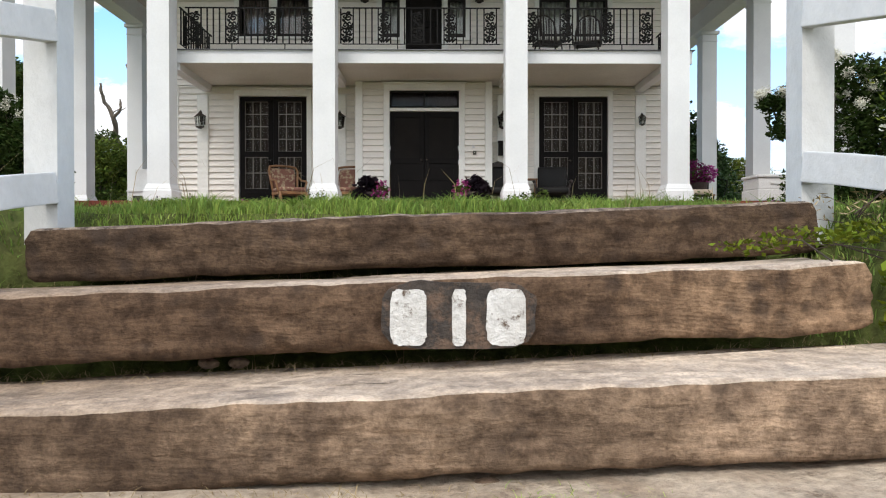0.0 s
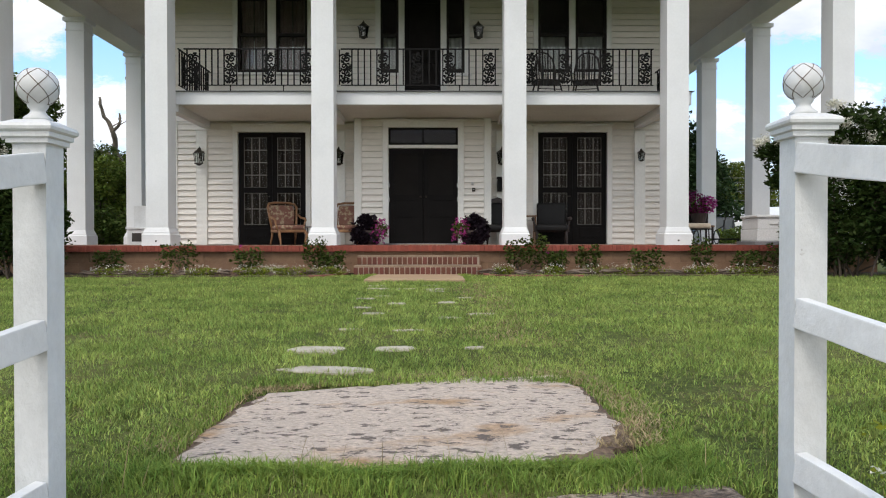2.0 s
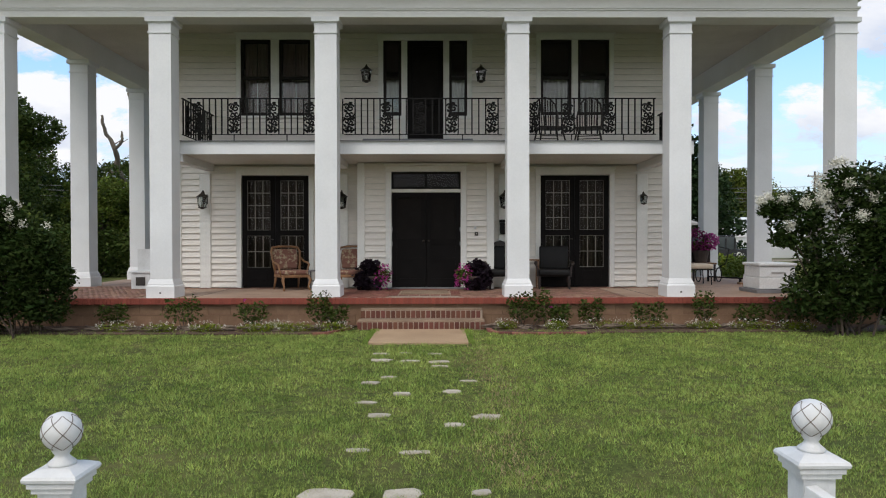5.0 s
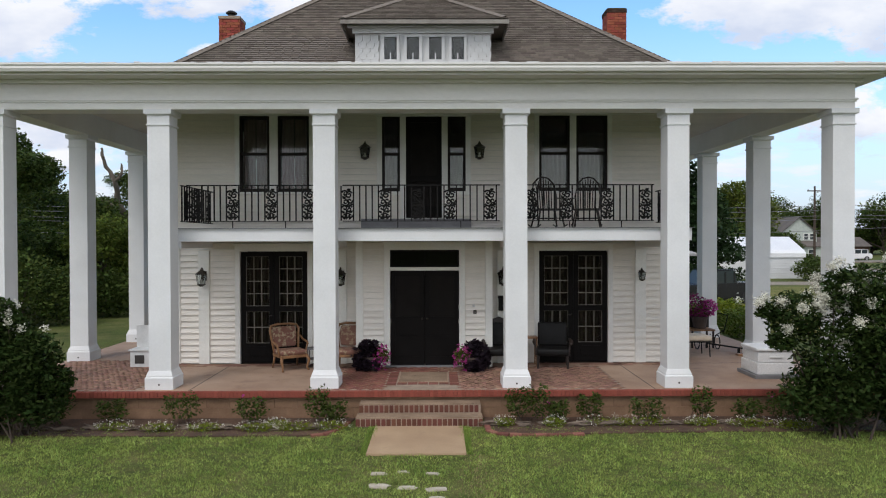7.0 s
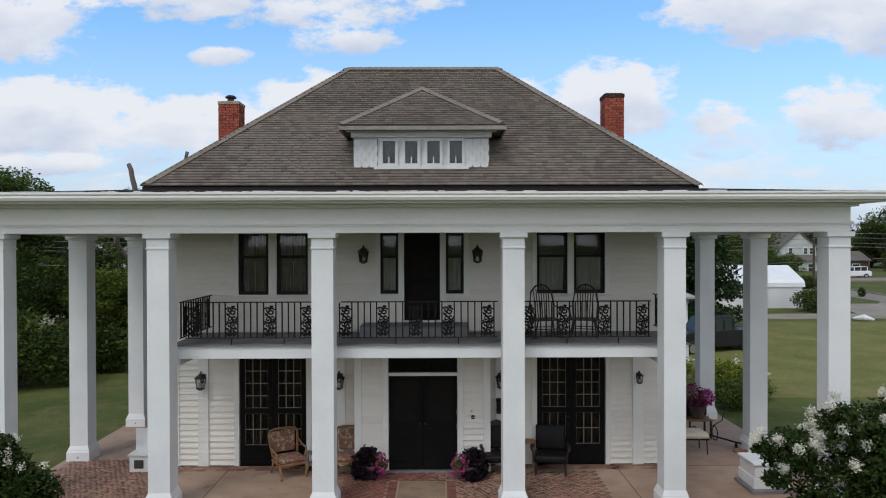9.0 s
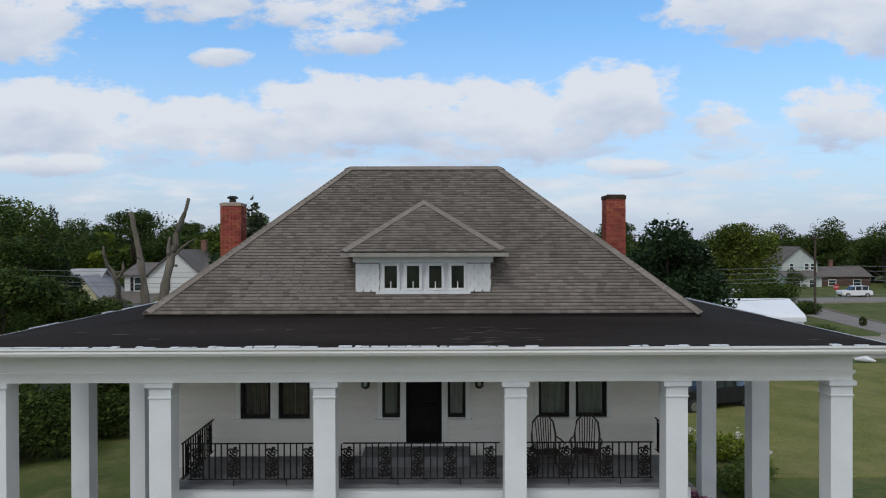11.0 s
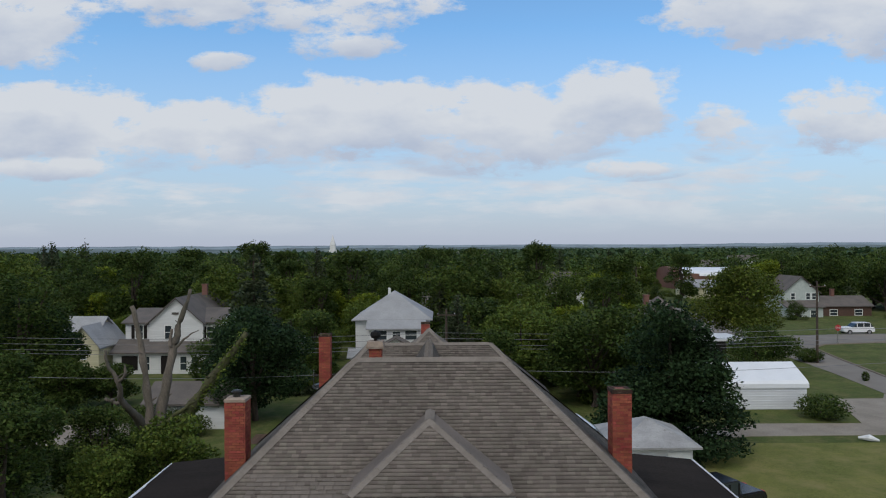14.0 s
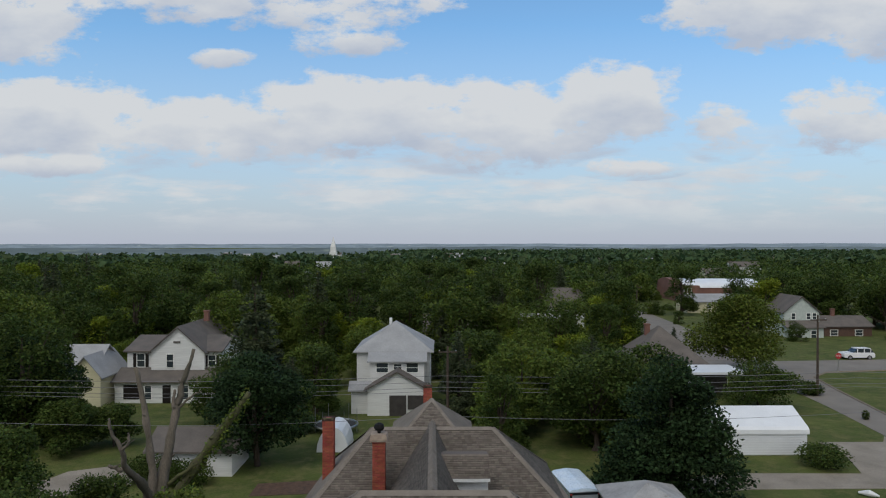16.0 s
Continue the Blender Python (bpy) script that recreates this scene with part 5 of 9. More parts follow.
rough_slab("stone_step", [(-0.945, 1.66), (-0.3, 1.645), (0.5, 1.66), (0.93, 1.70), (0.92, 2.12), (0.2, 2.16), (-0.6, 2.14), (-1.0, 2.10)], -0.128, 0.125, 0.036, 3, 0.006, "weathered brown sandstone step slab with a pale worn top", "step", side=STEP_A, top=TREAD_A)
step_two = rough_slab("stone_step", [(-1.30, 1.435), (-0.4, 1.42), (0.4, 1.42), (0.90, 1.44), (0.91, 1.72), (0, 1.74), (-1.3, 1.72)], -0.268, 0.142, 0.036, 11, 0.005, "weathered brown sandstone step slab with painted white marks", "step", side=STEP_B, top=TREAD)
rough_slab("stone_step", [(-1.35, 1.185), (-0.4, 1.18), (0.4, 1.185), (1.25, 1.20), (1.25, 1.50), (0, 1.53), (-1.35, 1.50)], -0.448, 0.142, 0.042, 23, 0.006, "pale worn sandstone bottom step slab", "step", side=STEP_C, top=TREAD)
rough_slab("garden_slab", [(-0.86, 2.23), (-0.3, 2.19), (0.30, 2.21), (0.60, 2.32), (0.78, 2.72), (0.78, 3.1), (0.74, 3.78), (0.2, 3.72), (-0.45, 3.52), (-0.80, 3.40), (-0.90, 2.8)], -0.076, 0.10, 0.012, 31, 0.045,
           "large pale flagstone with dark lichen and orange stains at the gate", "path slab", top=SLAB_TOP, worn=0.06)
# rubble that props the slabs
for k, (x, y, z) in enumerate([(-0.47, 1.50, -0.448), (-0.40, 1.50, -0.446), (-0.34, 1.22, -0.607), (0.1, 1.215, -0.607)]):
    bm = bmesh.new()
    bmesh.ops.create_icosphere(bm, subdivisions=2, radius=0.017)
    for v in bm.verts:
        v.co = Vector((v.co.x * 1.4, v.co.y, v.co.z * 0.7)) * (1 + 0.35 * noise.noise(v.co * 40 + Vector((k, 0, 0))))
    single("rubble_stone", bm, STONE_SIDE, "small brown stone wedged under a step slab", "stone", (x, y, z), group="wedge stones", smooth=True)
# painted marks, as plain bars
zf = -0.268 - 0.07
blot = [(0.0565 + (0.152 + 0.012 * noise.noise((a * 2.0, 1.0, 0))) * math.copysign(abs(math.cos(a)) ** 0.45, math.cos(a)), zf + 0.067 * math.copysign(abs(math.sin(a)) ** 0.5, math.sin(a)) * (1 + 0.12 * noise.noise((a * 3.0, 4.0, 0)))) for a in np.linspace(0, 2 * math.pi, 40)[:-1]]
marks = part("black_ground", prism(bmesh.new(), blot, 1.4075, 1.416, "y"), BLACKPAD, step_two, "black painted patch")
for a, b in ((-0.078, -0.006), (0.044, 0.072), (0.112, 0.190)):
    w = (b - a) / 2
    rim = [((a + b) / 2 + w * math.copysign(abs(math.cos(q)) ** 0.4, math.cos(q)) + 0.003 * noise.noise((q * 6, a * 9, 0)), zf - 0.004 + 0.056 * math.copysign(abs(math.sin(q)) ** 0.4, math.sin(q)) + 0.003 * noise.noise((q * 7, a * 5, 3))) for q in np.linspace(0, 2 * math.pi, 36)[:-1]]
    part("painted_bar", prism(bmesh.new(), rim, 1.4035, 1.407, "y"), NUMERAL, step_two, "worn white stencilled bar")

# packed earth that rises along the foot of the bottom step
bm = bmesh.new()
rows = []
for i in range(66):
    x = -1.6 + i * 0.05
    rows.append([bm.verts.new((x, y, -0.606 + 0.042 * max(min(x, 1.4), -0.1) - dz + 0.008 * noise.noise((x * 7, y * 9, 2.0)) + 0.004 * noise.noise((x * 25, y * 25, 5.0)))) for y, dz in ((0.80, 0.06), (0.92, 0.012), (1.0, 0.004), (1.06, 0.0), (1.12, 0.0), (1.18, 0.0), (1.25, 0.0), (1.45, 0.01), (1.46, 0.2))])
for a, b in zip(rows, rows[1:]):
    for k in range(8):
        bm.faces.new((a[k], b[k], b[k + 1], a[k + 1]))
single("packed_earth", bm, EARTH, "dry sandy earth along the foot of the bottom step", "earth", kind="structure", smooth=True)
# street-side ground under the camera
single("street_pavement", boxes((-200, 200, -40, 1.172, -0.75, -0.628), bevel=0.01), PAVE, "dusty pale concrete pavement below the steps", "pavement", kind="structure")


def gate_post(parent, x, y, low, top):
    """A white square post with a moulded cap and a ball with a carved diamond net."""
    post = part("post", stack(bmesh.new(), [(0.0445, low), (0.0445, top)], x, y), WORN, parent)
    part("cap", stack(bmesh.new(), [(0.0452, top - 0.002), (0.056, top), (0.056, top + 0.012), (0.064, top + 0.016), (0.064, top + 0.028), (0.072, top + 0.034), (0.074, top + 0.042), (0.070, top + 0.050), (0.045, top + 0.062), (0.040, top + 0.064)], x, y), WORN, post)
    fin = part("finial", lathe(bmesh.new(), [(0.036, 0), (0.036, 0.008), (0.022, 0.020), (0.018, 0.028), (0.024, 0.036), (0.026, 0.040)] +
                               [(0.0535 * math.sin(a), 0.092 - 0.0535 * math.cos(a)) for a in np.linspace(0.52, 3.1, 14)], 24, (x, y, top + 0.064)), WORN, post, "turned ball finial", smooth=True)
    for k in range(6):
        for hand in (-1, 1):
            bm = bmesh.new()
            pts = []
            for i in range(13):
                s = -1.05 + 2.1 * i / 12
                a = k * math.pi / 3 + hand * s * 0.95
                pts.append((x + 0.0535 * math.cos(s) * math.cos(a), y + 0.0535 * math.cos(s) * math.sin(a), top + 0.156 + 0.0535 * math.sin(s)))
            tube(bm, pts, 0.0012, 4, False)
            part("groove", bm, OLDWOOD, fin)
    return post


for side, x, y, top, rails in ((1, 1.058, 1.985, 0.915, (0.853, 0.43, 0.01)), (-1, -1.045, 1.955, 0.893, (0.822, 0.378, -0.05))):
    fence = thing("gate_fence", "white painted wooden fence with a ball-topped post beside the steps", "fence", group="gate fences")
    gate_post(fence, x, y, -0.2, top)
    for z in rails:
        bm = boxes((-0.02, 1.15, -0.019, 0.019, -0.042, 0.042), bevel=0.004)
        bmesh.ops.subdivide_edges(bm, edges=[e for e in bm.edges if e.calc_length() > 0.8], cuts=8)
        for v in bm.verts:
            v.co += Vector((0, 0.003 * noise.noise(v.co * 7), 0.004 * noise.noise(v.co * 5 + Vector((z, 0, 0)))))
        bm.transform(pose(x - side * 0.026, y - 0.066, z, 0, 9.5, -73 if side > 0 else 180 + 73))
        part("rail", bm, WORN, fence)
    settle(fence, (x, y, ground_z(x, y)))


# stepping stones in the lawn
STEPPERS = [(-0.79, 9.68, 0.20, 0.11), (-0.74, 9.2, 0.26, 0.16), (-0.37, 9.14, 0.22, 0.12), (0.02, 9.08, 0.26, 0.13), (-0.46, 9.74, 0.16, 0.08), (-0.05, 9.67, 0.18, 0.08), (-0.57, 8.14, 0.16, 0.10), (-0.76, 7.85, 0.20, 0.12),
            (-0.38, 7.32, 0.2, 0.12), (0.15, 7.41, 0.18, 0.14), (0.34, 7.92, 0.16, 0.08), (-0.71, 6.94, 0.18, 0.09), (-0.55, 6.48, 0.22, 0.12), (0.02, 8.79, 0.18, 0.08),
            (0.46, 6.42, 0.26, 0.17), (0.14, 6.15, 0.17, 0.12), (-0.62, 5.45, 0.18, 0.08), (-0.18, 5.4, 0.2, 0.07), (-0.70, 4.5, 0.32, 0.22), (-0.24, 4.52, 0.25, 0.17), (-0.56, 3.84, 0.42, 0.17), (0.28, 4.55, 0.12, 0.08)]
for i, (x, y, w, d) in enumerate(STEPPERS):
    rnd = random.Random(i)
    n = 13
    bm = bmesh.new()
    prof = [(w * (0.66 + 0.42 * rnd.random()) * 0.62 * math.copysign(abs(math.cos(a)) ** 0.6, math.cos(a)), d * (0.8 + 0.25 * rnd.random()) * 0.62 * math.copysign(abs(math.sin(a)) ** 0.6, math.sin(a))) for a in [2 * math.pi * k / n for k in range(n)]]
    prism(bm, prof, -0.05, 0.0, "z")
    bmesh.ops.bevel(bm, geom=[e for e in bm.edges if all(v.co.z > -0.01 for v in e.verts)], offset=0.004, segments=1, affect="EDGES")
    single("stepping_stone", bm, STEPPER, "pale flat stepping stone half sunk in the grass", "stepping stone", (x, y, ground_z(x, y) + (0.006 if 5 < y < 6.6 else 0.012)), rnd.uniform(-12, 12), group="stepping stones")


# grass blades
def on_slab(x, y):
    a = (x > -0.82) & (x < 0.72) & (y > 2.26 + 0.05 * np.sin(x * 9)) & (y < 3.48 + 0.12 * x + 0.05 * np.sin(x * 7))
    b = (x > -0.97) & (x < 0.88) & (y < 2.08 + 0.05 * np.sin(x * 11)) & (y > 1.5)
    c = (x > -1.03) & (x < 0.44) & (y > 10.55)
    for sx, sy, w, d in STEPPERS:
        if 5 < sy < 6.4 and not (sx > 0.1 and sy < 6.6):
            d = d * 0.5
        a = a | ((np.abs(x - sx) < w * 0.42) & (np.abs(y - sy) < d * 0.36))
    return a | b | c


def blades(rng, x, y, z, h, w, lean=0.5):
    """Bent three-point blades: verts and faces."""
    n = len(x)
    a = rng.uniform(0, 2 * math.pi, n)
    b = rng.uniform(0, 2 * math.pi, n)
    side = np.stack([np.cos(a), np.sin(a), np.zeros(n)], 1) * (w / 2)[:, None]
    bend = np.stack([np.cos(b), np.sin(b), np.zeros(n)], 1) * (h * lean * rng.uniform(0.1, 1.3, n))[:, None]
    root = np.stack([x, y, z - 0.01], 1)
    mid = root + bend * 0.3 + np.array([0, 0, 1]) * (h * 0.6)[:, None]
    tip = root + bend + np.array([0, 0, 1]) * (h * rng.uniform(0.75, 1.0, n))[:, None]
    v = np.stack([root - side, root + side, mid + side * 0.75, mid - side * 0.75, tip], 1).reshape(-1, 3)
    k = np.arange(n)[:, None] * 5
    quads = k + np.array([[0, 1, 2, 3]])
    tips = k + np.array([[3, 2, 4, 4]])
    return v, quads, k + np.array([[3, 2, 4]])


def grass_patch(name, label, rng, x, y, h, w, material, lean=0.5, z=None, simple=False):
    zz = np.array([ground_z(a, b) for a, b in zip(x, y)]) if z is None else z
    v, q, t = blades(rng, x, y, zz, h, w, lean)
    if simple:
        t, v = np.arange(len(x) * 3).reshape(-1, 3), v.reshape(-1, 5, 3)[:, (0, 1, 4)].reshape(-1, 3)
        q = np.zeros((0, 4), np.int32)
    me = bpy.data.meshes.new(name)
    me.vertices.add(len(v)), me.loops.add(len(q) * 4 + len(t) * 3), me.polygons.add(len(q) + len(t))
    me.vertices.foreach_set("co", v.astype(np.float32).ravel())
    me.loops.foreach_set("vertex_index", np.concatenate([q.ravel(), t.ravel()]).astype(np.int32))
    me.polygons.foreach_set("loop_start", np.concatenate([np.arange(len(q)) * 4, len(q) * 4 + np.arange(len(t)) * 3]).astype(np.int32))
    me.update(calc_edges=True)
    me.materials.append(material)
    return tagged(new(name, me), label, "grass", kind="stuff")


rng = np.random.default_rng(7)
gx_, gy_, gh_, gw_ = [], [], [], []
for y0, y1, per, h, w in ((1.7, 2.6, 12500, 0.033, 0.0042), (2.6, 3.6, 10500, 0.035, 0.0050), (3.6, 5.0, 8000, 0.038, 0.0068), (5.0, 7.5, 5200, 0.042, 0.0098), (7.5, 11.9, 3600, 0.044, 0.0135)):
    half = 0.66 * y1 + 0.7
    n = int(per * (y1 - y0) * 2 * half)
    x, y = rng.uniform(-half, half, n), rng.uniform(y0, y1, n)
    keep = ~on_slab(x, y) & ~((np.abs(x) < 1.0) & (y < 2.05))
    thin = np.array([noise.noise((a * 1.3, b * 1.3, 5.0)) for a, b in zip(x, y)])
    k = 14.0 if y1 < 6 else 8.0
    clump = np.array([noise.noise((a * k, b * k, 2.0)) for a, b in zip(x, y)])
    keep &= (thin > -0.75 + 0.35 * rng.random(n)) & (clump > -0.85 + 0.7 * rng.random(n))
    gx_.append(x[keep]), gy_.append(y[keep]), gh_.append(h * rng.uniform(0.45, 1.25, keep.sum()) * (1 + 0.4 * thin[keep] + 0.85 * clump[keep])), gw_.append(w * rng.uniform(0.7, 1.3, keep.sum()))
for some in ((0, 1), (2, 3, 4)):
    grass_patch("lawn_grass", "short mown green lawn grass", rng, *[np.concatenate([a[i] for i in some]) for a in (gx_, gy_, gh_, gw_)], BLADE, 0.75, None, some[0] == 2)
# longer tufts along the slabs and posts
tx, ty = [], []
for x0, x1, y0, y1, n in ((-0.98, 0.9, 2.03, 2.26, 6500), (-0.95, 0.95, 2.14, 2.33, 2600), (-1.5, -0.93, 1.6, 2.3, 1500), (0.9, 1.7, 1.72, 2.3, 1500), (-0.9, 0.7, 3.48, 3.68, 900), (0.52, 0.95, 2.2, 3.6, 4200), (0.2, 0.9, 2.16, 2.42, 2200), (-1.02, -0.82, 2.25, 3.4, 800), (-1.9, -1.05, 1.25, 1.75, 900), (0.95, 1.9, 1.35, 1.8, 500), (-1.14, -0.98, 10.5, 12.0, 1700), (0.39, 0.55, 10.5, 12.0, 1700), (-1.05, 0.46, 10.5, 10.64, 1500)):
    tx.append(rng.uniform(x0, x1, n)), ty.append(rng.uniform(y0, y1, n))
tx, ty = np.concatenate(tx), np.concatenate(ty)
keep = ~((np.abs(tx) < 0.98) & (ty < 2.03))
tx, ty = tx[keep], ty[keep]
grass_patch("long_grass", "longer unmown grass along the stone slabs", rng, tx, ty, np.where(ty > 2.26, 0.42, 0.40 + 0.20 * np.sin(tx * 9.0 + 1.3) * np.sin(tx * 23.0 + ty * 17.0)) * rng.uniform(0.05, 0.15, len(tx)), np.where(ty > 5, 2.2, 1.0) * rng.uniform(0.0025, 0.005, len(tx)), BLADE_FAR, 0.8)
n = 5200
ring_ = [(-0.90, 2.26), (-0.2, 2.20), (0.40, 2.24), (0.72, 2.42), (0.86, 2.8), (0.82, 3.3), (0.74, 3.74), (0.1, 3.74), (-0.5, 3.58), (-0.88, 3.40), (-0.96, 2.8), (-0.90, 2.26)]
along_ = rng.uniform(0, len(ring_) - 1, n)
mx_ = np.interp(along_, range(len(ring_)), [p[0] for p in ring_]) + rng.normal(0, 0.05, n)
my_ = np.interp(along_, range(len(ring_)), [p[1] for p in ring_]) + rng.normal(0, 0.05, n)
far_ = my_ > 2.42
mx_, my_, n = mx_[far_], my_[far_], int(far_.sum())
grass_patch("matted_straw", "tan matted straw round the edge of the flagstone", rng, mx_, my_, rng.uniform(0.010, 0.030, n), rng.uniform(0.0025, 0.005, n), STRAW, 2.6, np.full(n, -0.072) + 0.012 * mx_)
# runners creeping over the slab's near edge
n = 5200
mx_ = rng.uniform(-0.85, 0.95, n)
my_ = 2.175 + np.abs(rng.normal(0, 0.04, n)) + 0.03 * np.sin(mx_ * 8) + 0.24 * np.clip(mx_ - 0.3, 0, 1)
grass_patch("creeping_grass", "green grass creeping over the edge of the flagstone", rng, mx_, my_, rng.uniform(0.015, 0.042, n), rng.uniform(0.0028, 0.0055, n), BLADE_FAR, 1.7, np.full(n, -0.078))
# a worn dry line across the lawn
n = 5200
wy = rng.uniform(4.6, 10.5, n)
grass_patch("dry_grass", "dry straw-coloured grass along a worn line in the lawn", rng, 0.62 + 0.05 * np.sin(wy * 2.0) + rng.normal(0, 0.16, n), wy, rng.uniform(0.015, 0.045, n), rng.uniform(0.004, 0.008, n), STRAW, 0.9)
n = 17000
wy = rng.uniform(2.0, 11.5, n)
wx = rng.uniform(-1, 1, n) * (0.66 * wy + 0.7)
keep = ~on_slab(wx, wy) & (np.array([noise.noise((a * 2.1, b * 2.1, 9.0)) for a, b in zip(wx, wy)]) > -0.1)
wx, wy = wx[keep], wy[keep]
grass_patch("dead_blades", "scattered dead straw blades in the lawn", rng, wx, wy, rng.uniform(0.02, 0.05, len(wx)), 0.0016 + 0.0006 * wy, STRAW, 1.4, None, True)
# seed stalks and dry straw
n = 90
grass_patch("grass_stalks", "tall thin grass stalks gone to seed", rng, rng.uniform(-1.4, 1.5, n), rng.uniform(1.75, 2.3, n), rng.uniform(0.12, 0.26, n), np.full(n, 0.0022), STRAW, 0.7)
n = 2200
sx, sy = rng.uniform(-1.25, 1.25, n), rng.choice([1.12, 1.17, 1.47, 1.53, 1.76], n) + rng.normal(0, 0.02, n)
sz = np.where(sy < 1.3, -0.605, np.where(sy < 1.6, -0.446 + 0.042 * sx, -0.268 + 0.036 * sx)) + 0.004
grass_patch("dry_straw", "dry straw and clippings caught under the step edges", rng, sx, sy, rng.uniform(0.005, 0.02, n), np.full(n, 0.002), STRAW, 3.0, sz)
n = 1500
sx, sy = rng.uniform(0.12, 0.9, n), rng.normal(1.09, 0.03, n)
grass_patch("kerb_grass", "green grass growing at the foot of the steps", rng, sx, sy, rng.uniform(0.01, 0.035, n), np.full(n, 0.003), BLADE, 0.9, np.full(n, -0.607))
# ---- things on the porch and balcony ----
def armchair(at, turn):
    """A carved wooden armchair with tapestry seat and back."""
    ch = thing("armchair", "carved honey-wood armchair with floral tapestry seat and back", "chair", at, turn, "tapestry armchairs")
    part("seat", boxes((-0.29, 0.29, -0.30, 0.24, 0.36, 0.47), bevel=0.045), FLORAL, ch, smooth=True)
    part("seat_frame", boxes((-0.30, 0.30, -0.31, 0.26, 0.30, 0.365), bevel=0.012), WOOD, ch)
    bm = bmesh.new()
    prism(bm, [(-0.26, 0.44), (-0.30, 0.75), (-0.27, 0.93), (0.27, 0.93), (0.30, 0.75), (0.26, 0.44)], 0.0, 0.07, "y")
    bmesh.ops.bevel(bm, geom=bm.edges[:], offset=0.02, segments=2, affect="EDGES")
    bm.transform(pose(0, 0.20, 0.06, -13))
    part("backrest", bm, FLORAL, ch)
    for s in (-1, 1):
        bm = bmesh.new()
        tube(bm, [(s * 0.27, 0.22, 0.36), (s * 0.305, 0.29, 0.65), (s * 0.33, 0.35, 0.9), (s * 0.29, 0.39, 1.0)], [0.026, 0.025, 0.027, 0.022], 7)
        part("back_post", bm, WOOD, ch, smooth=True)
        part("armrest", tube(bmesh.new(), [(s * 0.32, 0.33, 0.78), (s * 0.35, 0.15, 0.66), (s * 0.36, -0.08, 0.63), (s * 0.345, -0.16, 0.60), (s * 0.31, -0.14, 0.45), (s * 0.29, -0.2, 0.33)], [0.02, 0.023, 0.027, 0.024, 0.02, 0.022], 7), WOOD, ch, smooth=True)
        part("leg", tube(bmesh.new(), [(s * 0.27, -0.27, 0.34), (s * 0.31, -0.33, 0.24), (s * 0.27, -0.30, 0.08), (s * 0.29, -0.35, 0.0)], [0.036, 0.034, 0.018, 0.026], 7), WOOD, ch, smooth=True)
        part("leg", tube(bmesh.new(), [(s * 0.26, 0.22, 0.34), (s * 0.27, 0.27, 0.16), (s * 0.28, 0.32, 0.0)], [0.027, 0.022, 0.018], 7), WOOD, ch, smooth=True)
    ch.matrix_basis = ch.matrix_basis @ Matrix.Diagonal((0.96, 0.96, 0.88, 1))
    part("crest_rail", tube(bmesh.new(), [(-0.30, 0.385, 0.99), (-0.15, 0.405, 1.02), (0.15, 0.405, 1.02), (0.30, 0.385, 0.99)], 0.028, 7), WOOD, ch, smooth=True)
    return ch


def club_chair(at, turn, carved):
    """A black leather chair with a padded back."""
    ch = thing("leather_chair", "black leather armchair with dark carved wood" if carved else "black leather armchair with a tall padded back", "chair", at, turn, "black leather chairs")
    part("seat", boxes((-0.31, 0.31, -0.32, 0.24, 0.30, 0.47), bevel=0.055), LEATHER, ch, smooth=True)
    bm = boxes((-0.29, 0.29, 0, 0.10, 0.42, 0.98), bevel=0.04)
    bm.transform(pose(0, 0.20, 0.04, -9))
    part("backrest", bm, LEATHER, ch, smooth=True)
    for s in (-1, 1):
        part("armrest", tube(bmesh.new(), [(s * 0.33, 0.27, 0.62), (s * 0.36, 0.0, 0.62), (s * 0.36, -0.20, 0.60), (s * 0.35, -0.25, 0.56)], [0.03, 0.035, 0.035, 0.025], 8), DARKWOOD, ch, smooth=True)
        part("arm_post", tube(bmesh.new(), [(s * 0.35, -0.18, 0.58), (s * 0.32, -0.20, 0.44), (s * 0.32, -0.22, 0.3)], 0.02, 7), DARKWOOD, ch)
        for y in (-0.27, 0.22):
            part("leg", tube(bmesh.new(), [(s * 0.28, y, 0.31), (s * 0.285, y * 1.05, 0.16), (s * 0.29, y * 1.12, 0.0)], [0.028, 0.03, 0.015], 7), DARKWOOD, ch)
    ch.matrix_basis = ch.matrix_basis @ Matrix.Diagonal((1.06, 1.0, 0.9, 1))
    if carved:
        bm = bmesh.new()
        prism(bm, [(-0.30, 0.0), (-0.31, 0.06), (-0.2, 0.05), (-0.1, 0.10), (0, 0.14), (0.1, 0.10), (0.2, 0.05), (0.31, 0.06), (0.30, 0.0)], 0.0, 0.05, "y")
        bm.transform(pose(0, 0.325, 1.0, -9))
        part("crest", bm, DARKWOOD, ch)
    return ch


def side_table(at, w, h, material, label, shelf=True):
    t = thing("side_table", label, "table", at)
    part("tabletop", boxes((-w / 2, w / 2, -w / 2, w / 2, h - 0.025, h), bevel=0.006), material, t)
    for sx in (-1, 1):
        for sy in (-1, 1):
            part("leg", boxes((sx * (w / 2 - 0.03) - 0.014, sx * (w / 2 - 0.03) + 0.014, sy * (w / 2 - 0.03) - 0.014, sy * (w / 2 - 0.03) + 0.014, 0, h - 0.026)), material, t)
    if shelf:
        part("shelf", boxes((-w / 2 + 0.04, w / 2 - 0.04, -w / 2 + 0.04, w / 2 - 0.04, 0.16, 0.178)), material, t)
    return t


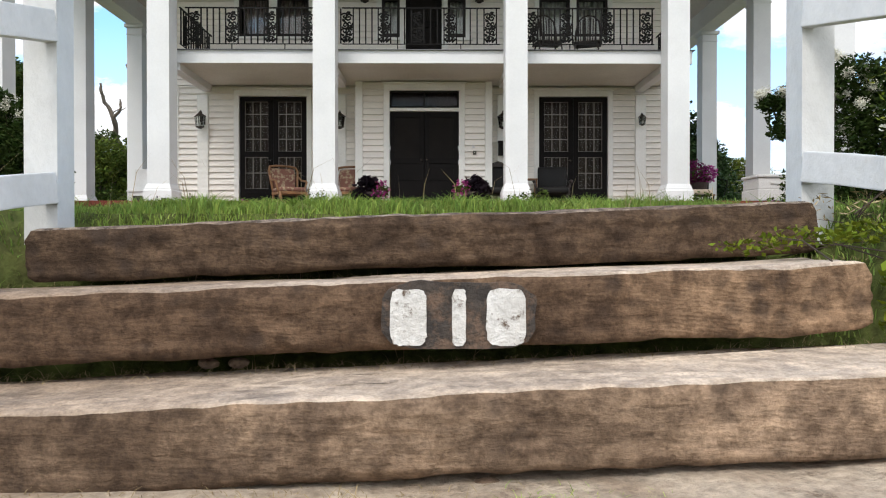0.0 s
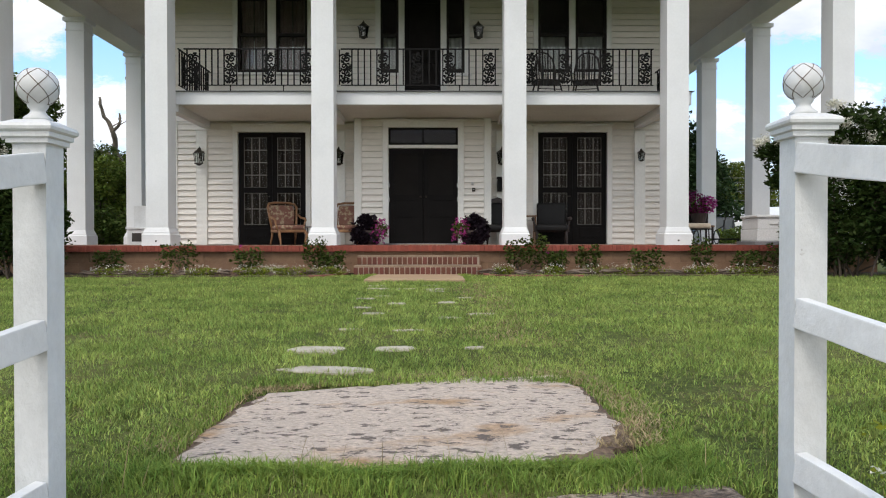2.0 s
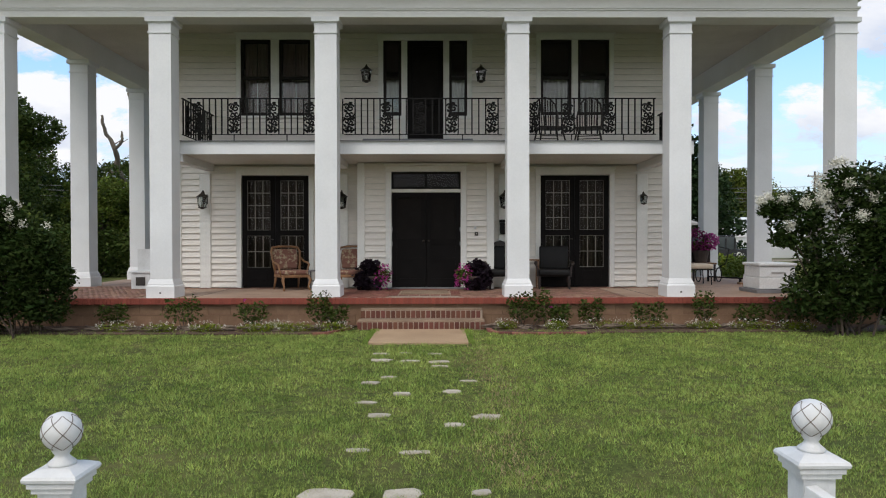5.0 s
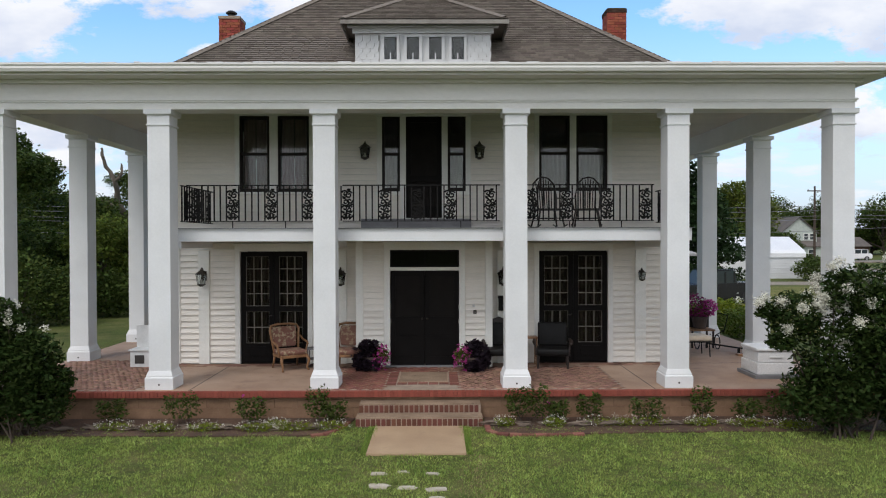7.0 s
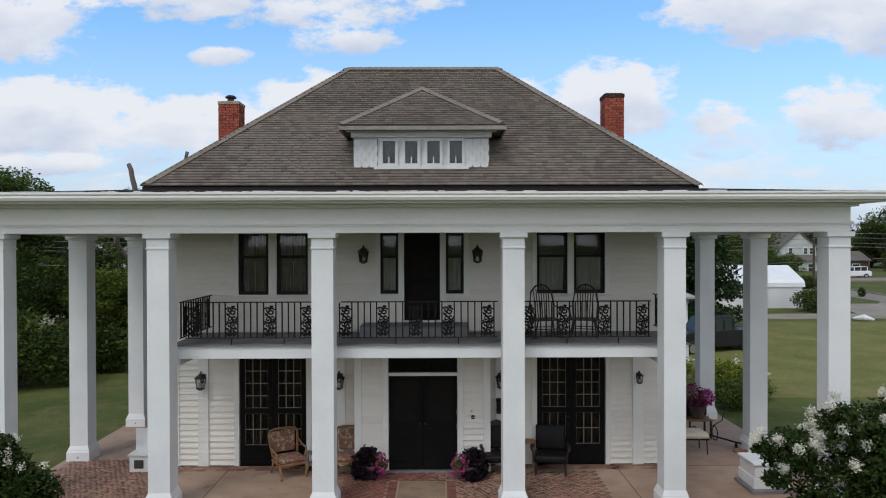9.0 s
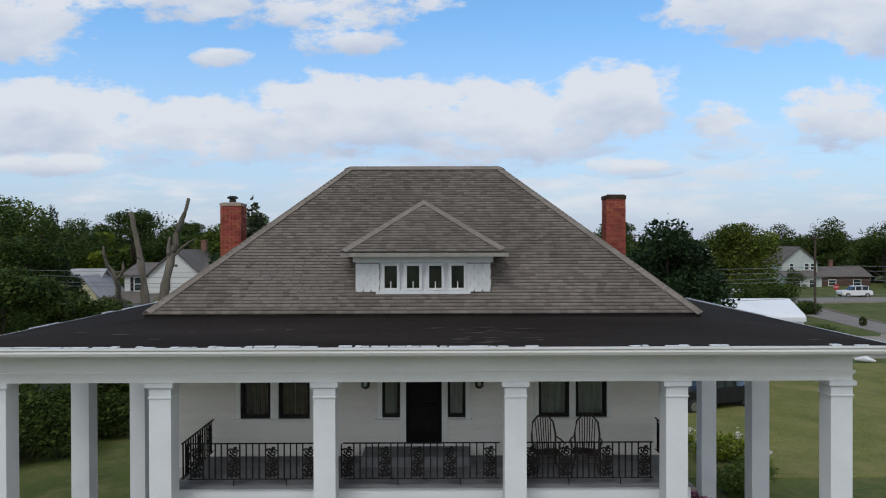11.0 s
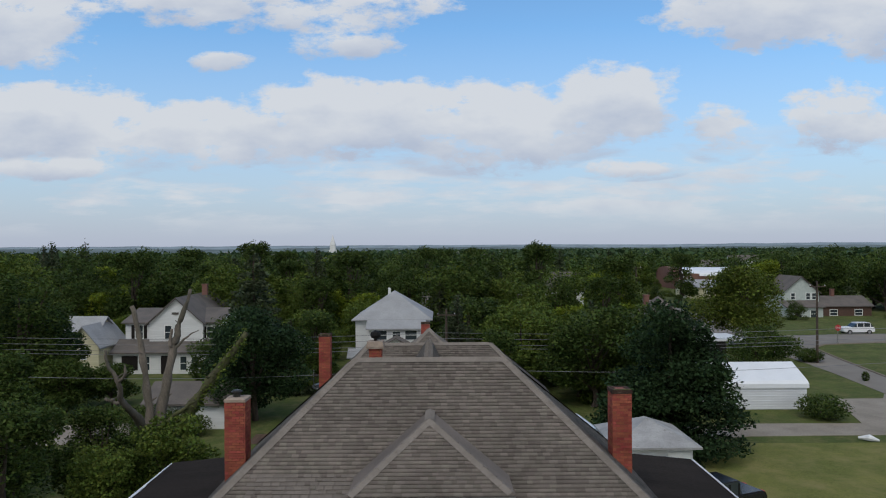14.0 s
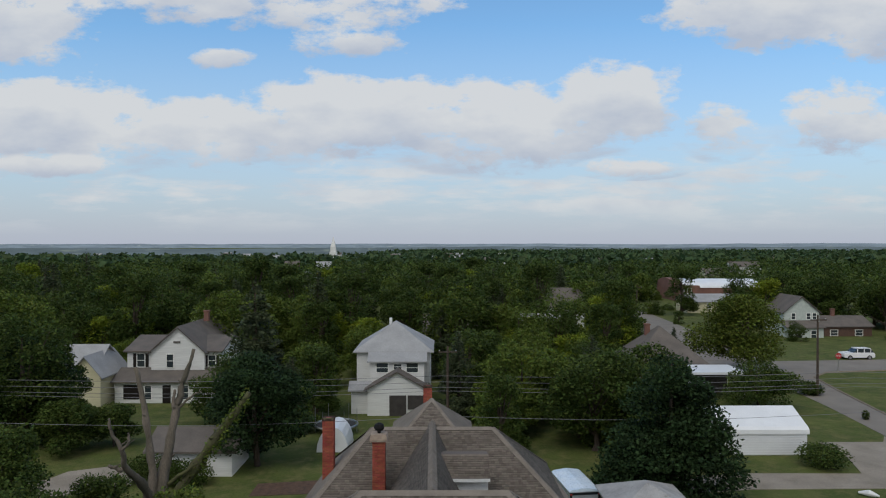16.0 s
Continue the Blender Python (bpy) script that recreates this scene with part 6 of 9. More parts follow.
def flower_tub(at, side, seed, h=0.30):
    """A tub of magenta flowers with dark trailing leaves on one side."""
    rng = np.random.default_rng(seed)
    t = thing("flower_tub", "clay tub of magenta petunias and purple-black sweet potato vine", "flower pot", at, group="flower tubs")
    part("pot", lathe(bmesh.new(), [(0.15, 0), (0.20, 0.22), (0.22, 0.26), (0.22, 0.30), (0.19, 0.30), (0.18, 0.25)], 18), POT, t, smooth=True)
    v, f = leaves_at(rng, in_blobs(rng, [(-side * 0.13, 0, 0.33, 0.27, 0.24, 0.27), (-side * 0.05, 0, 0.5, 0.2, 0.18, 0.14), (-side * 0.14, -0.08, 0.2, 0.24, 0.2, 0.2), (-side * 0.05, -0.14, 0.14, 0.22, 0.14, 0.14)], 1000, 0.5), 0.08, 1.25)
    part("dark_leaves", soup("dark_leaves", v, f, LEAF_BLACK), LEAF_BLACK, t)["kind"] = "stuff"
    v, f = leaves_at(rng, in_blobs(rng, [(side * 0.17, -0.03, 0.32, 0.2, 0.2, 0.2)], 260, 0.3), 0.05)
    part("green_leaves", soup("green_leaves", v, f, LEAF), LEAF, t)["kind"] = "stuff"
    c = in_blobs(rng, [(side * 0.19, -0.07, 0.33, 0.2, 0.2, 0.21), (side * 0.18, -0.12, 0.2, 0.18, 0.15, 0.17)], 90, 0.85)
    cen = np.repeat(c, 6, 0) + rng.normal(size=(540, 3)) * 0.016
    v, f = leaves_at(rng, cen, 0.034, 1.1)
    part("petals", soup("petals", v, f, BLOOM_PINK), BLOOM_PINK, t)["kind"] = "stuff"
    return t


def lantern(at, size=1.0):
    """A wall lantern: back plate, hooked arm, four-sided glazed cage and a pointed roof."""
    l = thing("wall_lantern", "dark bronze wall lantern with glass panes", "lamp", at, group="wall lanterns")
    s = size
    l.matrix_basis = l.matrix_basis @ Matrix.Diagonal((1.4, 1.15, 0.9, 1))
    part("back_plate", boxes((-0.035 * s, 0.035 * s, -0.012, 0.0, -0.07 * s, 0.12 * s), bevel=0.004), BRONZE, l)
    part("arm", tube(bmesh.new(), [(0, -0.01, 0.06 * s), (0, -0.05 * s, 0.16 * s), (0, -0.10 * s, 0.19 * s), (0, -0.13 * s, 0.15 * s)], 0.008, 6), BRONZE, l)
    part("roof", lathe(bmesh.new(), [(0.082 * s, 0.06 * s), (0.06 * s, 0.085 * s), (0.05 * s, 0.10 * s), (0.02 * s, 0.135 * s), (0.012 * s, 0.16 * s)], 6, (0, -0.13 * s, 0)), BRONZE, l)
    part("glass_cage", lathe(bmesh.new(), [(0.045 * s, -0.13 * s), (0.062 * s, 0.058 * s)], 6, (0, -0.13 * s, 0)), GLASS, l)
    for k in range(6):
        a = math.pi * k / 3
        part("bar", tube(bmesh.new(), [(0.047 * s * math.cos(a), -0.13 * s + 0.047 * s * math.sin(a), -0.13 * s), (0.065 * s * math.cos(a), -0.13 * s + 0.065 * s * math.sin(a), 0.06 * s)], 0.005, 4), BRONZE, l)
    part("base", lathe(bmesh.new(), [(0.02 * s, -0.175 * s), (0.03 * s, -0.16 * s), (0.055 * s, -0.145 * s), (0.055 * s, -0.13 * s)], 6, (0, -0.13 * s, 0)), BRONZE, l)
    part("candle", lathe(bmesh.new(), [(0.012 * s, -0.13 * s), (0.012 * s, -0.04 * s)], 8, (0, -0.13 * s, 0)), CURTAIN, l)
    return l


def rocking_chair(at, turn):
    """A dark hoop-backed rocker with thin spindles."""
    r = thing("rocking_chair", "dark hoop-back wooden rocking chair with thin spindles", "chair", at, turn, "balcony rocking chairs")
    r.matrix_basis = r.matrix_basis @ Matrix.Diagonal((1.08, 1.0, 0.9, 1))
    part("seat", boxes((-0.25, 0.25, -0.23, 0.22, 0.40, 0.435), bevel=0.015), DARKWOOD, r)
    hoop = [(-0.22, 0.20, 0.43), (-0.235, 0.26, 0.75), (-0.20, 0.31, 1.02), (-0.10, 0.335, 1.15), (0.0, 0.34, 1.18), (0.10, 0.335, 1.15), (0.20, 0.31, 1.02), (0.235, 0.26, 0.75), (0.22, 0.20, 0.43)]
    part("hoop", tube(bmesh.new(), hoop, 0.019, 6), DARKWOOD, r)
    for k in range(7):
        x = -0.15 + 0.05 * k
        part("spindle", tube(bmesh.new(), [(x * 0.85, 0.19, 0.43), (x, 0.33 - abs(x) * 0.1, 1.16 - abs(x) * 0.75)], 0.0105, 5), DARKWOOD, r)
    for s in (-1, 1):
        part("armrest", tube(bmesh.new(), [(s * 0.235, 0.26, 0.70), (s * 0.29, 0.05, 0.67), (s * 0.29, -0.20, 0.66)], [0.013, 0.016, 0.02], 6), DARKWOOD, r)
        for y in (-0.15, 0.02):
            part("arm_post", tube(bmesh.new(), [(s * 0.235, y, 0.42), (s * 0.285, y, 0.665)], 0.010, 5), DARKWOOD, r)
        part("leg", tube(bmesh.new(), [(s * 0.19, -0.17, 0.41), (s * 0.25, -0.24, 0.05)], 0.016, 6), DARKWOOD, r)
        part("leg", tube(bmesh.new(), [(s * 0.19, 0.17, 0.41), (s * 0.25, 0.26, 0.05)], 0.016, 6), DARKWOOD, r)
        part("rocker", tube(bmesh.new(), [(s * 0.25, -0.42, 0.07), (s * 0.25, -0.2, 0.025), (s * 0.25, 0.05, 0.012), (s * 0.25, 0.3, 0.035), (s * 0.25, 0.5, 0.09)], 0.014, 6), DARKWOOD, r)
    part("stretcher", tube(bmesh.new(), [(-0.22, -0.2, 0.22), (0.22, -0.2, 0.22)], 0.010, 5), DARKWOOD, r)
    part("stretcher", tube(bmesh.new(), [(-0.22, 0.21, 0.22), (0.22, 0.21, 0.22)], 0.010, 5), DARKWOOD, r)
    return r


armchair((-3.06, 14.78, PZ), 32)
armchair((-1.83, 14.85, PZ), -4)
club_chair((1.36, 14.92, PZ), 4, True)
club_chair((2.44, 14.88, PZ), -8, False)
side_table((-2.60, 15.02, PZ), 0.30, 0.40, GREYWOOD, "small greyish green wooden side table")
side_table((1.98, 15.05, PZ), 0.32, 0.62, WOOD, "small brown wooden side table with thin legs", False)
flower_tub((-1.33, 14.55, PZ), 1, 61)
flower_tub((0.72, 14.45, PZ), -1, 62)
for x, y, z in ((-5.03, WY - 0.05, 2.43), (-2.06, WY - 0.05, 2.43), (1.43, WY - 0.05, 2.43), (4.43, WY - 0.05, 2.46), (-1.53, UY - 0.02, 5.14), (0.93, UY - 0.02, 5.14)):
    lantern((x, y, z), 0.85 if x > 4 else 1.22)
rocking_chair((2.26, 14.35, 3.4525), 8)
rocking_chair((3.06, 14.38, 3.4525), -16)
single("doormat", boxes((-0.71, 0.20, 13.34, 14.25, PZ + 0.009, PZ + 0.022), bevel=0.004), STEP_TREAD, "worn tan doormat before the front doors", "doormat")
bell = thing("doorbell", "small dark doorbell plate on the clapboards", "doorbell", (0.81, BAY - 0.02, 1.70))
part("plate", boxes((-0.035, 0.035, -0.018, 0.0, -0.04, 0.04), bevel=0.004), BRONZE, bell)
part("button", lathe(bmesh.new(), [(0.014, 0), (0.014, 0.012)], 10, (0, -0.024, -0.006)), PLASTIC, bell)
single("wall_plate", boxes((0.76, 0.81, BAY - 0.03, BAY - 0.012, 1.80, 1.86), bevel=0.003), PLASTIC, "small white switch plate by the door", "switch plate")
mb = thing("mailbox", "black metal wall mailbox beside the doors", "mailbox", (1.43, WY - 0.052, 1.85))
part("body", boxes((-0.09, 0.09, -0.12, 0.0, -0.16, 0.10), bevel=0.01), IRON, mb)
part("lid", prism(bmesh.new(), [(0.0, 0.105), (-0.14, 0.105), (-0.14, 0.12), (-0.10, 0.155), (0.0, 0.16)], -0.10, 0.10, "x"), IRON, mb)
# the side porches
wb = thing("white_chest", "stacked white lidded chest on a dark pallet", "chest", (6.52, 13.9, PZ))
part("pallet", boxes((-0.42, 0.42, -0.42, 0.42, 0.0, 0.07), bevel=0.008), GREYWOOD, wb)
part("lower_box", boxes((-0.36, 0.36, -0.37, 0.37, 0.075, 0.30), bevel=0.02), PLASTIC, wb)
part("upper_box", boxes((-0.34, 0.34, -0.35, 0.35, 0.305, 0.52), bevel=0.02), PLASTIC, wb)
part("lid", boxes((-0.37, 0.37, -0.38, 0.38, 0.525, 0.58), bevel=0.02), PLASTIC, wb)
part("handle", boxes((-0.12, 0.12, -0.372, -0.352, 0.40, 0.425)), PLASTIC, wb)
cb = thing("white_bin", "small white slatted wooden bin on the porch", "bin", (-6.28, 15.15, PZ))
part("body", boxes((-0.2, 0.2, -0.16, 0.16, 0.0, 0.34), bevel=0.008), WORN, cb)
part("lid", boxes((-0.23, 0.23, -0.19, 0.19, 0.345, 0.38), bevel=0.006), WORN, cb)
part("vent", boxes((-0.1, 0.1, -0.167, -0.161, 0.08, 0.26)), DARK, cb)
part("backboard", boxes((-0.2, 0.2, 0.17, 0.19, 0.0, 0.85), bevel=0.004), WORN, cb)
fs = thing("lounge_bench", "cream cushioned lounge bench on thin metal legs", "bench", (5.75, 16.3, PZ))
part("cushion", boxes((-0.5, 0.5, -0.3, 0.3, 0.36, 0.48), bevel=0.05), FABRIC, fs, smooth=True)
part("frame", boxes((-0.5, 0.5, -0.29, 0.29, 0.335, 0.36)), IRON, fs)
for sx in (-0.45, 0.45):
    for sy in (-0.25, 0.25):
        part("leg", tube(bmesh.new(), [(sx, sy, 0.34), (sx * 1.04, sy, 0.0)], 0.012, 6), IRON, fs)
st = thing("flower_stand", "wooden chair stand holding a tub of dark and pink flowers", "plant stand", (6.55, 17.6, PZ))
part("seat", boxes((-0.3, 0.3, -0.25, 0.25, 0.42, 0.46), bevel=0.01), WOOD, st)
part("backboard", boxes((-0.32, 0.32, 0.22, 0.26, 0.46, 0.9), bevel=0.01), DARKWOOD, st)
for sx in (-0.26, 0.26):
    for sy in (-0.21, 0.21):
        part("leg", boxes((sx - 0.02, sx + 0.02, sy - 0.02, sy + 0.02, 0, 0.419)), DARKWOOD, st)
part("handle", tube(bmesh.new(), [(0.3, -0.2, 0.3), (0.52, -0.25, 0.45), (0.62, -0.2, 0.8), (0.45, 0.0, 0.85)], 0.012, 6), IRON, st)
for sx in (-0.2, 0.3):
    bm = bmesh.new()
    ringp = [(sx, -0.36 + 0.17 * math.cos(a), 0.17 + 0.17 * math.sin(a)) for a in np.linspace(0, 2 * math.pi, 17)]
    tube(bm, ringp, 0.014, 6, False)
    part("wheel", bm, RUBBER, st)
tub = thing("flower_pot", "pot overflowing with dark and bright magenta flowers", "flower pot", (6.55, 17.6, PZ + 0.4615))
part("pot", lathe(bmesh.new(), [(0.14, 0), (0.19, 0.25), (0.2, 0.30), (0.17, 0.30)], 14), POT, tub)
rng = np.random.default_rng(71)
for nm, m, bl, n in (("dark_petals", BLOOM_PURPLE, [(-0.12, 0, 0.62, 0.25, 0.25, 0.26), (-0.05, 0, 0.4, 0.3, 0.25, 0.15)], 620), ("petals", BLOOM_PINK, [(0.2, -0.05, 0.52, 0.22, 0.22, 0.22)], 520), ("green_leaves", LEAF, [(0, 0, 0.5, 0.3, 0.28, 0.25)], 240)):
    v, f = leaves_at(rng, in_blobs(rng, bl, n, 0.5), 0.055, 1.1)
    part(nm, soup(nm, v, f, m), m, tub)["kind"] = "stuff"
pr_ = thing("drain_rack", "low rusty metal rack on the porch floor", "rack", (7.0, 16.9, PZ))
part("rail", tube(bmesh.new(), [(-0.35, 0.5, 0.12), (0.1, -0.3, 0.12), (0.35, -0.5, 0.12)], 0.02, 6), IRON, pr_)
part("plank", boxes((-0.1, 0.35, -0.75, -0.6, 0.0, 0.05), bevel=0.006), WOOD, pr_)
part("foot", boxes((-0.37, -0.33, 0.46, 0.52, 0, 0.11)), IRON, pr_)
part("foot", boxes((0.08, 0.12, -0.34, -0.28, 0, 0.11)), IRON, pr_)
hr = thing("handrail", "thin black iron handrail by the side steps", "railing", (-8.1, 20.3, PZ))
for y in (0, 0.9):
    part("post", boxes((-0.015, 0.015, y - 0.015, y + 0.015, 0, 0.9)), IRON, hr)
part("rail", boxes((-0.018, 0.018, -0.05, 0.95, 0.901, 0.93)), IRON, hr)
for y in (0.3, 0.6):
    part("baluster", boxes((-0.008, 0.008, y - 0.008, y + 0.008, 0.0, 0.9)), IRON, hr)
# ---- plants round the house ----
def plant(name, label, category, at, stems, leaf, size, blobs, count, seed, blooms=None, bark=BARK, group="", stem_r=0.008, long=1.7):
    """A shrub: bent stems from the ground, single leaves, and bloom clusters (material, size, clusters, petals)."""
    rng = np.random.default_rng(seed)
    ob = thing(name, label, category, at, group=group)
    bm = bmesh.new()
    b = np.array(blobs)
    for k in range(stems):
        c = b[k % len(b)]
        tip = c[:3] + rng.normal(size=3) * c[3:] * 0.4
        base = rng.normal(size=2) * min(0.04 * len(b), 0.15)
        mid = (np.array([base[0], base[1], 0]) + tip) / 2 + rng.normal(size=3) * 0.05 * tip[2]
        tube(bm, [(base[0], base[1], -0.03), tuple(mid), tuple(tip)], [stem_r, stem_r * 0.75, stem_r * 0.3], 5)
    part("branchwork", bm, bark, ob, fix=False)["kind"] = "stuff"
    v, f = leaves_at(rng, in_blobs(rng, blobs, count, 0.35), size, long)
    part("foliage", soup("foliage", v, f, leaf), leaf, ob)["kind"] = "stuff"
    if blooms:
        mat_, bsize, clusters, petals, spread_, topw = blooms
        pts = in_blobs(rng, blobs, clusters * 3, 1.0)
        pts = pts[np.argsort(-(pts[:, 2] - 0.35 * np.abs(pts[:, 0]) * np.sign(pts[:, 0]) + rng.normal(size=len(pts)) * 0.30))[:clusters]]
        pts[:, 2] += topw
        cen = np.repeat(pts, petals, 0) + rng.normal(size=(clusters * petals, 3)) * spread_
        v, f = leaves_at(rng, cen, bsize, 1.1)
        part("blossom", soup("blossom", v, f, mat_), mat_, ob)["kind"] = "stuff"
    return ob


# the big white-flowered shrub by the porch corner and its smaller fellow
plant("crape_myrtle", "large green crape myrtle with white flower clusters by the porch", "shrub", (6.55, 11.3, 0.03), 16, LEAF_MYRTLE, 0.046,
      [(0, 0, 1.25, 0.75, 0.6, 0.8), (0.5, -0.2, 1.75, 0.65, 0.6, 0.65), (-0.75, 0.1, 1.95, 0.45, 0.4, 0.42), (0.15, 0, 2.35, 0.55, 0.5, 0.42), (0.95, 0.1, 2.35, 0.5, 0.5, 0.5), (-0.2, 0.1, 0.7, 0.75, 0.6, 0.55), (0.85, 0, 1.0, 0.7, 0.6, 0.8), (-1.15, 0.1, 2.02, 0.22, 0.2, 0.14), (-1.0, 0.0, 1.55, 0.25, 0.2, 0.14), (1.25, 0.2, 1.9, 0.5, 0.5, 0.7), (1.2, 0.0, 0.6, 0.7, 0.6, 0.6), (1.7, 0.2, 1.4, 0.6, 0.6, 0.9)], 30000, 11,
      (BLOOM_WHITE, 0.024, 46, 300, 0.042, 0.10), stem_r=0.02, long=2.2)
plant("crape_myrtle", "green crape myrtle with a few white flowers beside the lawn", "shrub", (-6.75, 11.45, 0.03), 12, LEAF_MYRTLE, 0.044,
      [(-0.1, 0, 1.0, 0.6, 0.5, 0.75), (-0.5, 0.1, 1.4, 0.5, 0.5, 0.65), (0.35, 0, 0.7, 0.5, 0.4, 0.5), (-0.1, 0, 1.65, 0.35, 0.35, 0.4), (0.62, -0.05, 0.95, 0.3, 0.3, 0.25), (-0.7, 0, 0.7, 0.7, 0.5, 0.7), (0.3, -0.1, 1.35, 0.45, 0.4, 0.45), (-0.4, 0, 1.95, 0.4, 0.4, 0.35)], 19000, 12,
      (BLOOM_WHITE, 0.024, 18, 90, 0.035, 0.04), stem_r=0.014, long=2.2)
# rose bushes against the porch
ROSES = [(-6.55, 0.50, 0.26), (-5.6, 0.42, 0.30), (-4.35, 0.55, 0.36), (-3.2, 0.45, 0.30), (-2.05, 0.62, 0.24), (-1.75, 0.40, 0.26), (1.42, 0.60, 0.26), (1.75, 0.66, 0.24), (2.1, 0.4, 0.22), (2.65, 0.50, 0.26), (3.62, 0.44, 0.34), (4.6, 0.62, 0.22), (5.4, 0.4, 0.3), (6.0, 0.55, 0.4)]
for i, (x, h, r) in enumerate(ROSES):
    plant("rose_bush", "small leafy rose bush in the bed below the porch", "shrub", (x, 12.18 + 0.06 * math.sin(i * 2.3), 0.04), 7, LEAF_ROSE, 0.040,
          [(0, 0, h * 0.55, r, r * 0.7, h * 0.36), (r * 0.4, 0, h * 0.85, r * 0.5, r * 0.4, h * 0.25), (-r * 0.5, 0, h * 0.8, r * 0.4, r * 0.4, h * 0.25)], 420, 40 + i,
          (BLOOM_PINK, 0.03, 2, 9, 0.012, 0.02) if i % 5 == 3 else None, group="rose bushes", stem_r=0.006, long=1.5)
# low white flowers at the lawn's edge
for i, (x, y, w) in enumerate([(-5.35, 11.8, 0.35), (-4.6, 11.72, 0.3), (-3.85, 11.75, 0.3), (-3.0, 11.7, 0.3), (-2.35, 11.75, 0.35), (-1.75, 11.78, 0.3), (-2.7, 11.9, 0.2), (2.9, 12.0, 0.5), (3.5, 11.98, 0.5), (2.0, 11.95, 0.2), (5.3, 11.9, 0.4), (6.0, 11.75, 0.35), (4.5, 11.95, 0.3), (1.15, 12.0, 0.2)]):
    plant("white_border_flower", "low clump of tiny white flowers edging the bed", "flower", (x, y, 0.035), 4, LEAF_BRIGHT, 0.022, [(0, 0, 0.09, w, 0.13, 0.08)], 420, 80 + i,
          (BLOOM_WHITE, 0.014, 60, 4, 0.012, 0.03), group="border flowers", stem_r=0.003)
single("flower_bed", prism(bmesh.new(), [(-8.2, 12.62), (-8.2, 11.62), (-6, 11.50), (-4, 11.44), (-2.2, 11.44), (-1.85, 11.55), (-1.56, 11.95), (-1.42, 12.62)], -0.05, 0.062, "z"), SOIL, "strip of reddish soil below the porch", "flower bed", kind="structure")
single("flower_bed", prism(bmesh.new(), [(0.84, 12.62), (0.84, 11.9), (0.90, 11.66), (1.05, 11.52), (1.4, 11.46), (3, 11.52), (5, 11.60), (7.8, 11.6), (7.8, 12.62)], -0.05, 0.062, "z"), SOIL, "strip of reddish soil below the porch", "flower bed", kind="structure")
rnd = random.Random(21)
for i in range(22):
    x = (-7.2 + i * 0.52) if i < 11 else (1.0 + (i - 11) * 0.5)
    w = rnd.uniform(0.12, 0.28)
    wood = thing("driftwood", "pile of grey weathered wood edging the flower bed", "driftwood", (x, (11.78 if x < 0 else 11.98) + rnd.uniform(-0.05, 0.08), 0.075), rnd.uniform(-25, 25), group="bed edging wood")
    for j in range(7):
        a, b = rnd.uniform(-0.05, 0.05), rnd.uniform(0.0, 0.05)
        pts = [(w * s + rnd.uniform(-0.05, 0.05), a + rnd.uniform(-0.035, 0.035), b + rnd.uniform(-0.02, 0.03)) for s in (-1.1, -0.6, -0.1, 0.4, 0.9)]
        part("branch", tube(bmesh.new(), pts, [0.006, 0.016, 0.02, 0.016, 0.005], 5), OLDWOOD, wood)
ex_, ey_ = (0.95, 0.86, 0.87, 1.02, 1.36, 1.95, 2.5), (12.28, 11.95, 11.66, 11.50, 11.44, 11.43, 11.49)
wx_, wy_ = (-1.52, -1.62, -1.80, -2.05), (12.25, 11.85, 11.55, 11.42)
for px_, py_ in ((ex_, ey_), (wx_, wy_)):
    run = np.concatenate([[0], np.cumsum(np.hypot(np.diff(px_), np.diff(py_)))])
    for k in range(int(run[-1] / 0.205)):
        a, b = [(float(np.interp(q, run, px_)), float(np.interp(q, run, py_))) for q in (k * 0.205, k * 0.205 + 0.1)]
        single("edging_brick", boxes((-0.096, 0.096, -0.048, 0.048, 0, 0.075), bevel=0.008), BRICK_ONE, "weathered brick edging the flower bed", "brick", (b[0], b[1], ground_z(*b) - 0.035), math.degrees(math.atan2(b[1] - a[1], b[0] - a[0])) + rnd.uniform(-6, 6), group="edging bricks")
# weeds by the stone steps
plant("weed", "green leafy weed hanging over the step slab", "weed", (0.95, 1.62, -0.2), 6, LEAF_BRIGHT, 0.011, [(-0.10, -0.02, 0.02, 0.12, 0.05, 0.025), (-0.24, -0.04, 0.0, 0.10, 0.03, 0.02), (0.05, 0, 0.03, 0.1, 0.08, 0.03)], 420, 201, stem_r=0.002)
plant("weed", "yellow-flowered weed beside the step slab", "weed", (0.99, 1.45, -0.40), 7, LEAF_BRIGHT, 0.022, [(0, 0, 0.06, 0.06, 0.06, 0.07), (-0.03, 0, 0.14, 0.03, 0.03, 0.05)], 200, 202, (BLOOM_WHITE, 0.010, 4, 14, 0.006, 0.02), stem_r=0.002)
plant("weed", "thin weed with fine leaves beside the fence", "weed", (1.12, 1.62, -0.1), 9, LEAF_BRIGHT, 0.011, [(0, 0, 0.24, 0.12, 0.10, 0.12), (0.05, -0.05, 0.10, 0.14, 0.1, 0.08)], 300, 203, (BLOOM_WHITE, 0.010, 3, 10, 0.006, 0.01), stem_r=0.002)
plant("weed", "dry reddish grass weed on the bank", "weed", (1.1, 1.72, -0.16), 9, STRAW, 0.005, [(0, 0, 0.05, 0.22, 0.1, 0.05)], 220, 204, stem_r=0.0015, long=4)


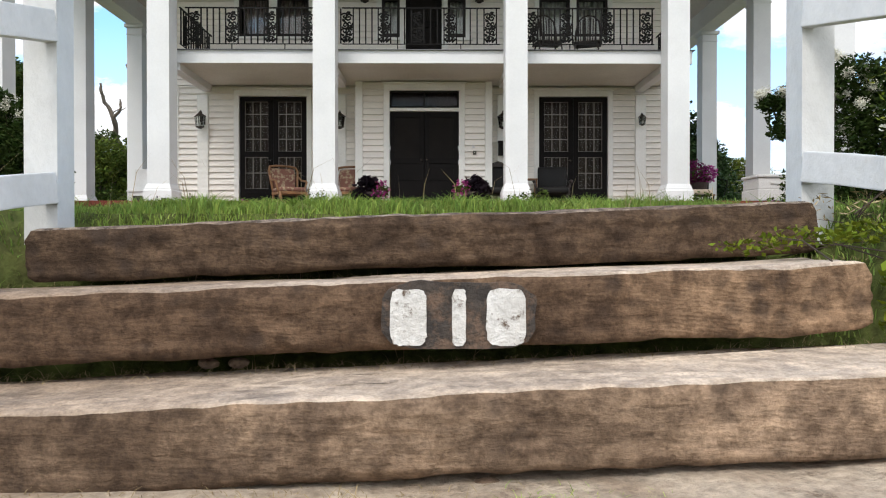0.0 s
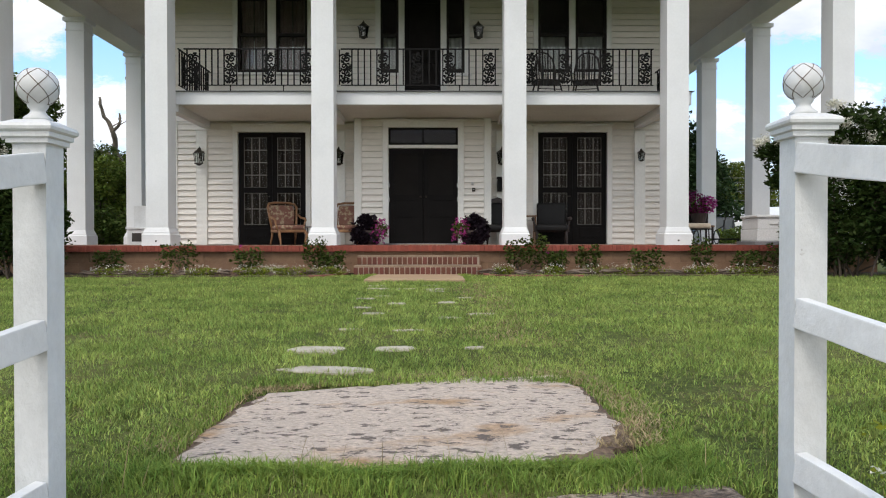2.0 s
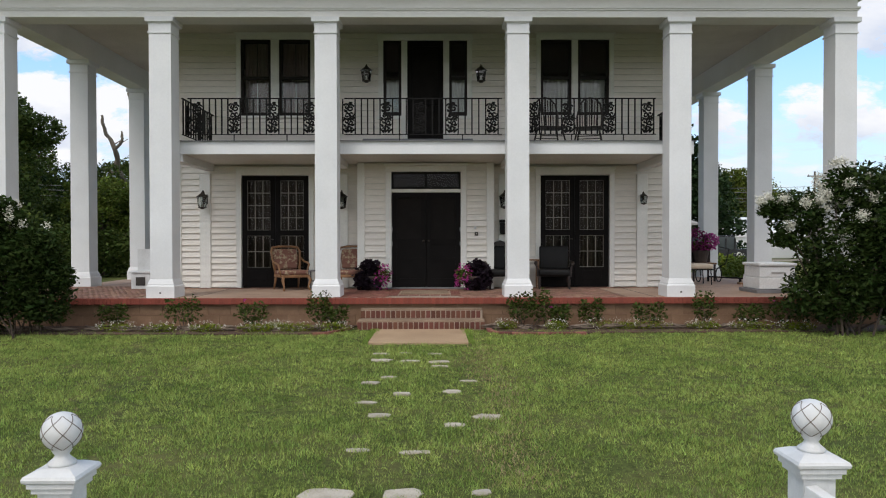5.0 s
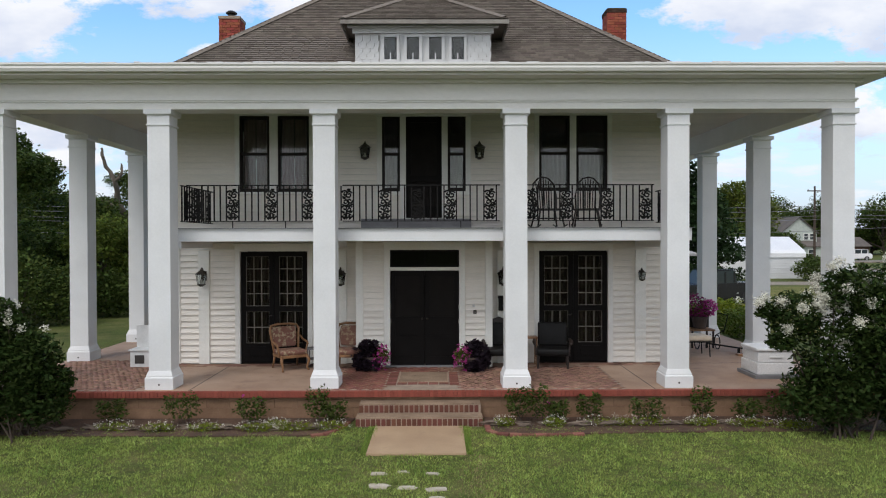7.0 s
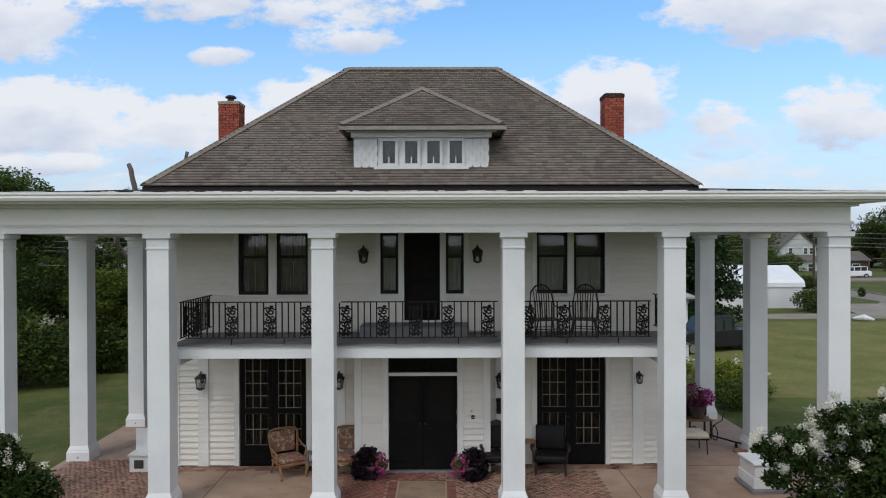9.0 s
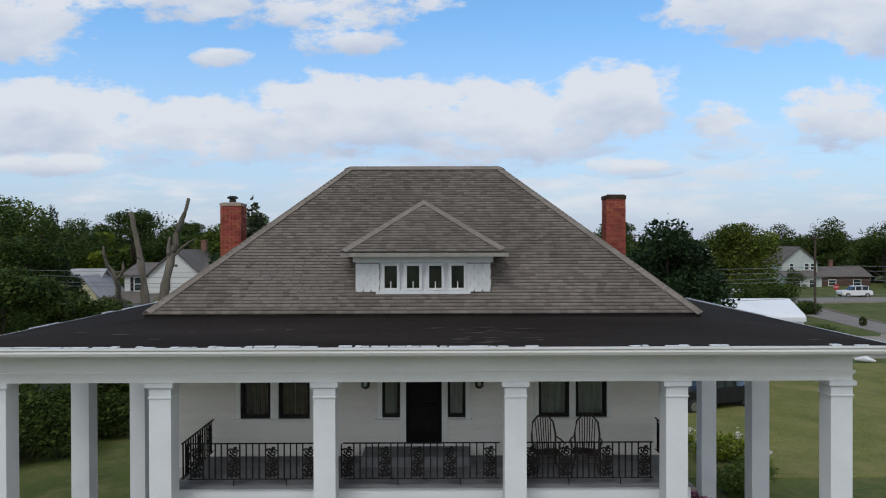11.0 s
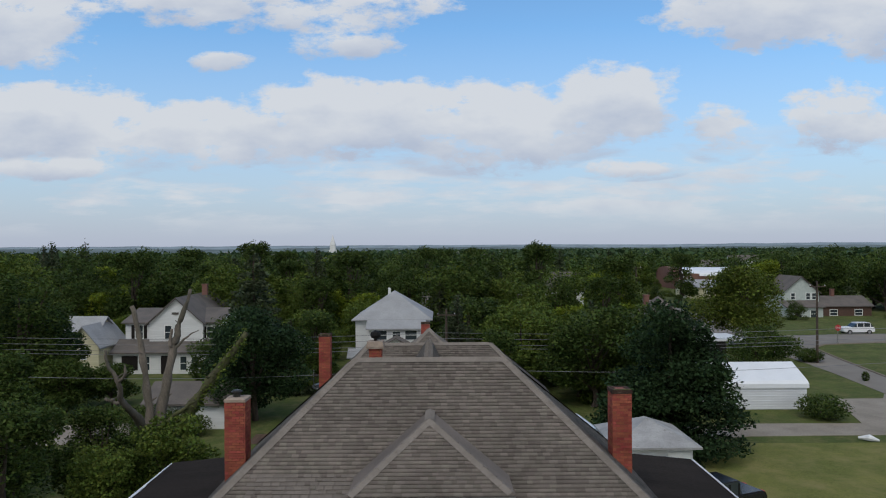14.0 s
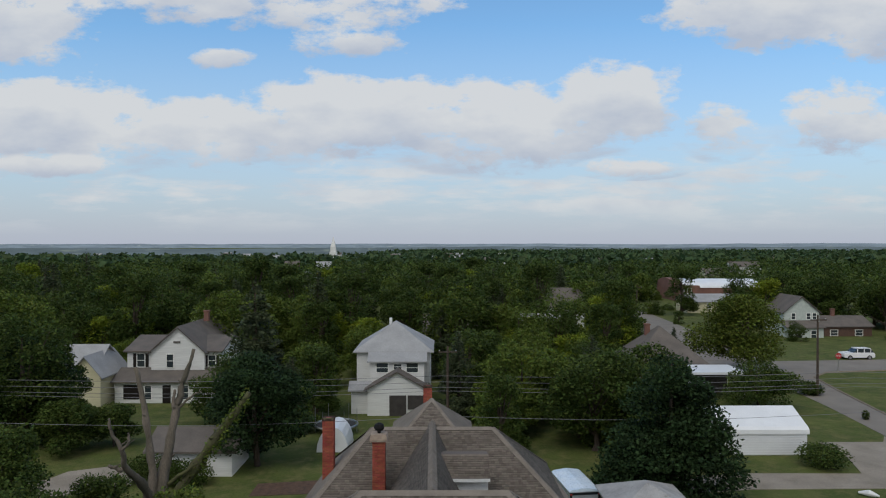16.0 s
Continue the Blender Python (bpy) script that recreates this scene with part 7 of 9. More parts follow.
# ---- trees ----
def crown_blobs(rng, r, h, low, n=21):
    out = []
    for k in range(n):
        a = rng.uniform(0, 2 * math.pi)
        t = rng.uniform(0, 1)
        z = low + (h - low) * (0.15 + 0.75 * t)
        rr = r * (0.72 * math.sqrt(max(1 - (1.5 * t - 0.55) ** 2, 0.05))) * rng.uniform(0.5, 1.1)
        s = r * rng.uniform(0.24, 0.46) * (1 - 0.25 * t)
        out.append((rr * math.cos(a), rr * math.sin(a), z, s, s, s * 0.72))
    out.append((0, 0, low + (h - low) * 0.55, r * 0.6, r * 0.6, (h - low) * 0.42))
    return out


def tree(name, label, at, h, r, leaf, seed, count, size, low=None, trunk=None, group="trees", conifer=False, thrifty=False, taper=0.8):
    """A broadleaf (or conifer) with tapered trunk, limbs and a crown of many small leaf clumps."""
    rng = np.random.default_rng(seed)
    ob = thing(name, label, "tree", at, group=group)
    low = h * 0.22 if low is None else low
    tr = trunk or h * 0.028
    if conifer:
        blobs = []
        for k in range(15):
            t = k / 14
            z = low + (h - low) * t
            rr = r * (1 - t) ** taper
            for j in range(4):
                a = rng.uniform(0, 6.28)
                blobs.append((rr * 0.55 * math.cos(a), rr * 0.55 * math.sin(a), z, rr * 0.55 + 0.12, rr * 0.55 + 0.12, h * (0.035 if taper > 0.6 else 0.075)))
    else:
        blobs = crown_blobs(rng, r, h, low)
    bm = bmesh.new()
    tube(bm, [(0, 0, -0.3), (0.05 * r, 0, low * 0.6), (0, 0.03 * r, low + (h - low) * 0.35), (0, 0, h * (0.95 if conifer else 0.75))], [tr * 1.35, tr, tr * 0.7, tr * 0.15], 7)
    part("trunk", bm, BARK, ob, fix=False)
    bm = bmesh.new()
    for b in blobs[:10]:
        z0 = low * 0.8 + (b[2] - low) * 0.4
        tube(bm, [(0, 0, z0), (b[0] * 0.5, b[1] * 0.5, (z0 + b[2]) / 2 + 0.1), (b[0], b[1], b[2])], [tr * 0.5, tr * 0.33, tr * 0.1], 5)
    part("branchwork", bm, BARK, ob, fix=False)["kind"] = "stuff"
    v, f = leaves_at(rng, in_blobs(rng, blobs, count, 0.5), size, 1.5)
    if thrifty:
        v, f = v.reshape(-1, 4, 3)[:, :3].reshape(-1, 3), np.arange(3 * len(f)).reshape(-1, 3)
    part("crown", soup("crown", v, f, leaf), leaf, ob)["kind"] = "stuff"
    return ob


def z_at(x, y):
    return ground_z(x, y)


BIG = [  # x, y, height, radius, leaf, leaves, leaf size, low
    (12.5, 58.0, 8.6, 5.0, LEAF_DARK, 9000, 0.26, 0.8), (7.5, 66.0, 8.4, 5.0, LEAF, 8000, 0.28, 0.8), (18.5, 64.0, 8.0, 4.5, LEAF_DARK, 7000, 0.28, 0.8),
    (32.8, 73.5, 5.2, 4.2, LEAF_DARK, 6000, 0.24, 0.3), (39.6, 91.0, 10.6, 7.3, LEAF_OLIVE, 11000, 0.34, 1.8), (-14.3, 54.0, 8.8, 4.9, LEAF_DENSE, 14000, 0.24, 0.1), (-35.5, 60.0, 12.0, 5.0, LEAF_DARK, 9000, 0.28, 0.8),
    (-32.5, 61.0, 4.3, 3.0, LEAF_DARK, 6000, 0.22, 0.2), (-27.6, 59.5, 3.8, 2.3, LEAF_DARK, 4000, 0.2, 0.2), (-37.5, 55.5, 8.0, 3.6, LEAF_DARK, 7000, 0.24, 0.3), (-40.0, 66.0, 13.0, 6.0, LEAF, 8000, 0.30, 1.0), (-14.9, 31.5, 4.6, 2.4, LEAF, 8000, 0.15, 0.1), (-17.6, 28.5, 7.4, 3.0, LEAF_DARK, 11000, 0.16, 0.1), (-16.9, 35.5, 5.6, 2.6, LEAF_DARK, 7000, 0.16, 0.2), (-12.8, 33.5, 5.6, 2.4, LEAF, 7000, 0.17, 0.3),
    (-20.5, 33.0, 8.6, 3.2, LEAF_DARK, 8000, 0.18, 0.4), (-24.5, 38.0, 7.0, 3.4, LEAF, 7000, 0.2, 0.4), 
    (-36.6, 63.0, 9.0, 4.6, LEAF_DENSE, 9000, 0.26, 0.6), (-30.4, 57.5, 4.4, 2.8, LEAF_DARK, 6000, 0.22, 0.3),
    (3.0, 76.0, 9.5, 4.6, LEAF_DARK, 6500, 0.30, 1.2), (-28.0, 95.0, 12.0, 6.5, LEAF, 6500, 0.38, 1.5), (-13.5, 74.0, 8.0, 3.6, LEAF, 6000, 0.26, 0.6), (-38.0, 70.0, 8.6, 3.2, LEAF_DARK, 7000, 0.26, 0.4)]
for i, (x, y, h, r, leaf, n, s, low) in enumerate(BIG):
    tree("tree", "full green broadleaf tree", (x, y, z_at(x, y)), h, r, leaf, 300 + i, int(n * 1.7), s * 0.68, low, group="garden trees")
tree("tree", "dense deep green tree with layered drooping boughs", (15.0, 46.2, z_at(15.0, 46.2)), 9.6, 5.1, LEAF_DENSE, 300, 36000, 0.18, 0.3, group="garden trees", conifer=True, taper=0.52)
tree("conifer", "grey-green tapering conifer between the houses", (-20.2, 77.0, -1.2), 14.3, 5.0, LEAF_NEEDLE, 401, 9000, 0.32, 0.8, conifer=True)

for x, y, h in ((-15.4, 26.4, 2.8), (-17.4, 24.6, 2.8), (-19.6, 25.0, 2.6), (-14.6, 29.2, 2.5), (-13.9, 33.0, 2.4), (-20.4, 49.8, 2.3), (-18.3, 49.6, 1.9)):
    plant("hedge_shrub", "dense green shrub at the edge of the side lawn", "shrub", (x, y, 0.03), 8, LEAF_DARK, 0.10, [(0, 0, h * 0.5, 1.7, 1.1, h * 0.5), (1.1, 0.3, h * 0.4, 1.2, 1, h * 0.4), (-1.1, 0.2, h * 0.45, 1.2, 1, h * 0.45)], 4200, int(h * 100 + x), stem_r=0.02, group="side shrubs")

# the old broken tree
dead = thing("dead_tree", "broken bare tree with several upright trunks and a mossy leaning limb", "tree", (-16.3, 40.0, 0))
for pts, rr, m in ((((0, 0, -0.3), (0, 0, 2.2), (-0.2, -1.2, 3.9), (-0.5, -2.6, 5.2), (-0.35, -3.2, 6.3), (-0.75, -3.4, 7.1), (-0.95, -3.5, 8.0)), (0.62, 0.42, 0.30, 0.22, 0.15, 0.12, 0.09), DEADBARK), (((-0.35, -3.2, 6.3), (0.0, -3.3, 6.6), (0.05, -3.3, 7.2)), (0.12, 0.10, 0.07), DEADBARK), (((0, 0, 1), (-0.1, 0.1, 4.2), (-0.55, 0.3, 7.0), (-0.75, 0.3, 8.2), (-1.15, 0.4, 9.9)), (0.4, 0.3, 0.24, 0.2, 0.16), DEADBARK),
                   (((0.1, 0, 1), (0.35, 0.6, 4.2), (0.75, 1.3, 7.2), (1.0, 1.6, 8.6), (1.65, 1.9, 10.8)), (0.5, 0.38, 0.3, 0.24, 0.12), DEADBARK), (((0.7, 1.2, 6.6), (0.62, 1.2, 7.6), (0.68, 1.2, 8.5)), (0.18, 0.13, 0.1), DEADBARK),
                   (((0.8, 1.3, 7.3), (1.5, 1.3, 8.0), (2.2, 1.3, 8.4)), (0.12, 0.08, 0.03), DEADBARK), (((0.2, 0, 0.8), (1.4, 0.6, 3.2), (3.0, 1.2, 5.6), (4.9, 1.8, 8.2)), (0.5, 0.42, 0.36, 0.2), MOSS),
                   (((0.4, 0.5, 3.2), (1.6, 0.3, 4.0), (2.2, 0.3, 4.4), (2.6, 0.2, 4.7)), (0.2, 0.16, 0.1, 0.03), MOSS), (((-0.55, -2.7, 5.1), (-1.0, -2.8, 5.2), (-1.2, -2.9, 5.35)), (0.16, 0.13, 0.10), DEADBARK)):
    run = np.linspace(0, len(pts) - 1, 6 * len(pts))
    fine = [np.array([np.interp(q, range(len(pts)), [p[i] for p in pts]) for i in range(3)]) for q in run]
    wob = [0.10 * np.array([noise.noise((q * 2.1, i * 7.0, pts[-1][2])) for i in range(3)]) for q in run]
    girth = [0.76 * float(np.interp(q, range(len(rr)), rr)) * (1 + 0.35 * noise.noise((q * 3.3, pts[-1][0], 1.0))) for q in run]
    limb = part("limb", tube(bmesh.new(), [tuple(p + w_) for p, w_ in zip(fine, wob)], girth, 9), m, dead, smooth=True)
    for q in range(8, len(fine) - 3, 7):
        a = q * 2.4
        tip = fine[q] + np.array([math.cos(a) * 0.5, math.sin(a) * 0.5, 0.35]) * (0.5 + 0.5 * girth[q] / 0.3)
        part("broken_twig", tube(bmesh.new(), [tuple(fine[q]), tuple((fine[q] + tip) / 2 + 0.04), tuple(tip)], [girth[q] * 0.35, girth[q] * 0.25, 0.02], 6), m, limb)
rngm = np.random.default_rng(88)
along = rngm.random(1500)[:, None]
v, f = leaves_at(rngm, np.array([[0.4, 0.2, 1.2]]) * (1 - along) + np.array([[4.7, 1.7, 7.9]]) * along + rngm.normal(size=(1500, 3)) * 0.22, 0.13, 1.4)
part("vine", soup("vine", v, f, LEAF), LEAF, dead, "green vine on the leaning limb")["kind"] = "stuff"
plant("undergrowth", "thick green undergrowth at the foot of the dead tree", "shrub", (-16.0, 38.6, 0), 10, LEAF, 0.13, [(0, 0, 1.4, 2.4, 1.6, 1.5), (2.0, 0, 1.2, 1.6, 1.2, 1.3), (-2.2, 0, 1.1, 1.6, 1.2, 1.2)], 9000, 505, stem_r=0.03)
# ---- the neighbourhood ----
def gable_roof(bm, x0, x1, y0, y1, z, rise, axis, over=0.35):
    """A pitched roof slab; axis: the ridge's direction."""
    if axis == "y":
        m = (x0 + x1) / 2
        s = rise / (m - x0)
        out = [(x0 - over, z - over * s), (m, z + rise), (x1 + over, z - over * s), (x1 + over, z - over * s + 0.15), (m, z + rise + 0.17), (x0 - over, z - over * s + 0.15)]
        prism(bm, out, y0 - over, y1 + over, "y")
    else:
        m = (y0 + y1) / 2
        s = rise / (m - y0)
        out = [(y0 - over, z - over * s), (m, z + rise), (y1 + over, z - over * s), (y1 + over, z - over * s + 0.15), (m, z + rise + 0.17), (y0 - over, z - over * s + 0.15)]
        prism(bm, out, x0 - over, x1 + over, "x")
    return bm


def hip_roof(bm, x0, x1, y0, y1, z, rise, over=0.4):
    x0, x1, y0, y1 = x0 - over, x1 + over, y0 - over, y1 + over
    h = min(x1 - x0, y1 - y0) / 2 * 0.98
    a, b = ((x0 + h, (y0 + y1) / 2, z + rise), (x1 - h, (y0 + y1) / 2, z + rise)) if x1 - x0 >= y1 - y0 else (((x0 + x1) / 2, y0 + h, z + rise), ((x0 + x1) / 2, y1 - h, z + rise))
    c = [(x0, y0, z), (x1, y0, z), (x1, y1, z), (x0, y1, z)]
    if x1 - x0 >= y1 - y0:
        poly(bm, [c[0], c[1], b, a], [c[1], c[2], b], [c[2], c[3], a, b], [c[3], c[0], a])
    else:
        poly(bm, [c[0], c[1], a], [c[1], c[2], b, a], [c[2], c[3], b], [c[3], c[0], a, b])
    poly(bm, [(p[0], p[1], z - 0.12) for p in c])
    for i in range(4):
        p, q = c[i], c[(i + 1) % 4]
        poly(bm, [p, q, (q[0], q[1], z - 0.12), (p[0], p[1], z - 0.12)])
    return bm


def gable_fill(bm, x0, x1, y0, y1, z, rise, axis):
    if axis == "y":
        prism(bm, [(x0, z), (x1, z), ((x0 + x1) / 2, z + rise)], y0, y1, "y")
    else:
        prism(bm, [(y0, z), (y1, z), ((y0 + y1) / 2, z + rise)], x0, x1, "x")


def far_window(parent, x, y, z, w, h, trim=TRIM):
    win = part("window", boxes((x - w / 2 - 0.09, x + w / 2 + 0.09, y - 0.06, y - 0.002, z - 0.09, z), (x - w / 2 - 0.09, x + w / 2 + 0.09, y - 0.06, y - 0.002, z + h, z + h + 0.1),
                                 (x - w / 2 - 0.09, x - w / 2, y - 0.06, y - 0.002, z, z + h), (x + w / 2, x + w / 2 + 0.09, y - 0.06, y - 0.002, z, z + h),
                                 (x - w / 2, x + w / 2, y - 0.05, y - 0.004, z + h / 2 - 0.03, z + h / 2 + 0.03)), trim, parent)
    part("pane", boxes((x - w / 2, x + w / 2, y - 0.03, y - 0.003, z, z + h)), CARGLASS, win)


def cottage(name, label, blocks, windows, wall, roof_mat, at, chimneys=(), turn=0.0):
    """A house from blocks (x0, x1, y0, y1, z0, z1, rise, kind) with windows (x, y, z, w, h) on its front."""
    ob = thing(name, label, "house", at, turn)
    for x0, x1, y0, y1, z0, z1, rise, kind in blocks:
        bm = boxes((x0, x1, y0, y1, z0, z1))
        if kind in ("x", "y"):
            gable_fill(bm, x0, x1, y0, y1, z1, rise, kind)
        part("wall", bm, wall, ob)
        bm = bmesh.new()
        if kind == "hip":
            hip_roof(bm, x0, x1, y0, y1, z1 + 0.01, rise)
        elif kind == "lean":
            prism(bm, [(y0 - 0.4, z1), (y1, z1 + rise), (y1, z1 + rise + 0.12), (y0 - 0.4, z1 + 0.12)], x0 - 0.3, x1 + 0.3, "x")
        else:
            gable_roof(bm, x0, x1, y0, y1, z1 + 0.01, rise, kind)
        part("roof", bm, roof_mat, ob)
    for w in windows:
        far_window(ob, *w)
    for x, y, z, h in chimneys:
        part("chimney", boxes((x - 0.3, x + 0.3, y - 0.3, y + 0.3, z, z + h), (x - 0.36, x + 0.36, y - 0.36, y + 0.36, z + h + 0.001, z + h + 0.15)), BRICK_FAR, ob)
    return ob


# white gabled house behind the dead tree
h1 = cottage("neighbour_house", "white two-storey gabled house with a brown porch roof", [(-6.0, 4.9, 0, 9, 0, 5.7, 1.2, "x"), (-3.0, 3.2, -0.55, 12, 0, 5.75, 2.75, "y"), (-6.4, 5.2, -2.4, -0.05, 0, 2.5, 1.2, "lean")],
             [(-4.4, 0, 3.9, 0.85, 1.5), (-0.8, -0.55, 3.9, 0.75, 1.5), (3.9, 0, 4.0, 0.8, 1.2), (-2.6, -2.4, 0.6, 0.7, 1.5), (1.6, -2.4, 0.6, 0.7, 1.5), (2.9, -2.4, 0.6, 0.7, 1.5)], SIDING_FAR, ROOF_BROWN, (-30.7, 83.0, -1.2), ((1.0, 7, 8.5, 1.2),))
part("shutter", boxes((-5.3, -4.93, -0.05, -0.004, 3.85, 5.45)), FRAME, h1), part("shutter", boxes((-3.87, -3.5, -0.05, -0.004, 3.85, 5.45)), FRAME, h1)
part("shutter", boxes((3.05, 3.4, -0.05, -0.004, 3.9, 5.25)), FRAME, h1), part("shutter", boxes((4.4, 4.75, -0.05, -0.004, 3.9, 5.25)), FRAME, h1)
part("door", boxes((-0.95, -0.05, -2.46, -2.402, 0.1, 2.2)), FRAME, h1), part("gable_vent", boxes((-0.4, 0.4, -0.60, -0.554, 6.7, 6.95)), ROOF_BROWN, h1)
# dark panel in place of a shaded porch opening
part("porch_gap", boxes((-5.4, -3.6, -2.45, -2.402, 0.6, 2.2)), FRAME, h1)
# white house with the grey hip roof
h2 = cottage("neighbour_house", "white two-storey house with a pale grey hip roof", [(-4.0, 4.0, 0, 8.5, 0, 6.4, 2.9, "hip"), (-2.4, 3.4, -1.6, -0.02, 0, 5.5, 0.95, "lean"), (-4.3, -2.5, -2.6, -1.7, 0, 2.6, 0.8, "lean")],
             [(-1.1, -1.6, 4.42, 1.2, 0.95), (0.55, -1.6, 4.72, 0.8, 0.55), (2.1, -1.6, 4.42, 1.2, 0.95)], SIDING_FAR, ROOF_GREY, (-5.2, 77.3, -1.1))
cottage("back_wing", "low white gabled wing with a brown roof and open porch", [(-3.1, 3.1, 0, 1.9, 0, 2.95, 1.75, "y")], [], SIDING_FAR, ROOF_BROWN, (-4.6, 73.7, -1.05))
# dark boxes on the wall, painted as the shade of an open porch
single("porch_recess", boxes((-5.4, -3.65, 73.6, 73.69, -0.9, 1.25), (-3.5, -1.7, 73.6, 73.69, -0.2, 1.25)), DARK, "dark panels standing for the shaded open back porch", "porch")
cottage("yellow_house", "pale yellow gabled house with a grey roof", [(-4.5, 3.0, 0, 7, 0, 3.6, 2.6, "x"), (1.2, 4.6, -1.5, 5, 0, 3.6, 2.0, "y")], [(2.9, -1.5, 2.1, 0.6, 1.2), (-1.5, 0, 1.9, 0.8, 1.2)], SIDING_CREAM, ROOF_GREY, (-42.3, 80.0, -1.1))
cottage("hip_house", "house with a brown hip roof and a white flat carport", [(-5.2, 4.4, 0, 10, 0, 3.0, 4.6, "hip")], [], SIDING_FAR, ROOF_BROWN, (27.4, 82.6, -0.7), ((-1.6, 6, 5.2, 2.4),))
cp = thing("carport", "white flat metal carport", "carport", (30.2, 79.8, 0))
part("roof", boxes((-3.2, 3.2, -2.5, 2.6, 2.7, 2.95)), METALWHITE, cp)
for x in (-3, 3):
    for y in (-2.3, 2.3):
        part("post", boxes((x - 0.06, x + 0.06, y - 0.06, y + 0.06, -1.3, 2.69)), METALWHITE, cp)
# dark wall added for the shade under the carport roof
part("back_wall", boxes((-3, 3, 2.2, 2.29, -1.3, 2.69)), DARK, cp)
cottage("corner_house", "pale grey two-storey house with a dark gabled roof and porch", [(-3.4, 3.2, 0, 8, 0, 5.2, 2.8, "y"), (-4.2, 2.4, -3, -0.1, 0, 2.6, 1.0, "lean")], [(1.2, 0, 3.9, 0.7, 1.1), (2.3, 0, 3.9, 0.7, 1.1), (-1.6, 0, 3.9, 0.7, 1.1), (-2.0, -3, 0.8, 0.9, 1.3), (0.6, -3, 0.8, 0.9, 1.3)], SIDING_SAGE, ROOF_BROWN, (67.0, 131.0, -0.8))
cottage("brick_bungalow", "low brown brick bungalow with a brown roof", [(-4.6, 4.6, 0, 7, 0, 2.7, 1.5, "x")], [(-2.4, 0, 1.0, 1.3, 1.0), (2.2, 0, 1.0, 1.3, 1.0)], BRICK_DULL, ROOF_BROWN, (74.8, 130.0, -0.8), ((-0.8, 3.5, 3.6, 1.9),))
for i, (x, y, w, d, h, rise, kind, wm, rm) in enumerate([(26, 150, 9, 9, 4.6, 3.6, "x", SIDING_FAR, ROOF_BROWN), (2.5, 112, 10, 7, 4.2, 2.2, "x", BRICK_FAR, ROOF_BROWN), (1.5, 142, 7, 6, 4.0, 2.4, "y", SIDING_FAR, ROOF_BROWN), (-40, 128, 10, 9, 5.4, 3.2, "hip", SIDING_FAR, ROOF_BROWN),
                                                         (17, 118, 9, 7, 3.4, 2.4, "x", SIDING_FAR, ROOF_GREY), (72, 175, 22, 8, 3.6, 1.6, "x", SIDING_CREAM, ROOF_GREY), (-60, 190, 9, 8, 4.5, 3, "y", SIDING_FAR, ROOF_GREY), (-48, 250, 9, 8, 5, 3, "y", SIDING_FAR, ROOF_GREY), (120, 300, 14, 9, 5, 2.5, "x", SIDING_CREAM, ROOF_BROWN)]):
    cottage("small_house", "small far house among the trees", [(-w / 2, w / 2, 0, d, 0, h, rise, kind)], [(-w * 0.25, 0, h * 0.55, 0.9, 1.2), (w * 0.2, 0, h * 0.55, 0.9, 1.2)], wm, rm, (x, y, -0.8), ((w * 0.2, d * 0.5, h + rise * 0.5, 1.8),) if i in (1, 3) else ())
# brick hall with a barrel roof
hall = thing("brick_hall", "brown brick hall with a white barrel roof", "hall", (84.0, 222.0, -1.5))
arc = [(8.2 * math.cos(a), 5.4 + 2.4 * math.sin(a)) for a in np.linspace(0, math.pi, 15)]
part("roof", prism(bmesh.new(), arc, -11, 13, "x"), METALWHITE, hall)
part("wall", boxes((-11, 13, -8, 8, 0, 5.39)), BRICK_FAR, hall)
part("end_wall", prism(bmesh.new(), [(8.5, 0), *[(a * 1.05, b + 0.35) for a, b in arc], (-8.5, 0)], -13.4, -11.01, "x"), BRICK_FAR, hall)
part("entrance", boxes((-13.2, -6.5, -11.0, -8.6, 0, 6.2)), BRICK_FAR, hall)
for x in (-11.3, -10.2, -9.1):
    part("window_slit", boxes((x - 0.12, x + 0.12, -11.06, -11.002, 2.0, 5.5)), TRIM, hall)
# church with a white steeple far off
ch = thing("church", "far white church with a pointed steeple", "church", (-93.0, 620.0, -3.0))
part("tower", boxes((-3, 3, -3, 3, 0, 14), (-2.3, 2.3, -2.3, 2.3, 14.01, 18)), SIDING_FAR, ch)
part("steeple", stack(bmesh.new(), [(2.4, 18.01), (0.1, 27)]), SIDING_FAR, ch)
part("nave", boxes((-24, -3.1, -6, 6, 0, 7)), SIDING_FAR, ch)
# metal shed
shed = thing("metal_shed", "white corrugated metal shed on the grass", "shed", (25.0, 56.6, 0.0))
part("wall", boxes((-4.3, 4.3, 0, 5.4, -0.1, 2.15)), METALWHITE, shed)
part("roof", prism(bmesh.new(), [(-0.12, 1.75), (-0.10, 2.1), (0.15, 2.32), (2.7, 3.42), (5.25, 2.32), (5.5, 2.1), (5.52, 1.75), (5.45, 1.75), (5.4, 2.05), (2.7, 3.3), (0.0, 2.05), (-0.05, 1.75)], -4.45, 4.45, "x"), METALWHITE, shed)
part("gable", prism(bmesh.new(), [(0.05, 2.151), (5.35, 2.151), (2.7, 3.25)], -4.28, 4.28, "x"), METALWHITE, shed)
bm = bmesh.new()
for k in range(10):
    box(bm, -4.3, 4.3, -0.03, -0.001, 0.1 + k * 0.2, 0.16 + k * 0.2)
part("ribs", bm, METALWHITE, shed)["kind"] = "stuff"
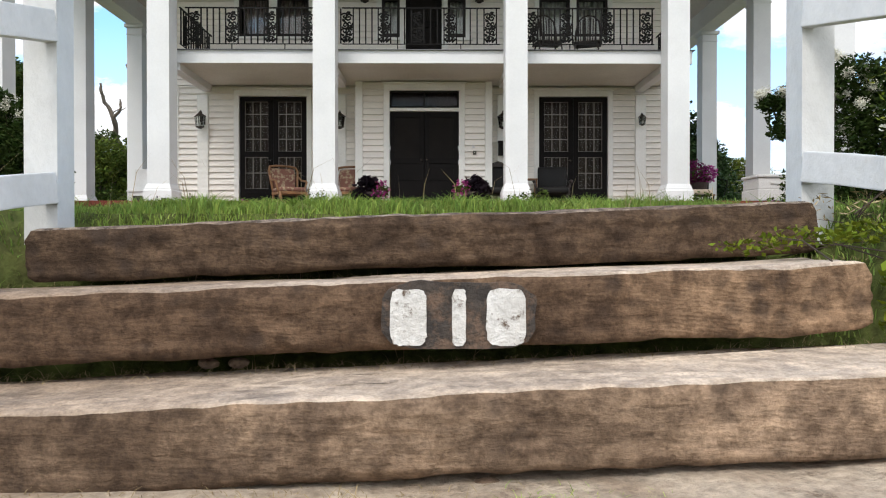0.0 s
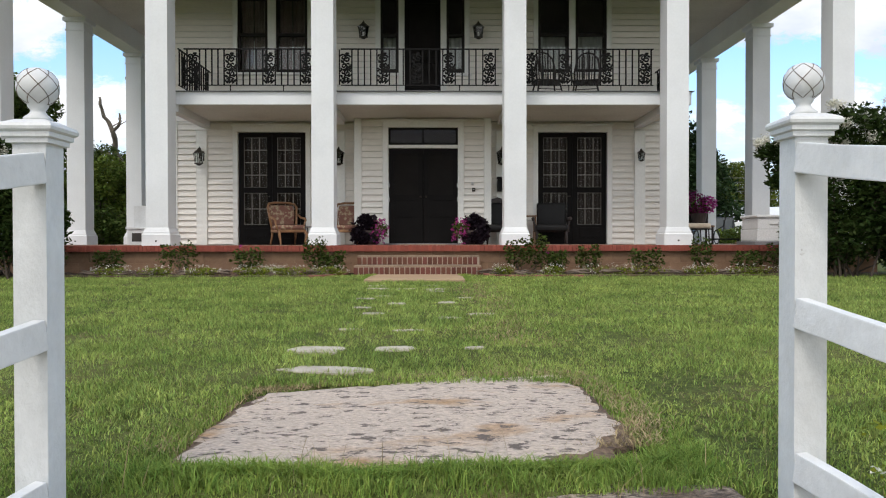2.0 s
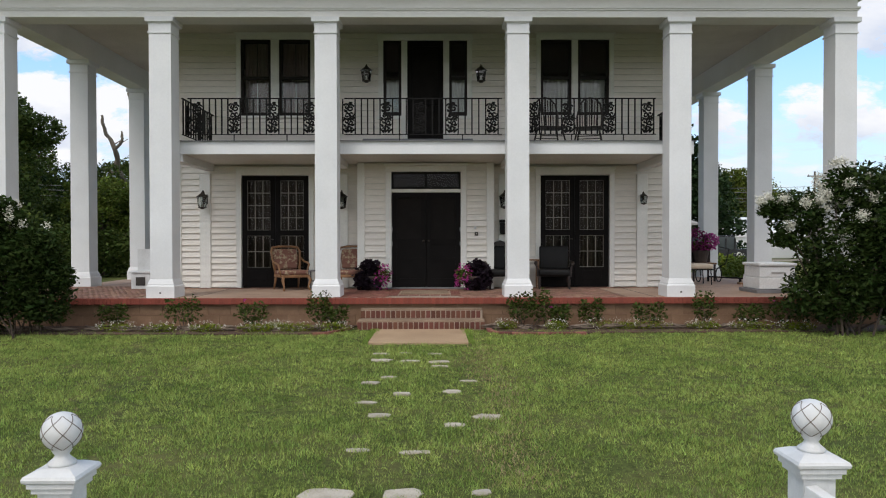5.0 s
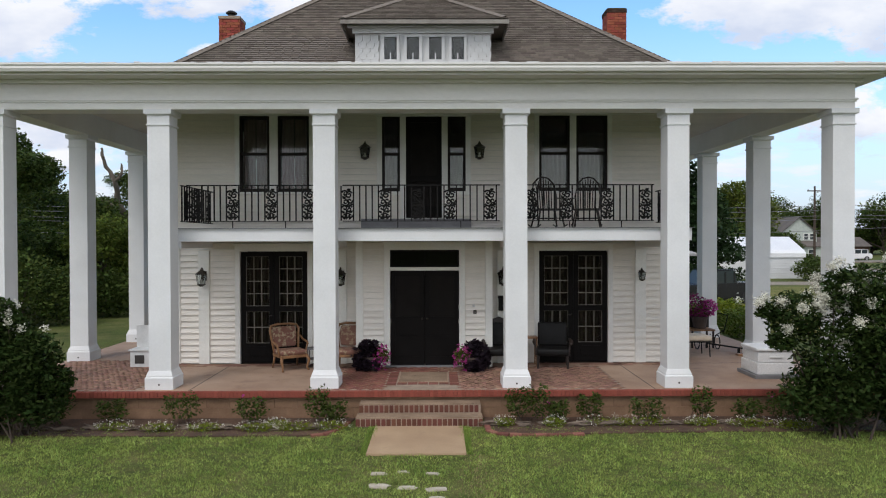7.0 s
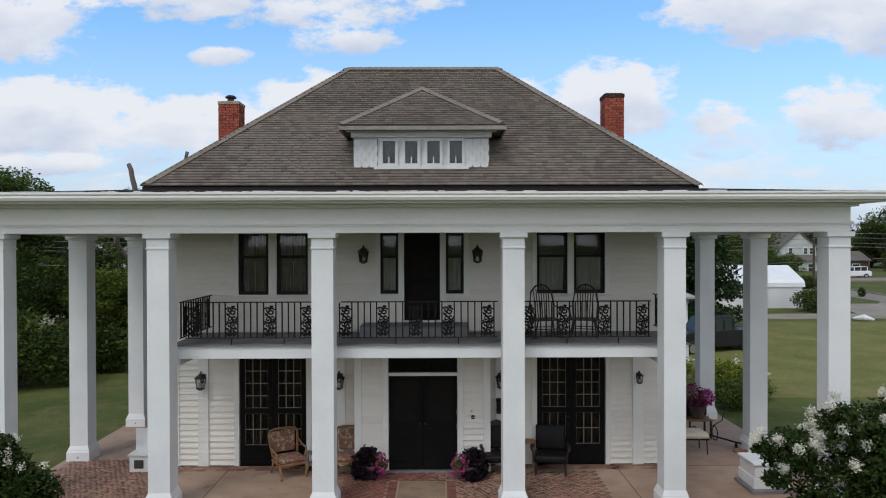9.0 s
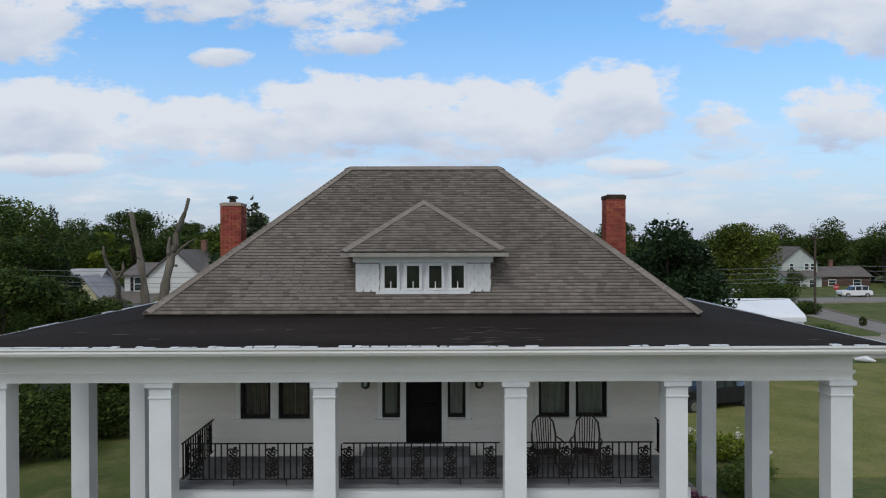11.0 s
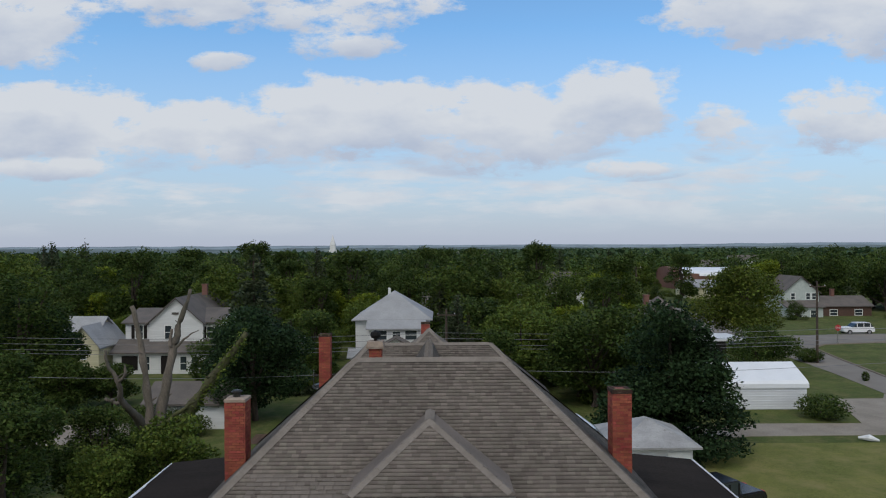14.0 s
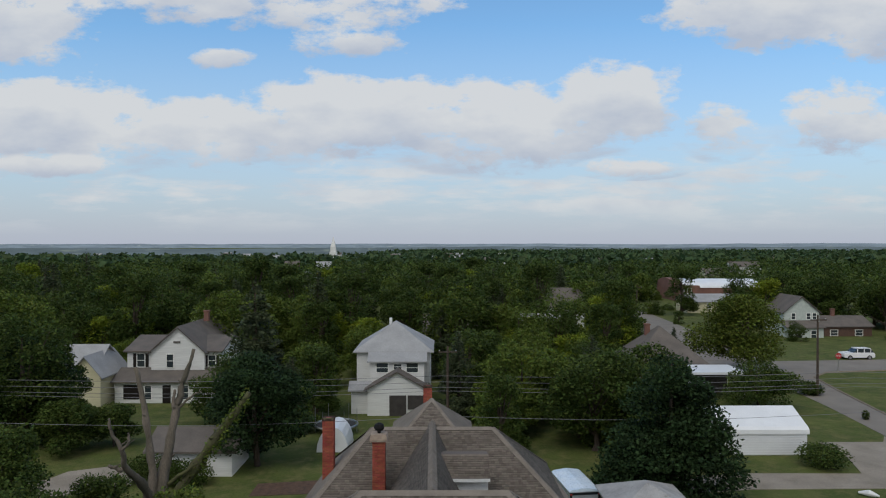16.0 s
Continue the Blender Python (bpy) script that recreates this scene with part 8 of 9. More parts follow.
# garage with the patched roof, white tent, trampoline, truck
gar = cottage("garage", "old white garage with a patched pale roof", [(-1.95, 1.95, 0, 4.2, 0, 2.45, 1.05, "hip")], [], SIDING_FAR, ROOF_PATCH, (11.55, 38.0, 0))
part("door", boxes((-0.2, 0.5, -0.05, -0.002, 0, 1.9)), DARK, gar), part("trim", boxes((0.6, 1.8, -0.06, -0.003, 0, 2.1)), TRIM, gar)
tent = thing("white_tent", "white rounded tarpaulin shelter on the grass", "tent", (-8.9, 57.6, 0))
part("vent_pipe", boxes((-0.75, -0.45, 4.4, 4.7, 8.0, 9.6)), SIDING_FAR, h2)
part("cover", prism(bmesh.new(), [(1.3 * math.cos(a), 2.1 * math.sin(a)) for a in np.linspace(0, math.pi, 11)], 0, 3.5, "y"), METALWHITE, tent)
tramp = thing("trampoline", "round black trampoline with a pale rim", "trampoline", (-9.6, 64.5, -0.2))
part("mat", lathe(bmesh.new(), [(1.75, 0.78), (1.75, 0.8)], 24), RUBBER, tramp)
part("rim", tube(bmesh.new(), [(1.95 * math.cos(a), 1.95 * math.sin(a), 0.8) for a in np.linspace(0, 2 * math.pi, 25)], 0.10, 6, False), CHROME, tramp)
for k in range(6):
    part("leg", tube(bmesh.new(), [(1.9 * math.cos(k * 1.047), 1.9 * math.sin(k * 1.047), 0), (1.9 * math.cos(k * 1.047), 1.9 * math.sin(k * 1.047), 2.3)], 0.03, 5), CHROME, tramp)
outb = cottage("low_shed", "low white outbuilding behind the dead tree", [(-3.0, 3.0, 0, 4.6, 0, 1.95, 1.0, "x")], [], SIDING_FAR, ROOF_BROWN, (-18.3, 51.6, 0.0))


def car(name, label, at, turn, body, suv=True, length=4.6):
    """A parked car: bodied shell, glasshouse, four wheels, lamps."""
    c = thing(name, label, "car", at, turn)
    L = length / 2
    side = [(-L, 0.45), (-L, 0.85), (-L + 0.1, 1.0), (-L * 0.45, 1.08), (L * 0.9, 1.1), (L, 0.9), (L, 0.4), (L * 0.9, 0.32), (-L * 0.9, 0.32)]
    bm = prism(bmesh.new(), side, -0.9, 0.9, "y")
    bmesh.ops.bevel(bm, geom=bm.edges[:], offset=0.06, segments=2, affect="EDGES")
    part("body", bm, body, c, smooth=False)
    top = [(-L * 0.42, 1.06), (-L * 0.12, 1.62), (L * 0.72, 1.66), (L * 0.93, 1.08)] if suv else [(-L * 0.3, 1.06), (-L * 0.08, 1.7), (L * 0.35, 1.7), (L * 0.42, 1.08)]
    part("cabin", prism(bmesh.new(), top, -0.78, 0.78, "y"), CARGLASS, c)
    part("roof", boxes((top[1][0] - 0.02, top[2][0] + 0.02, -0.76, 0.76, 1.665 if suv else 1.705, 1.71 if suv else 1.75), bevel=0.02), body, c)
    for f in (0.0, 0.5, 1.0):
        x = top[1][0] + (top[2][0] - top[1][0]) * f
        part("pillar", boxes((x - 0.05, x + 0.05, -0.80, 0.80, 1.1, 1.62)), body, c)
    for x in (-L * 0.62, L * 0.62):
        for y in (-0.84, 0.84):
            w = part("wheel", tube(bmesh.new(), [(x, y - 0.11, 0.35), (x, y + 0.11, 0.35)], 0.35, 16), RUBBER, c)
            part("rim", tube(bmesh.new(), [(x, y - 0.12, 0.35), (x, y + 0.12, 0.35)], 0.21, 10), CHROME, w)
    for y in (-0.6, 0.6):
        part("headlight", boxes((-L - 0.01, -L + 0.05, y - 0.16, y + 0.16, 0.75, 0.88)), PLASTIC, c)
        part("tail_light", boxes((L - 0.05, L + 0.01, y - 0.12, y + 0.12, 0.8, 1.0)), RED, c)
    return c


car("suv", "white parked sport utility vehicle on the street", (61.5, 104.5, -0.02), 0, CAR_WHITE)
car("pickup", "black parked pickup truck beside the drive", (13.3, 34.8, 0.0), 22, CAR_BLACK, False, 5.4)
trailer = thing("cargo_trailer", "grey enclosed cargo trailer with a pale blue-white roof", "trailer", (8.25, 43.9, 0.0), 7)
part("body", boxes((-0.95, 0.95, -1.9, 1.9, 0.45, 2.25), bevel=0.05), CAR_SILVER, trailer)
crown = prism(bmesh.new(), [(-0.97, 2.255), (-0.80, 2.36), (0.0, 2.46), (0.80, 2.36), (0.97, 2.255)], -1.93, 1.93, "y")
part("roof", crown, TRAILER_ROOF, trailer)
part("rear_frame", boxes((-0.93, -0.80, -1.935, -1.901, 0.5, 2.2), (0.80, 0.93, -1.935, -1.901, 0.5, 2.2), (-0.80, 0.80, -1.935, -1.901, 2.05, 2.2), (-0.80, 0.80, -1.935, -1.901, 0.5, 0.62)), CAR_BLACK, trailer)
for x in (-0.86, 0.86):
    part("tail_light", boxes((x - 0.07, x + 0.07, -1.955, -1.936, 2.06, 2.14), bevel=0.01), RED, trailer)
    for y in (-0.45, 0.45):
        wh = part("wheel", tube(bmesh.new(), [(x * 1.05 - 0.09, y, 0.33), (x * 1.05 + 0.09, y, 0.33)], 0.33, 16), RUBBER, trailer)
        part("rim", tube(bmesh.new(), [(x * 1.05 - 0.10, y, 0.33), (x * 1.05 + 0.10, y, 0.33)], 0.19, 10), CHROME, wh)
part("tongue", boxes((-0.05, 0.05, 1.9, 3.0, 0.45, 0.55)), IRON, trailer)
part("jack_foot", boxes((-0.04, 0.04, 2.85, 2.93, 0.0, 0.449)), IRON, trailer)


# roads and drives
def strip(name, label, pts, material, category, z=0.03):
    bm = prism(bmesh.new(), pts, -1.4, z, "z")
    return single(name, bm, material, label, category, kind="structure")


strip("road", "grey asphalt street with a curved corner", [(36, 102.5), (39.5, 90), (40.7, 82.1), (40.2, 72.9), (39.1, 62.1), (38, 30), (45, 30), (44.0, 69.7), (45.9, 82), (47.4, 89.8), (50.5, 92.9), (59.3, 94.6), (140, 97), (140, 105), (65, 103.6), (47.7, 102.2)], ASPHALT, "road", 0.075)
strip("road", "grey asphalt street running off between the houses", [(36, 102.6), (47.6, 102.6), (58, 300), (52, 300)], ASPHALT, "road", 0.08)
strip("driveway", "pale gravel drive past the shed", [(6, 51), (9.7, 50.8), (13.3, 50.5), (22.4, 52), (30.9, 51.9), (31.9, 55.1), (32.5, 58.1), (32.1, 60.2), (37.7, 60.2), (38.9, 62), (38.1, 48.8), (21.3, 48.6), (18, 48), (6, 47.8)], GRAVEL, "driveway", 0.085)
strip("driveway", "cracked pale concrete drive behind the trees", [(-34, 49), (-28.4, 50.8), (-27.8, 52.7), (-25.1, 54), (-22.9, 53.1), (-21.8, 49.6), (-23.9, 48.2), (-26.2, 47.4), (-34, 46.5)], GRAVEL, "driveway", 0.085)
strip("bare_earth", "patch of bare reddish earth", [(-36, 43), (-28, 43.5), (-26.3, 47.2), (-30, 48), (-36, 46.4)], SOIL, "earth", 0.07)
strip("bare_earth", "bare reddish earth path behind the house", [(-13, 47.5), (-4, 48.5), (0, 52), (-7, 51), (-13, 50)], SOIL, "earth", 0.07)
strip("side_lawn", "dry yellowish lawn beside the drive", [(8.6, 24), (36, 24), (37.4, 46.8), (19, 46.9), (14.2, 44), (8.6, 36)], GRASS_DRY, "lawn", 0.068)
kerb = bmesh.new()
tube(kerb, [(45, 30, 0.06), (44.05, 69.7, 0.06), (45.95, 82, 0.06), (47.45, 89.8, 0.06), (50.5, 92.85, 0.06), (59.3, 94.5, 0.06), (139, 96.9, 0.06)], 0.15, 5)
single("kerb", kerb, PAVE, "low concrete kerb at the street corner", "kerb", kind="structure")
for x, y, h, r, leaf in ((29.0, 53.6, 1.9, 1.9, LEAF_DARK), (41.5, 79.5, 1.6, 1.5, LEAF_DARK)):
    plant("round_bush", "rounded clipped green bush on the grass", "shrub", (x, y, 0), 8, leaf, 0.12, [(0, 0, h * 0.5, r, r, h * 0.48)], 2600, int(x), stem_r=0.03, group="clipped bushes")
plant("small_shrub", "small dark shrub on the lawn", "shrub", (40.9, 68.0, 0), 4, LEAF_DARK, 0.12, [(0, 0, 0.5, 0.35, 0.35, 0.5)], 300, 77, stem_r=0.02)
plant("garden_shrub", "leafy green garden shrub beside the side porch", "shrub", (9.6, 22.5, 0.04), 8, LEAF, 0.07, [(0, 0, 0.5, 0.9, 0.7, 0.5), (1.2, 1.5, 0.4, 0.7, 0.7, 0.4)], 2600, 79, stem_r=0.012)
plant("garden_shrub", "leafy green garden shrub beside the side porch", "shrub", (10.5, 26.0, 0.04), 8, LEAF_BRIGHT, 0.08, [(0, 0, 0.5, 1.1, 0.7, 0.5), (-1.2, 1.5, 0.5, 0.7, 0.7, 0.4)], 2600, 83, (BLOOM_WHITE, 0.08, 9, 30, 0.08, 0.05), stem_r=0.012)
bb = thing("bird_bath", "pale stone bird bath on the side lawn", "bird bath", (11.2, 24.6, 0.04))
part("stem", lathe(bmesh.new(), [(0.22, 0), (0.2, 0.06), (0.09, 0.12), (0.08, 0.6), (0.14, 0.66)], 14), STEPPER, bb, smooth=True)
part("bowl", lathe(bmesh.new(), [(0.14, 0.66), (0.42, 0.74), (0.46, 0.78), (0.43, 0.78), (0.2, 0.72)], 20), STEPPER, bb, smooth=True)
bt = thing("upturned_boat", "small white object lying on the far lawn", "lawn ornament", (28.6, 47.2, 0.05))
part("hull", tube(bmesh.new(), [(-0.5, 0.4, 0.15), (0, 0, 0.25), (0.5, -0.3, 0.12)], [0.08, 0.22, 0.06], 8), PLASTIC, bt)
sign = thing("stop_sign", "red octagonal stop sign on a metal post", "sign", (52.6, 93.5, 0))
part("post", boxes((-0.04, 0.04, -0.03, 0.03, -0.4, 2.3)), CHROME, sign)
face = part("face", tube(bmesh.new(), [(0, -0.06, 2.2), (0, -0.04, 2.2)], 0.42, 8), RED, sign)
cu = bpy.data.curves.new("word", "FONT")
cu.body, cu.size, cu.align_x, cu.align_y = "STOP", 0.3, "CENTER", "CENTER"
word = new("word_curve", cu)
me = bpy.data.meshes.new_from_object(word.evaluated_get(bpy.context.evaluated_depsgraph_get()))
bpy.data.objects.remove(word)
me.materials.append(WHITE)
wo = part("lettering", me, WHITE, sign)
wo.matrix_basis = pose(0, -0.066, 2.2, 90, 0, 0)
fence = thing("plank_fence", "short reddish wooden plank fence at the street", "fence", (66.0, 92.0, 0))
for k in range(14):
    part("plank", boxes((k * 0.3, k * 0.3 + 0.26, -0.03, 0.03, -0.1, 1.3)), BRICK_FAR, fence)
part("rail", boxes((0, 4.2, 0.031, 0.08, 0.9, 1.0)), BRICK_FAR, fence)


def power_pole(x, y, h):
    p = thing("power_pole", "brown wooden power pole with a cross arm", "pole", (x, y, -0.3), group="power poles")
    part("pole", tube(bmesh.new(), [(0, 0, 0), (0, 0, h)], [0.16, 0.10], 8), BARK, p)
    part("cross_arm", boxes((-0.9, 0.9, -0.17, -0.11, h - 0.6, h - 0.48)), BARK, p)
    for x_ in (-0.8, 0.8):
        part("insulator", lathe(bmesh.new(), [(0.05, 0), (0.06, 0.08), (0.03, 0.14)], 8, (x_, -0.14, h - 0.478)), CHROME, p)


power_pole(41.9, 78.6, 9.4), power_pole(0.6, 68.0, 7.5), power_pole(35.5, 128.0, 10.0), power_pole(84.0, 118.0, 10.0)
for k, (y, z, sag) in enumerate([(55, 5.2, 0.3), (55, 4.75, 0.35), (55, 4.45, 0.35), (50, 3.6, 0.5), (55.5, 5.6, 0.3)]):
    bm = bmesh.new()
    pts = [(-70 + 140 * i / 24, y + 6 * i / 24, z + 0.5 - sag * math.sin(math.pi * ((i * 4) % 24) / 24 if i % 6 else 0)) for i in range(25)]
    tube(bm, pts, 0.016, 4, False)
    single("power_line", bm, GREYWOOD, "thin dark overhead power line", "cable", group="power lines")

# ---- woods ----
rngw = np.random.default_rng(99)
KINDS = [[], []]
for k, (h, r, leaf, con) in enumerate([(10, 4.6, LEAF, False), (11, 5.0, LEAF_DARK, False), (9, 4.4, LEAF_BRIGHT, False), (12, 4.2, LEAF_DARK, False), (8, 4.4, LEAF, False), (12, 3.2, LEAF_NEEDLE, True)]):
    for far, count, size in ((0, 6800, 0.34), (1, 3000, 0.50)):
        t = tree("tree" if not con else "conifer", "full green broadleaf tree in the far neighbourhood" if not con else "dark tapering conifer in the far neighbourhood", (-62 + k * 7, 104 + 8 * k, -0.8) if not far else (-110 - k * 12, 240 + 9 * k, -0.8), h, r, leaf, 700 + k, count, size, h * 0.1, group="far trees", conifer=con, thrifty=True)
        KINDS[far].append(t)


def is_open(x, y):
    """Streets, yards and houses kept free of trees."""
    if 36 < x < 66 and y < 108 or (y > 92 and y < 114 and x > 36):
        return True
    for x0, x1, y0, y1 in ((-40, -23, 46, 98), (-12, 1.5, 52, 88), (-48, -36, 66, 90), (22.5, 36, 46, 99), (4, 36, 40, 56), (-37, -9, 40, 57)):
        if x0 < x < x1 and y0 < y < y1:
            return True
    if abs(x - 39.6) < 8 and abs(y - 91) < 9 or abs(x + 21) < 5 and abs(y - 82) < 6:
        return True
    if 75 < x < 120 and 160 < y < 236 or 56 < x < 86 and 108 < y < 138:
        return True
    if x > 36 and abs(x - (36 + (y - 84) * 0.09)) < 5 and y < 240:
        return True
    for hx, hy in ((26, 150), (2.5, 112), (1.5, 142), (-40, 128), (17, 118)):
        if abs(x - hx) < 6 and hy - 12 < y < hy + 9:
            return True
    return False


made = 0
while made < 250:
    y = (82 + 150 * rngw.random() ** 1.1) if made > 75 else rngw.uniform(57, 125)
    x = rngw.uniform(-0.72, 0.72) * y + rngw.normal() * 5
    if made <= 75:
        x = rngw.uniform(-0.66, 0.34) * y
    if is_open(x, y):
        continue
    s = rngw.uniform(0.55, 0.85) if y < 95 else rngw.uniform(0.7, 1.3)
    if 0.29 < x / y < 0.46 and 100 < y < 240:
        s = rngw.uniform(0.35, 0.5)
    copy_thing(KINDS[y > 145][rngw.choice(6, p=(0.26, 0.24, 0.17, 0.15, 0.13, 0.05))], pose(x, y, -1.0, 0, 0, rngw.uniform(0, 360)) @ Matrix.Diagonal((s, s, s * rngw.uniform(0.85, 1.12), 1)))
    made += 1
for x, y, s in ((64, 149, 1.1), (71, 146, 1.2), (79, 145, 1.3), (87, 138, 1.25), (94, 130, 1.2), (86, 121, 0.9), (102, 124, 1.3), (60, 142, 0.9), (81.5, 125, 0.5), (62.5, 124, 0.42), (90, 116, 0.8), (76, 142, 1.1), (68, 141, 0.9), (98, 139, 1.3), (110, 134, 1.3)):
    copy_thing(KINDS[0][1], pose(x, y, -1.0, 0, 0, x * 37) @ Matrix.Diagonal((s, s, s, 1)))
for x, y, s, k in ((-39, 150, 1.36, 3), (-43, 152, 1.15, 1), (-34, 158, 1.2, 3), (1, 150, 1.22, 3), (35, 150, 1.12, 1), (-83, 150, 1.05, 1), (-88, 143, 1.15, 3), (-16.5, 150, 1.10, 5), (-66, 135, 1.2, 1), (-58, 128, 1.1, 0), (-72, 120, 1.15, 3), (12, 160, 1.1, 5), (58, 170, 1.1, 3), (-6, 138, 1.15, 1), (-9.5, 160, 1.2, 0), (5.5, 132, 1.1, 3), (9, 150, 1.25, 1), (16, 142, 1.15, 4), (21, 155, 1.2, 3), (-3, 165, 1.25, 3), (14, 172, 1.2, 1), (-24, 140, 1.1, 0), (-28, 155, 1.2, 1), (-50, 148, 1.2, 0), (-56, 160, 1.25, 3), (-19, 168, 1.25, 1), (28, 165, 1.15, 5), (42, 176, 1.15, 5), (-71, 155, 1.15, 0)):
    copy_thing(KINDS[0][k], pose(x, y, -1.0, 0, 0, x * 53) @ Matrix.Diagonal((s, s, s, 1)))
# woods too far off to tell tree from tree
n = 950
y = 205 + 230 * rngw.random(n) ** 1.1
x = rngw.uniform(-0.72, 0.74, n) * y
clear = ((x / y > 0.29) & (x / y < 0.46) & (y < 245))
x, y = x[~clear], y[~clear]
h = rngw.uniform(6, 12.5, len(x))
per = 120
cen = np.stack([x, y, h * 0.5 - 1.0], 1).repeat(per, 0)
d = rngw.normal(size=cen.shape)
d /= np.linalg.norm(d, axis=1)[:, None]
cen += d * np.stack([h * 0.42, h * 0.42, h * 0.48], 1).repeat(per, 0) * (0.6 + 0.45 * rngw.random((len(cen), 1)))
v, f = leaves_at(rngw, cen, 1.25, 1.3)
v, f = v.reshape(-1, 4, 3)[:, :3].reshape(-1, 3), np.arange(3 * len(f)).reshape(-1, 3)
tagged(new("middle_woods", soup("middle_woods", v, f, LEAF_DARK)), "dense dark green tree crowns between far houses", "woods", kind="stuff")
# the far woods
n = 5200
y = 420 + 1400 * rngw.random(n) ** 1.5
x = rngw.uniform(-0.75, 0.75, n) * y
clear = ((np.abs(x - y * 0.40) < 60) & (np.abs(y - 720) < 75)) | ((np.abs(x + y * 0.5) < 90) & (np.abs(y - 1250) < 130)) | ((np.abs(x - y * 0.02) < 30) & (np.abs(y - 640) < 30)) | ((x < -0.1 * y) & (y > 720))
x, y = x[~clear], y[~clear]
h = rngw.uniform(6, 11.5, len(x)) * (1 - 0.15 * (y > 900))
per = 15
cen = np.stack([x, y, h * 0.55 - 1.0], 1).repeat(per, 0)
d = rngw.normal(size=cen.shape)
d /= np.linalg.norm(d, axis=1)[:, None]
cen += d * np.stack([h * 0.75, h * 0.6, h * 0.42], 1).repeat(per, 0)
v, f = leaves_at(rngw, cen, 4.2, 1.2)
# lighter, bluer leaf: haze over the distance is put into the colour
FARLEAF = leaf_paint("hazed_far_leaf", (0.064, 0.098, 0.038), (0.044, 0.074, 0.031), 0.3)
tagged(new("far_woods", soup("far_woods", v, f, FARLEAF)), "dense dark green woods stretching to the horizon", "woods", kind="stuff")
FIELD = paint("far_field", (0.20, 0.21, 0.085), (0.15, 0.17, 0.065), 0.01, rough=1.0, bump=0, grain=0.1)
strip("field", "pale green field beyond the woods", [(235, 660), (345, 650), (360, 790), (250, 795)], FIELD, "field", 0.3)
strip("field", "pale green field beyond the woods", [(-720, 1150), (-540, 1150), (-560, 1380), (-760, 1380)], FIELD, "field", 0.3)
for i in range(26):
    y = rngw.uniform(380, 900)
    x = rngw.uniform(-0.6, 0.62) * y
    cottage("distant_house", "tiny pale house in the distant woods", [(-4, 4, 0, 7, 0, 6.0, 2.5, "x")], [], SIDING_FAR if i % 3 else BRICK_FAR, ROOF_GREY if i % 2 else ROOF_BROWN, (x, y, -1))
# hills on the horizon: self-lit strips, with the distance haze put into their colour
HILL = glow_of("hill_haze_glow", (0.185, 0.240, 0.265), 1.0)
HILL2 = glow_of("far_hill_haze_glow", (0.31, 0.39, 0.46), 1.0)
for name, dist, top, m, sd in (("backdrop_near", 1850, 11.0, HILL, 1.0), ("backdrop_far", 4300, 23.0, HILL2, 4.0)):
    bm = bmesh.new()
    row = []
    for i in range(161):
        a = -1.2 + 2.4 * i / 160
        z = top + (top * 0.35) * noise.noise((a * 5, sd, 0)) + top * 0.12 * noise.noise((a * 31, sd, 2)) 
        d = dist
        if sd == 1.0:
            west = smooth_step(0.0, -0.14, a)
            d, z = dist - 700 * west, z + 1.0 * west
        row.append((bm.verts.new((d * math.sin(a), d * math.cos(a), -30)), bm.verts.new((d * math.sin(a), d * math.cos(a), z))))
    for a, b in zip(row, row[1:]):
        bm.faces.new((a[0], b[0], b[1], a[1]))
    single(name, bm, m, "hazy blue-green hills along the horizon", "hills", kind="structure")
# ---- clapboards, bricks, blocks and shingles ----
rnd = random.Random(17)
for ob, x0, x1, z0, z1, y, holes in BOARDS:
    z = z0 + 0.01
    while z < z1 - 0.03:
        top = min(z + 0.13, z1)
        for a, b in spans_without(x0, x1, [(h[0] - 0.10, h[1] + 0.10) for h in holes if h[2] - 0.04 < top - 0.02 and h[3] + 0.12 > z]):
            if b - a < 0.02:
                continue
            bm = bmesh.new()
            w = rnd.uniform(-0.0015, 0.0015)
            prism(bm, [(y + 0.0195, z + 0.012), (y - 0.022 + w, z + 0.010), (y - 0.001, z + (top - z) * 0.55), (y + 0.0165 + w, top + 0.002), (y + 0.0195, top + 0.002)], a + 0.001, b - 0.001, "x")
            part("clapboard", bm, BOARD, ob)
        z += 0.13

# brick edge of the porch
edge = part("brick_bed", boxes((-8.3, 7.95, 12.495, 12.598, 0.445, 0.538)), MORTAR_RED, house)
one = mesh_of("brick", boxes((-0.032, 0.032, 0, 0.10, 0, 0.105), bevel=0.004), BRICK_EDGE)
k = 0
while -8.26 + 0.0705 * k < 7.93:
    o = part("brick", one, BRICK_ONE, edge)
    o.location = (-8.26 + 0.0705 * k, 12.484 + rnd.uniform(-0.003, 0.003), 0.444 + rnd.uniform(-0.002, 0.002))
    k += 1
# steps' brick fronts
soldier = mesh_of("brick", boxes((-0.035, 0.035, 0, 0.02, 0, 0.125), bevel=0.004), BRICK_DARK)
for x0, x1, y, z in ((-1.34, 0.77, 12.286, 0.22), (-1.37, 0.79, 11.986, 0.055)):
    x = x0 + 0.036
    while x < x1 - 0.02:
        o = part("brick", soldier, BRICK_ONE, steps)
        o.location = (x, y + rnd.uniform(-0.003, 0.002), z)
        x += 0.087
    part("mortar", boxes((x0, x1, y + 0.008, y + 0.013, z - 0.03, z + 0.13)), MORTAR, steps)
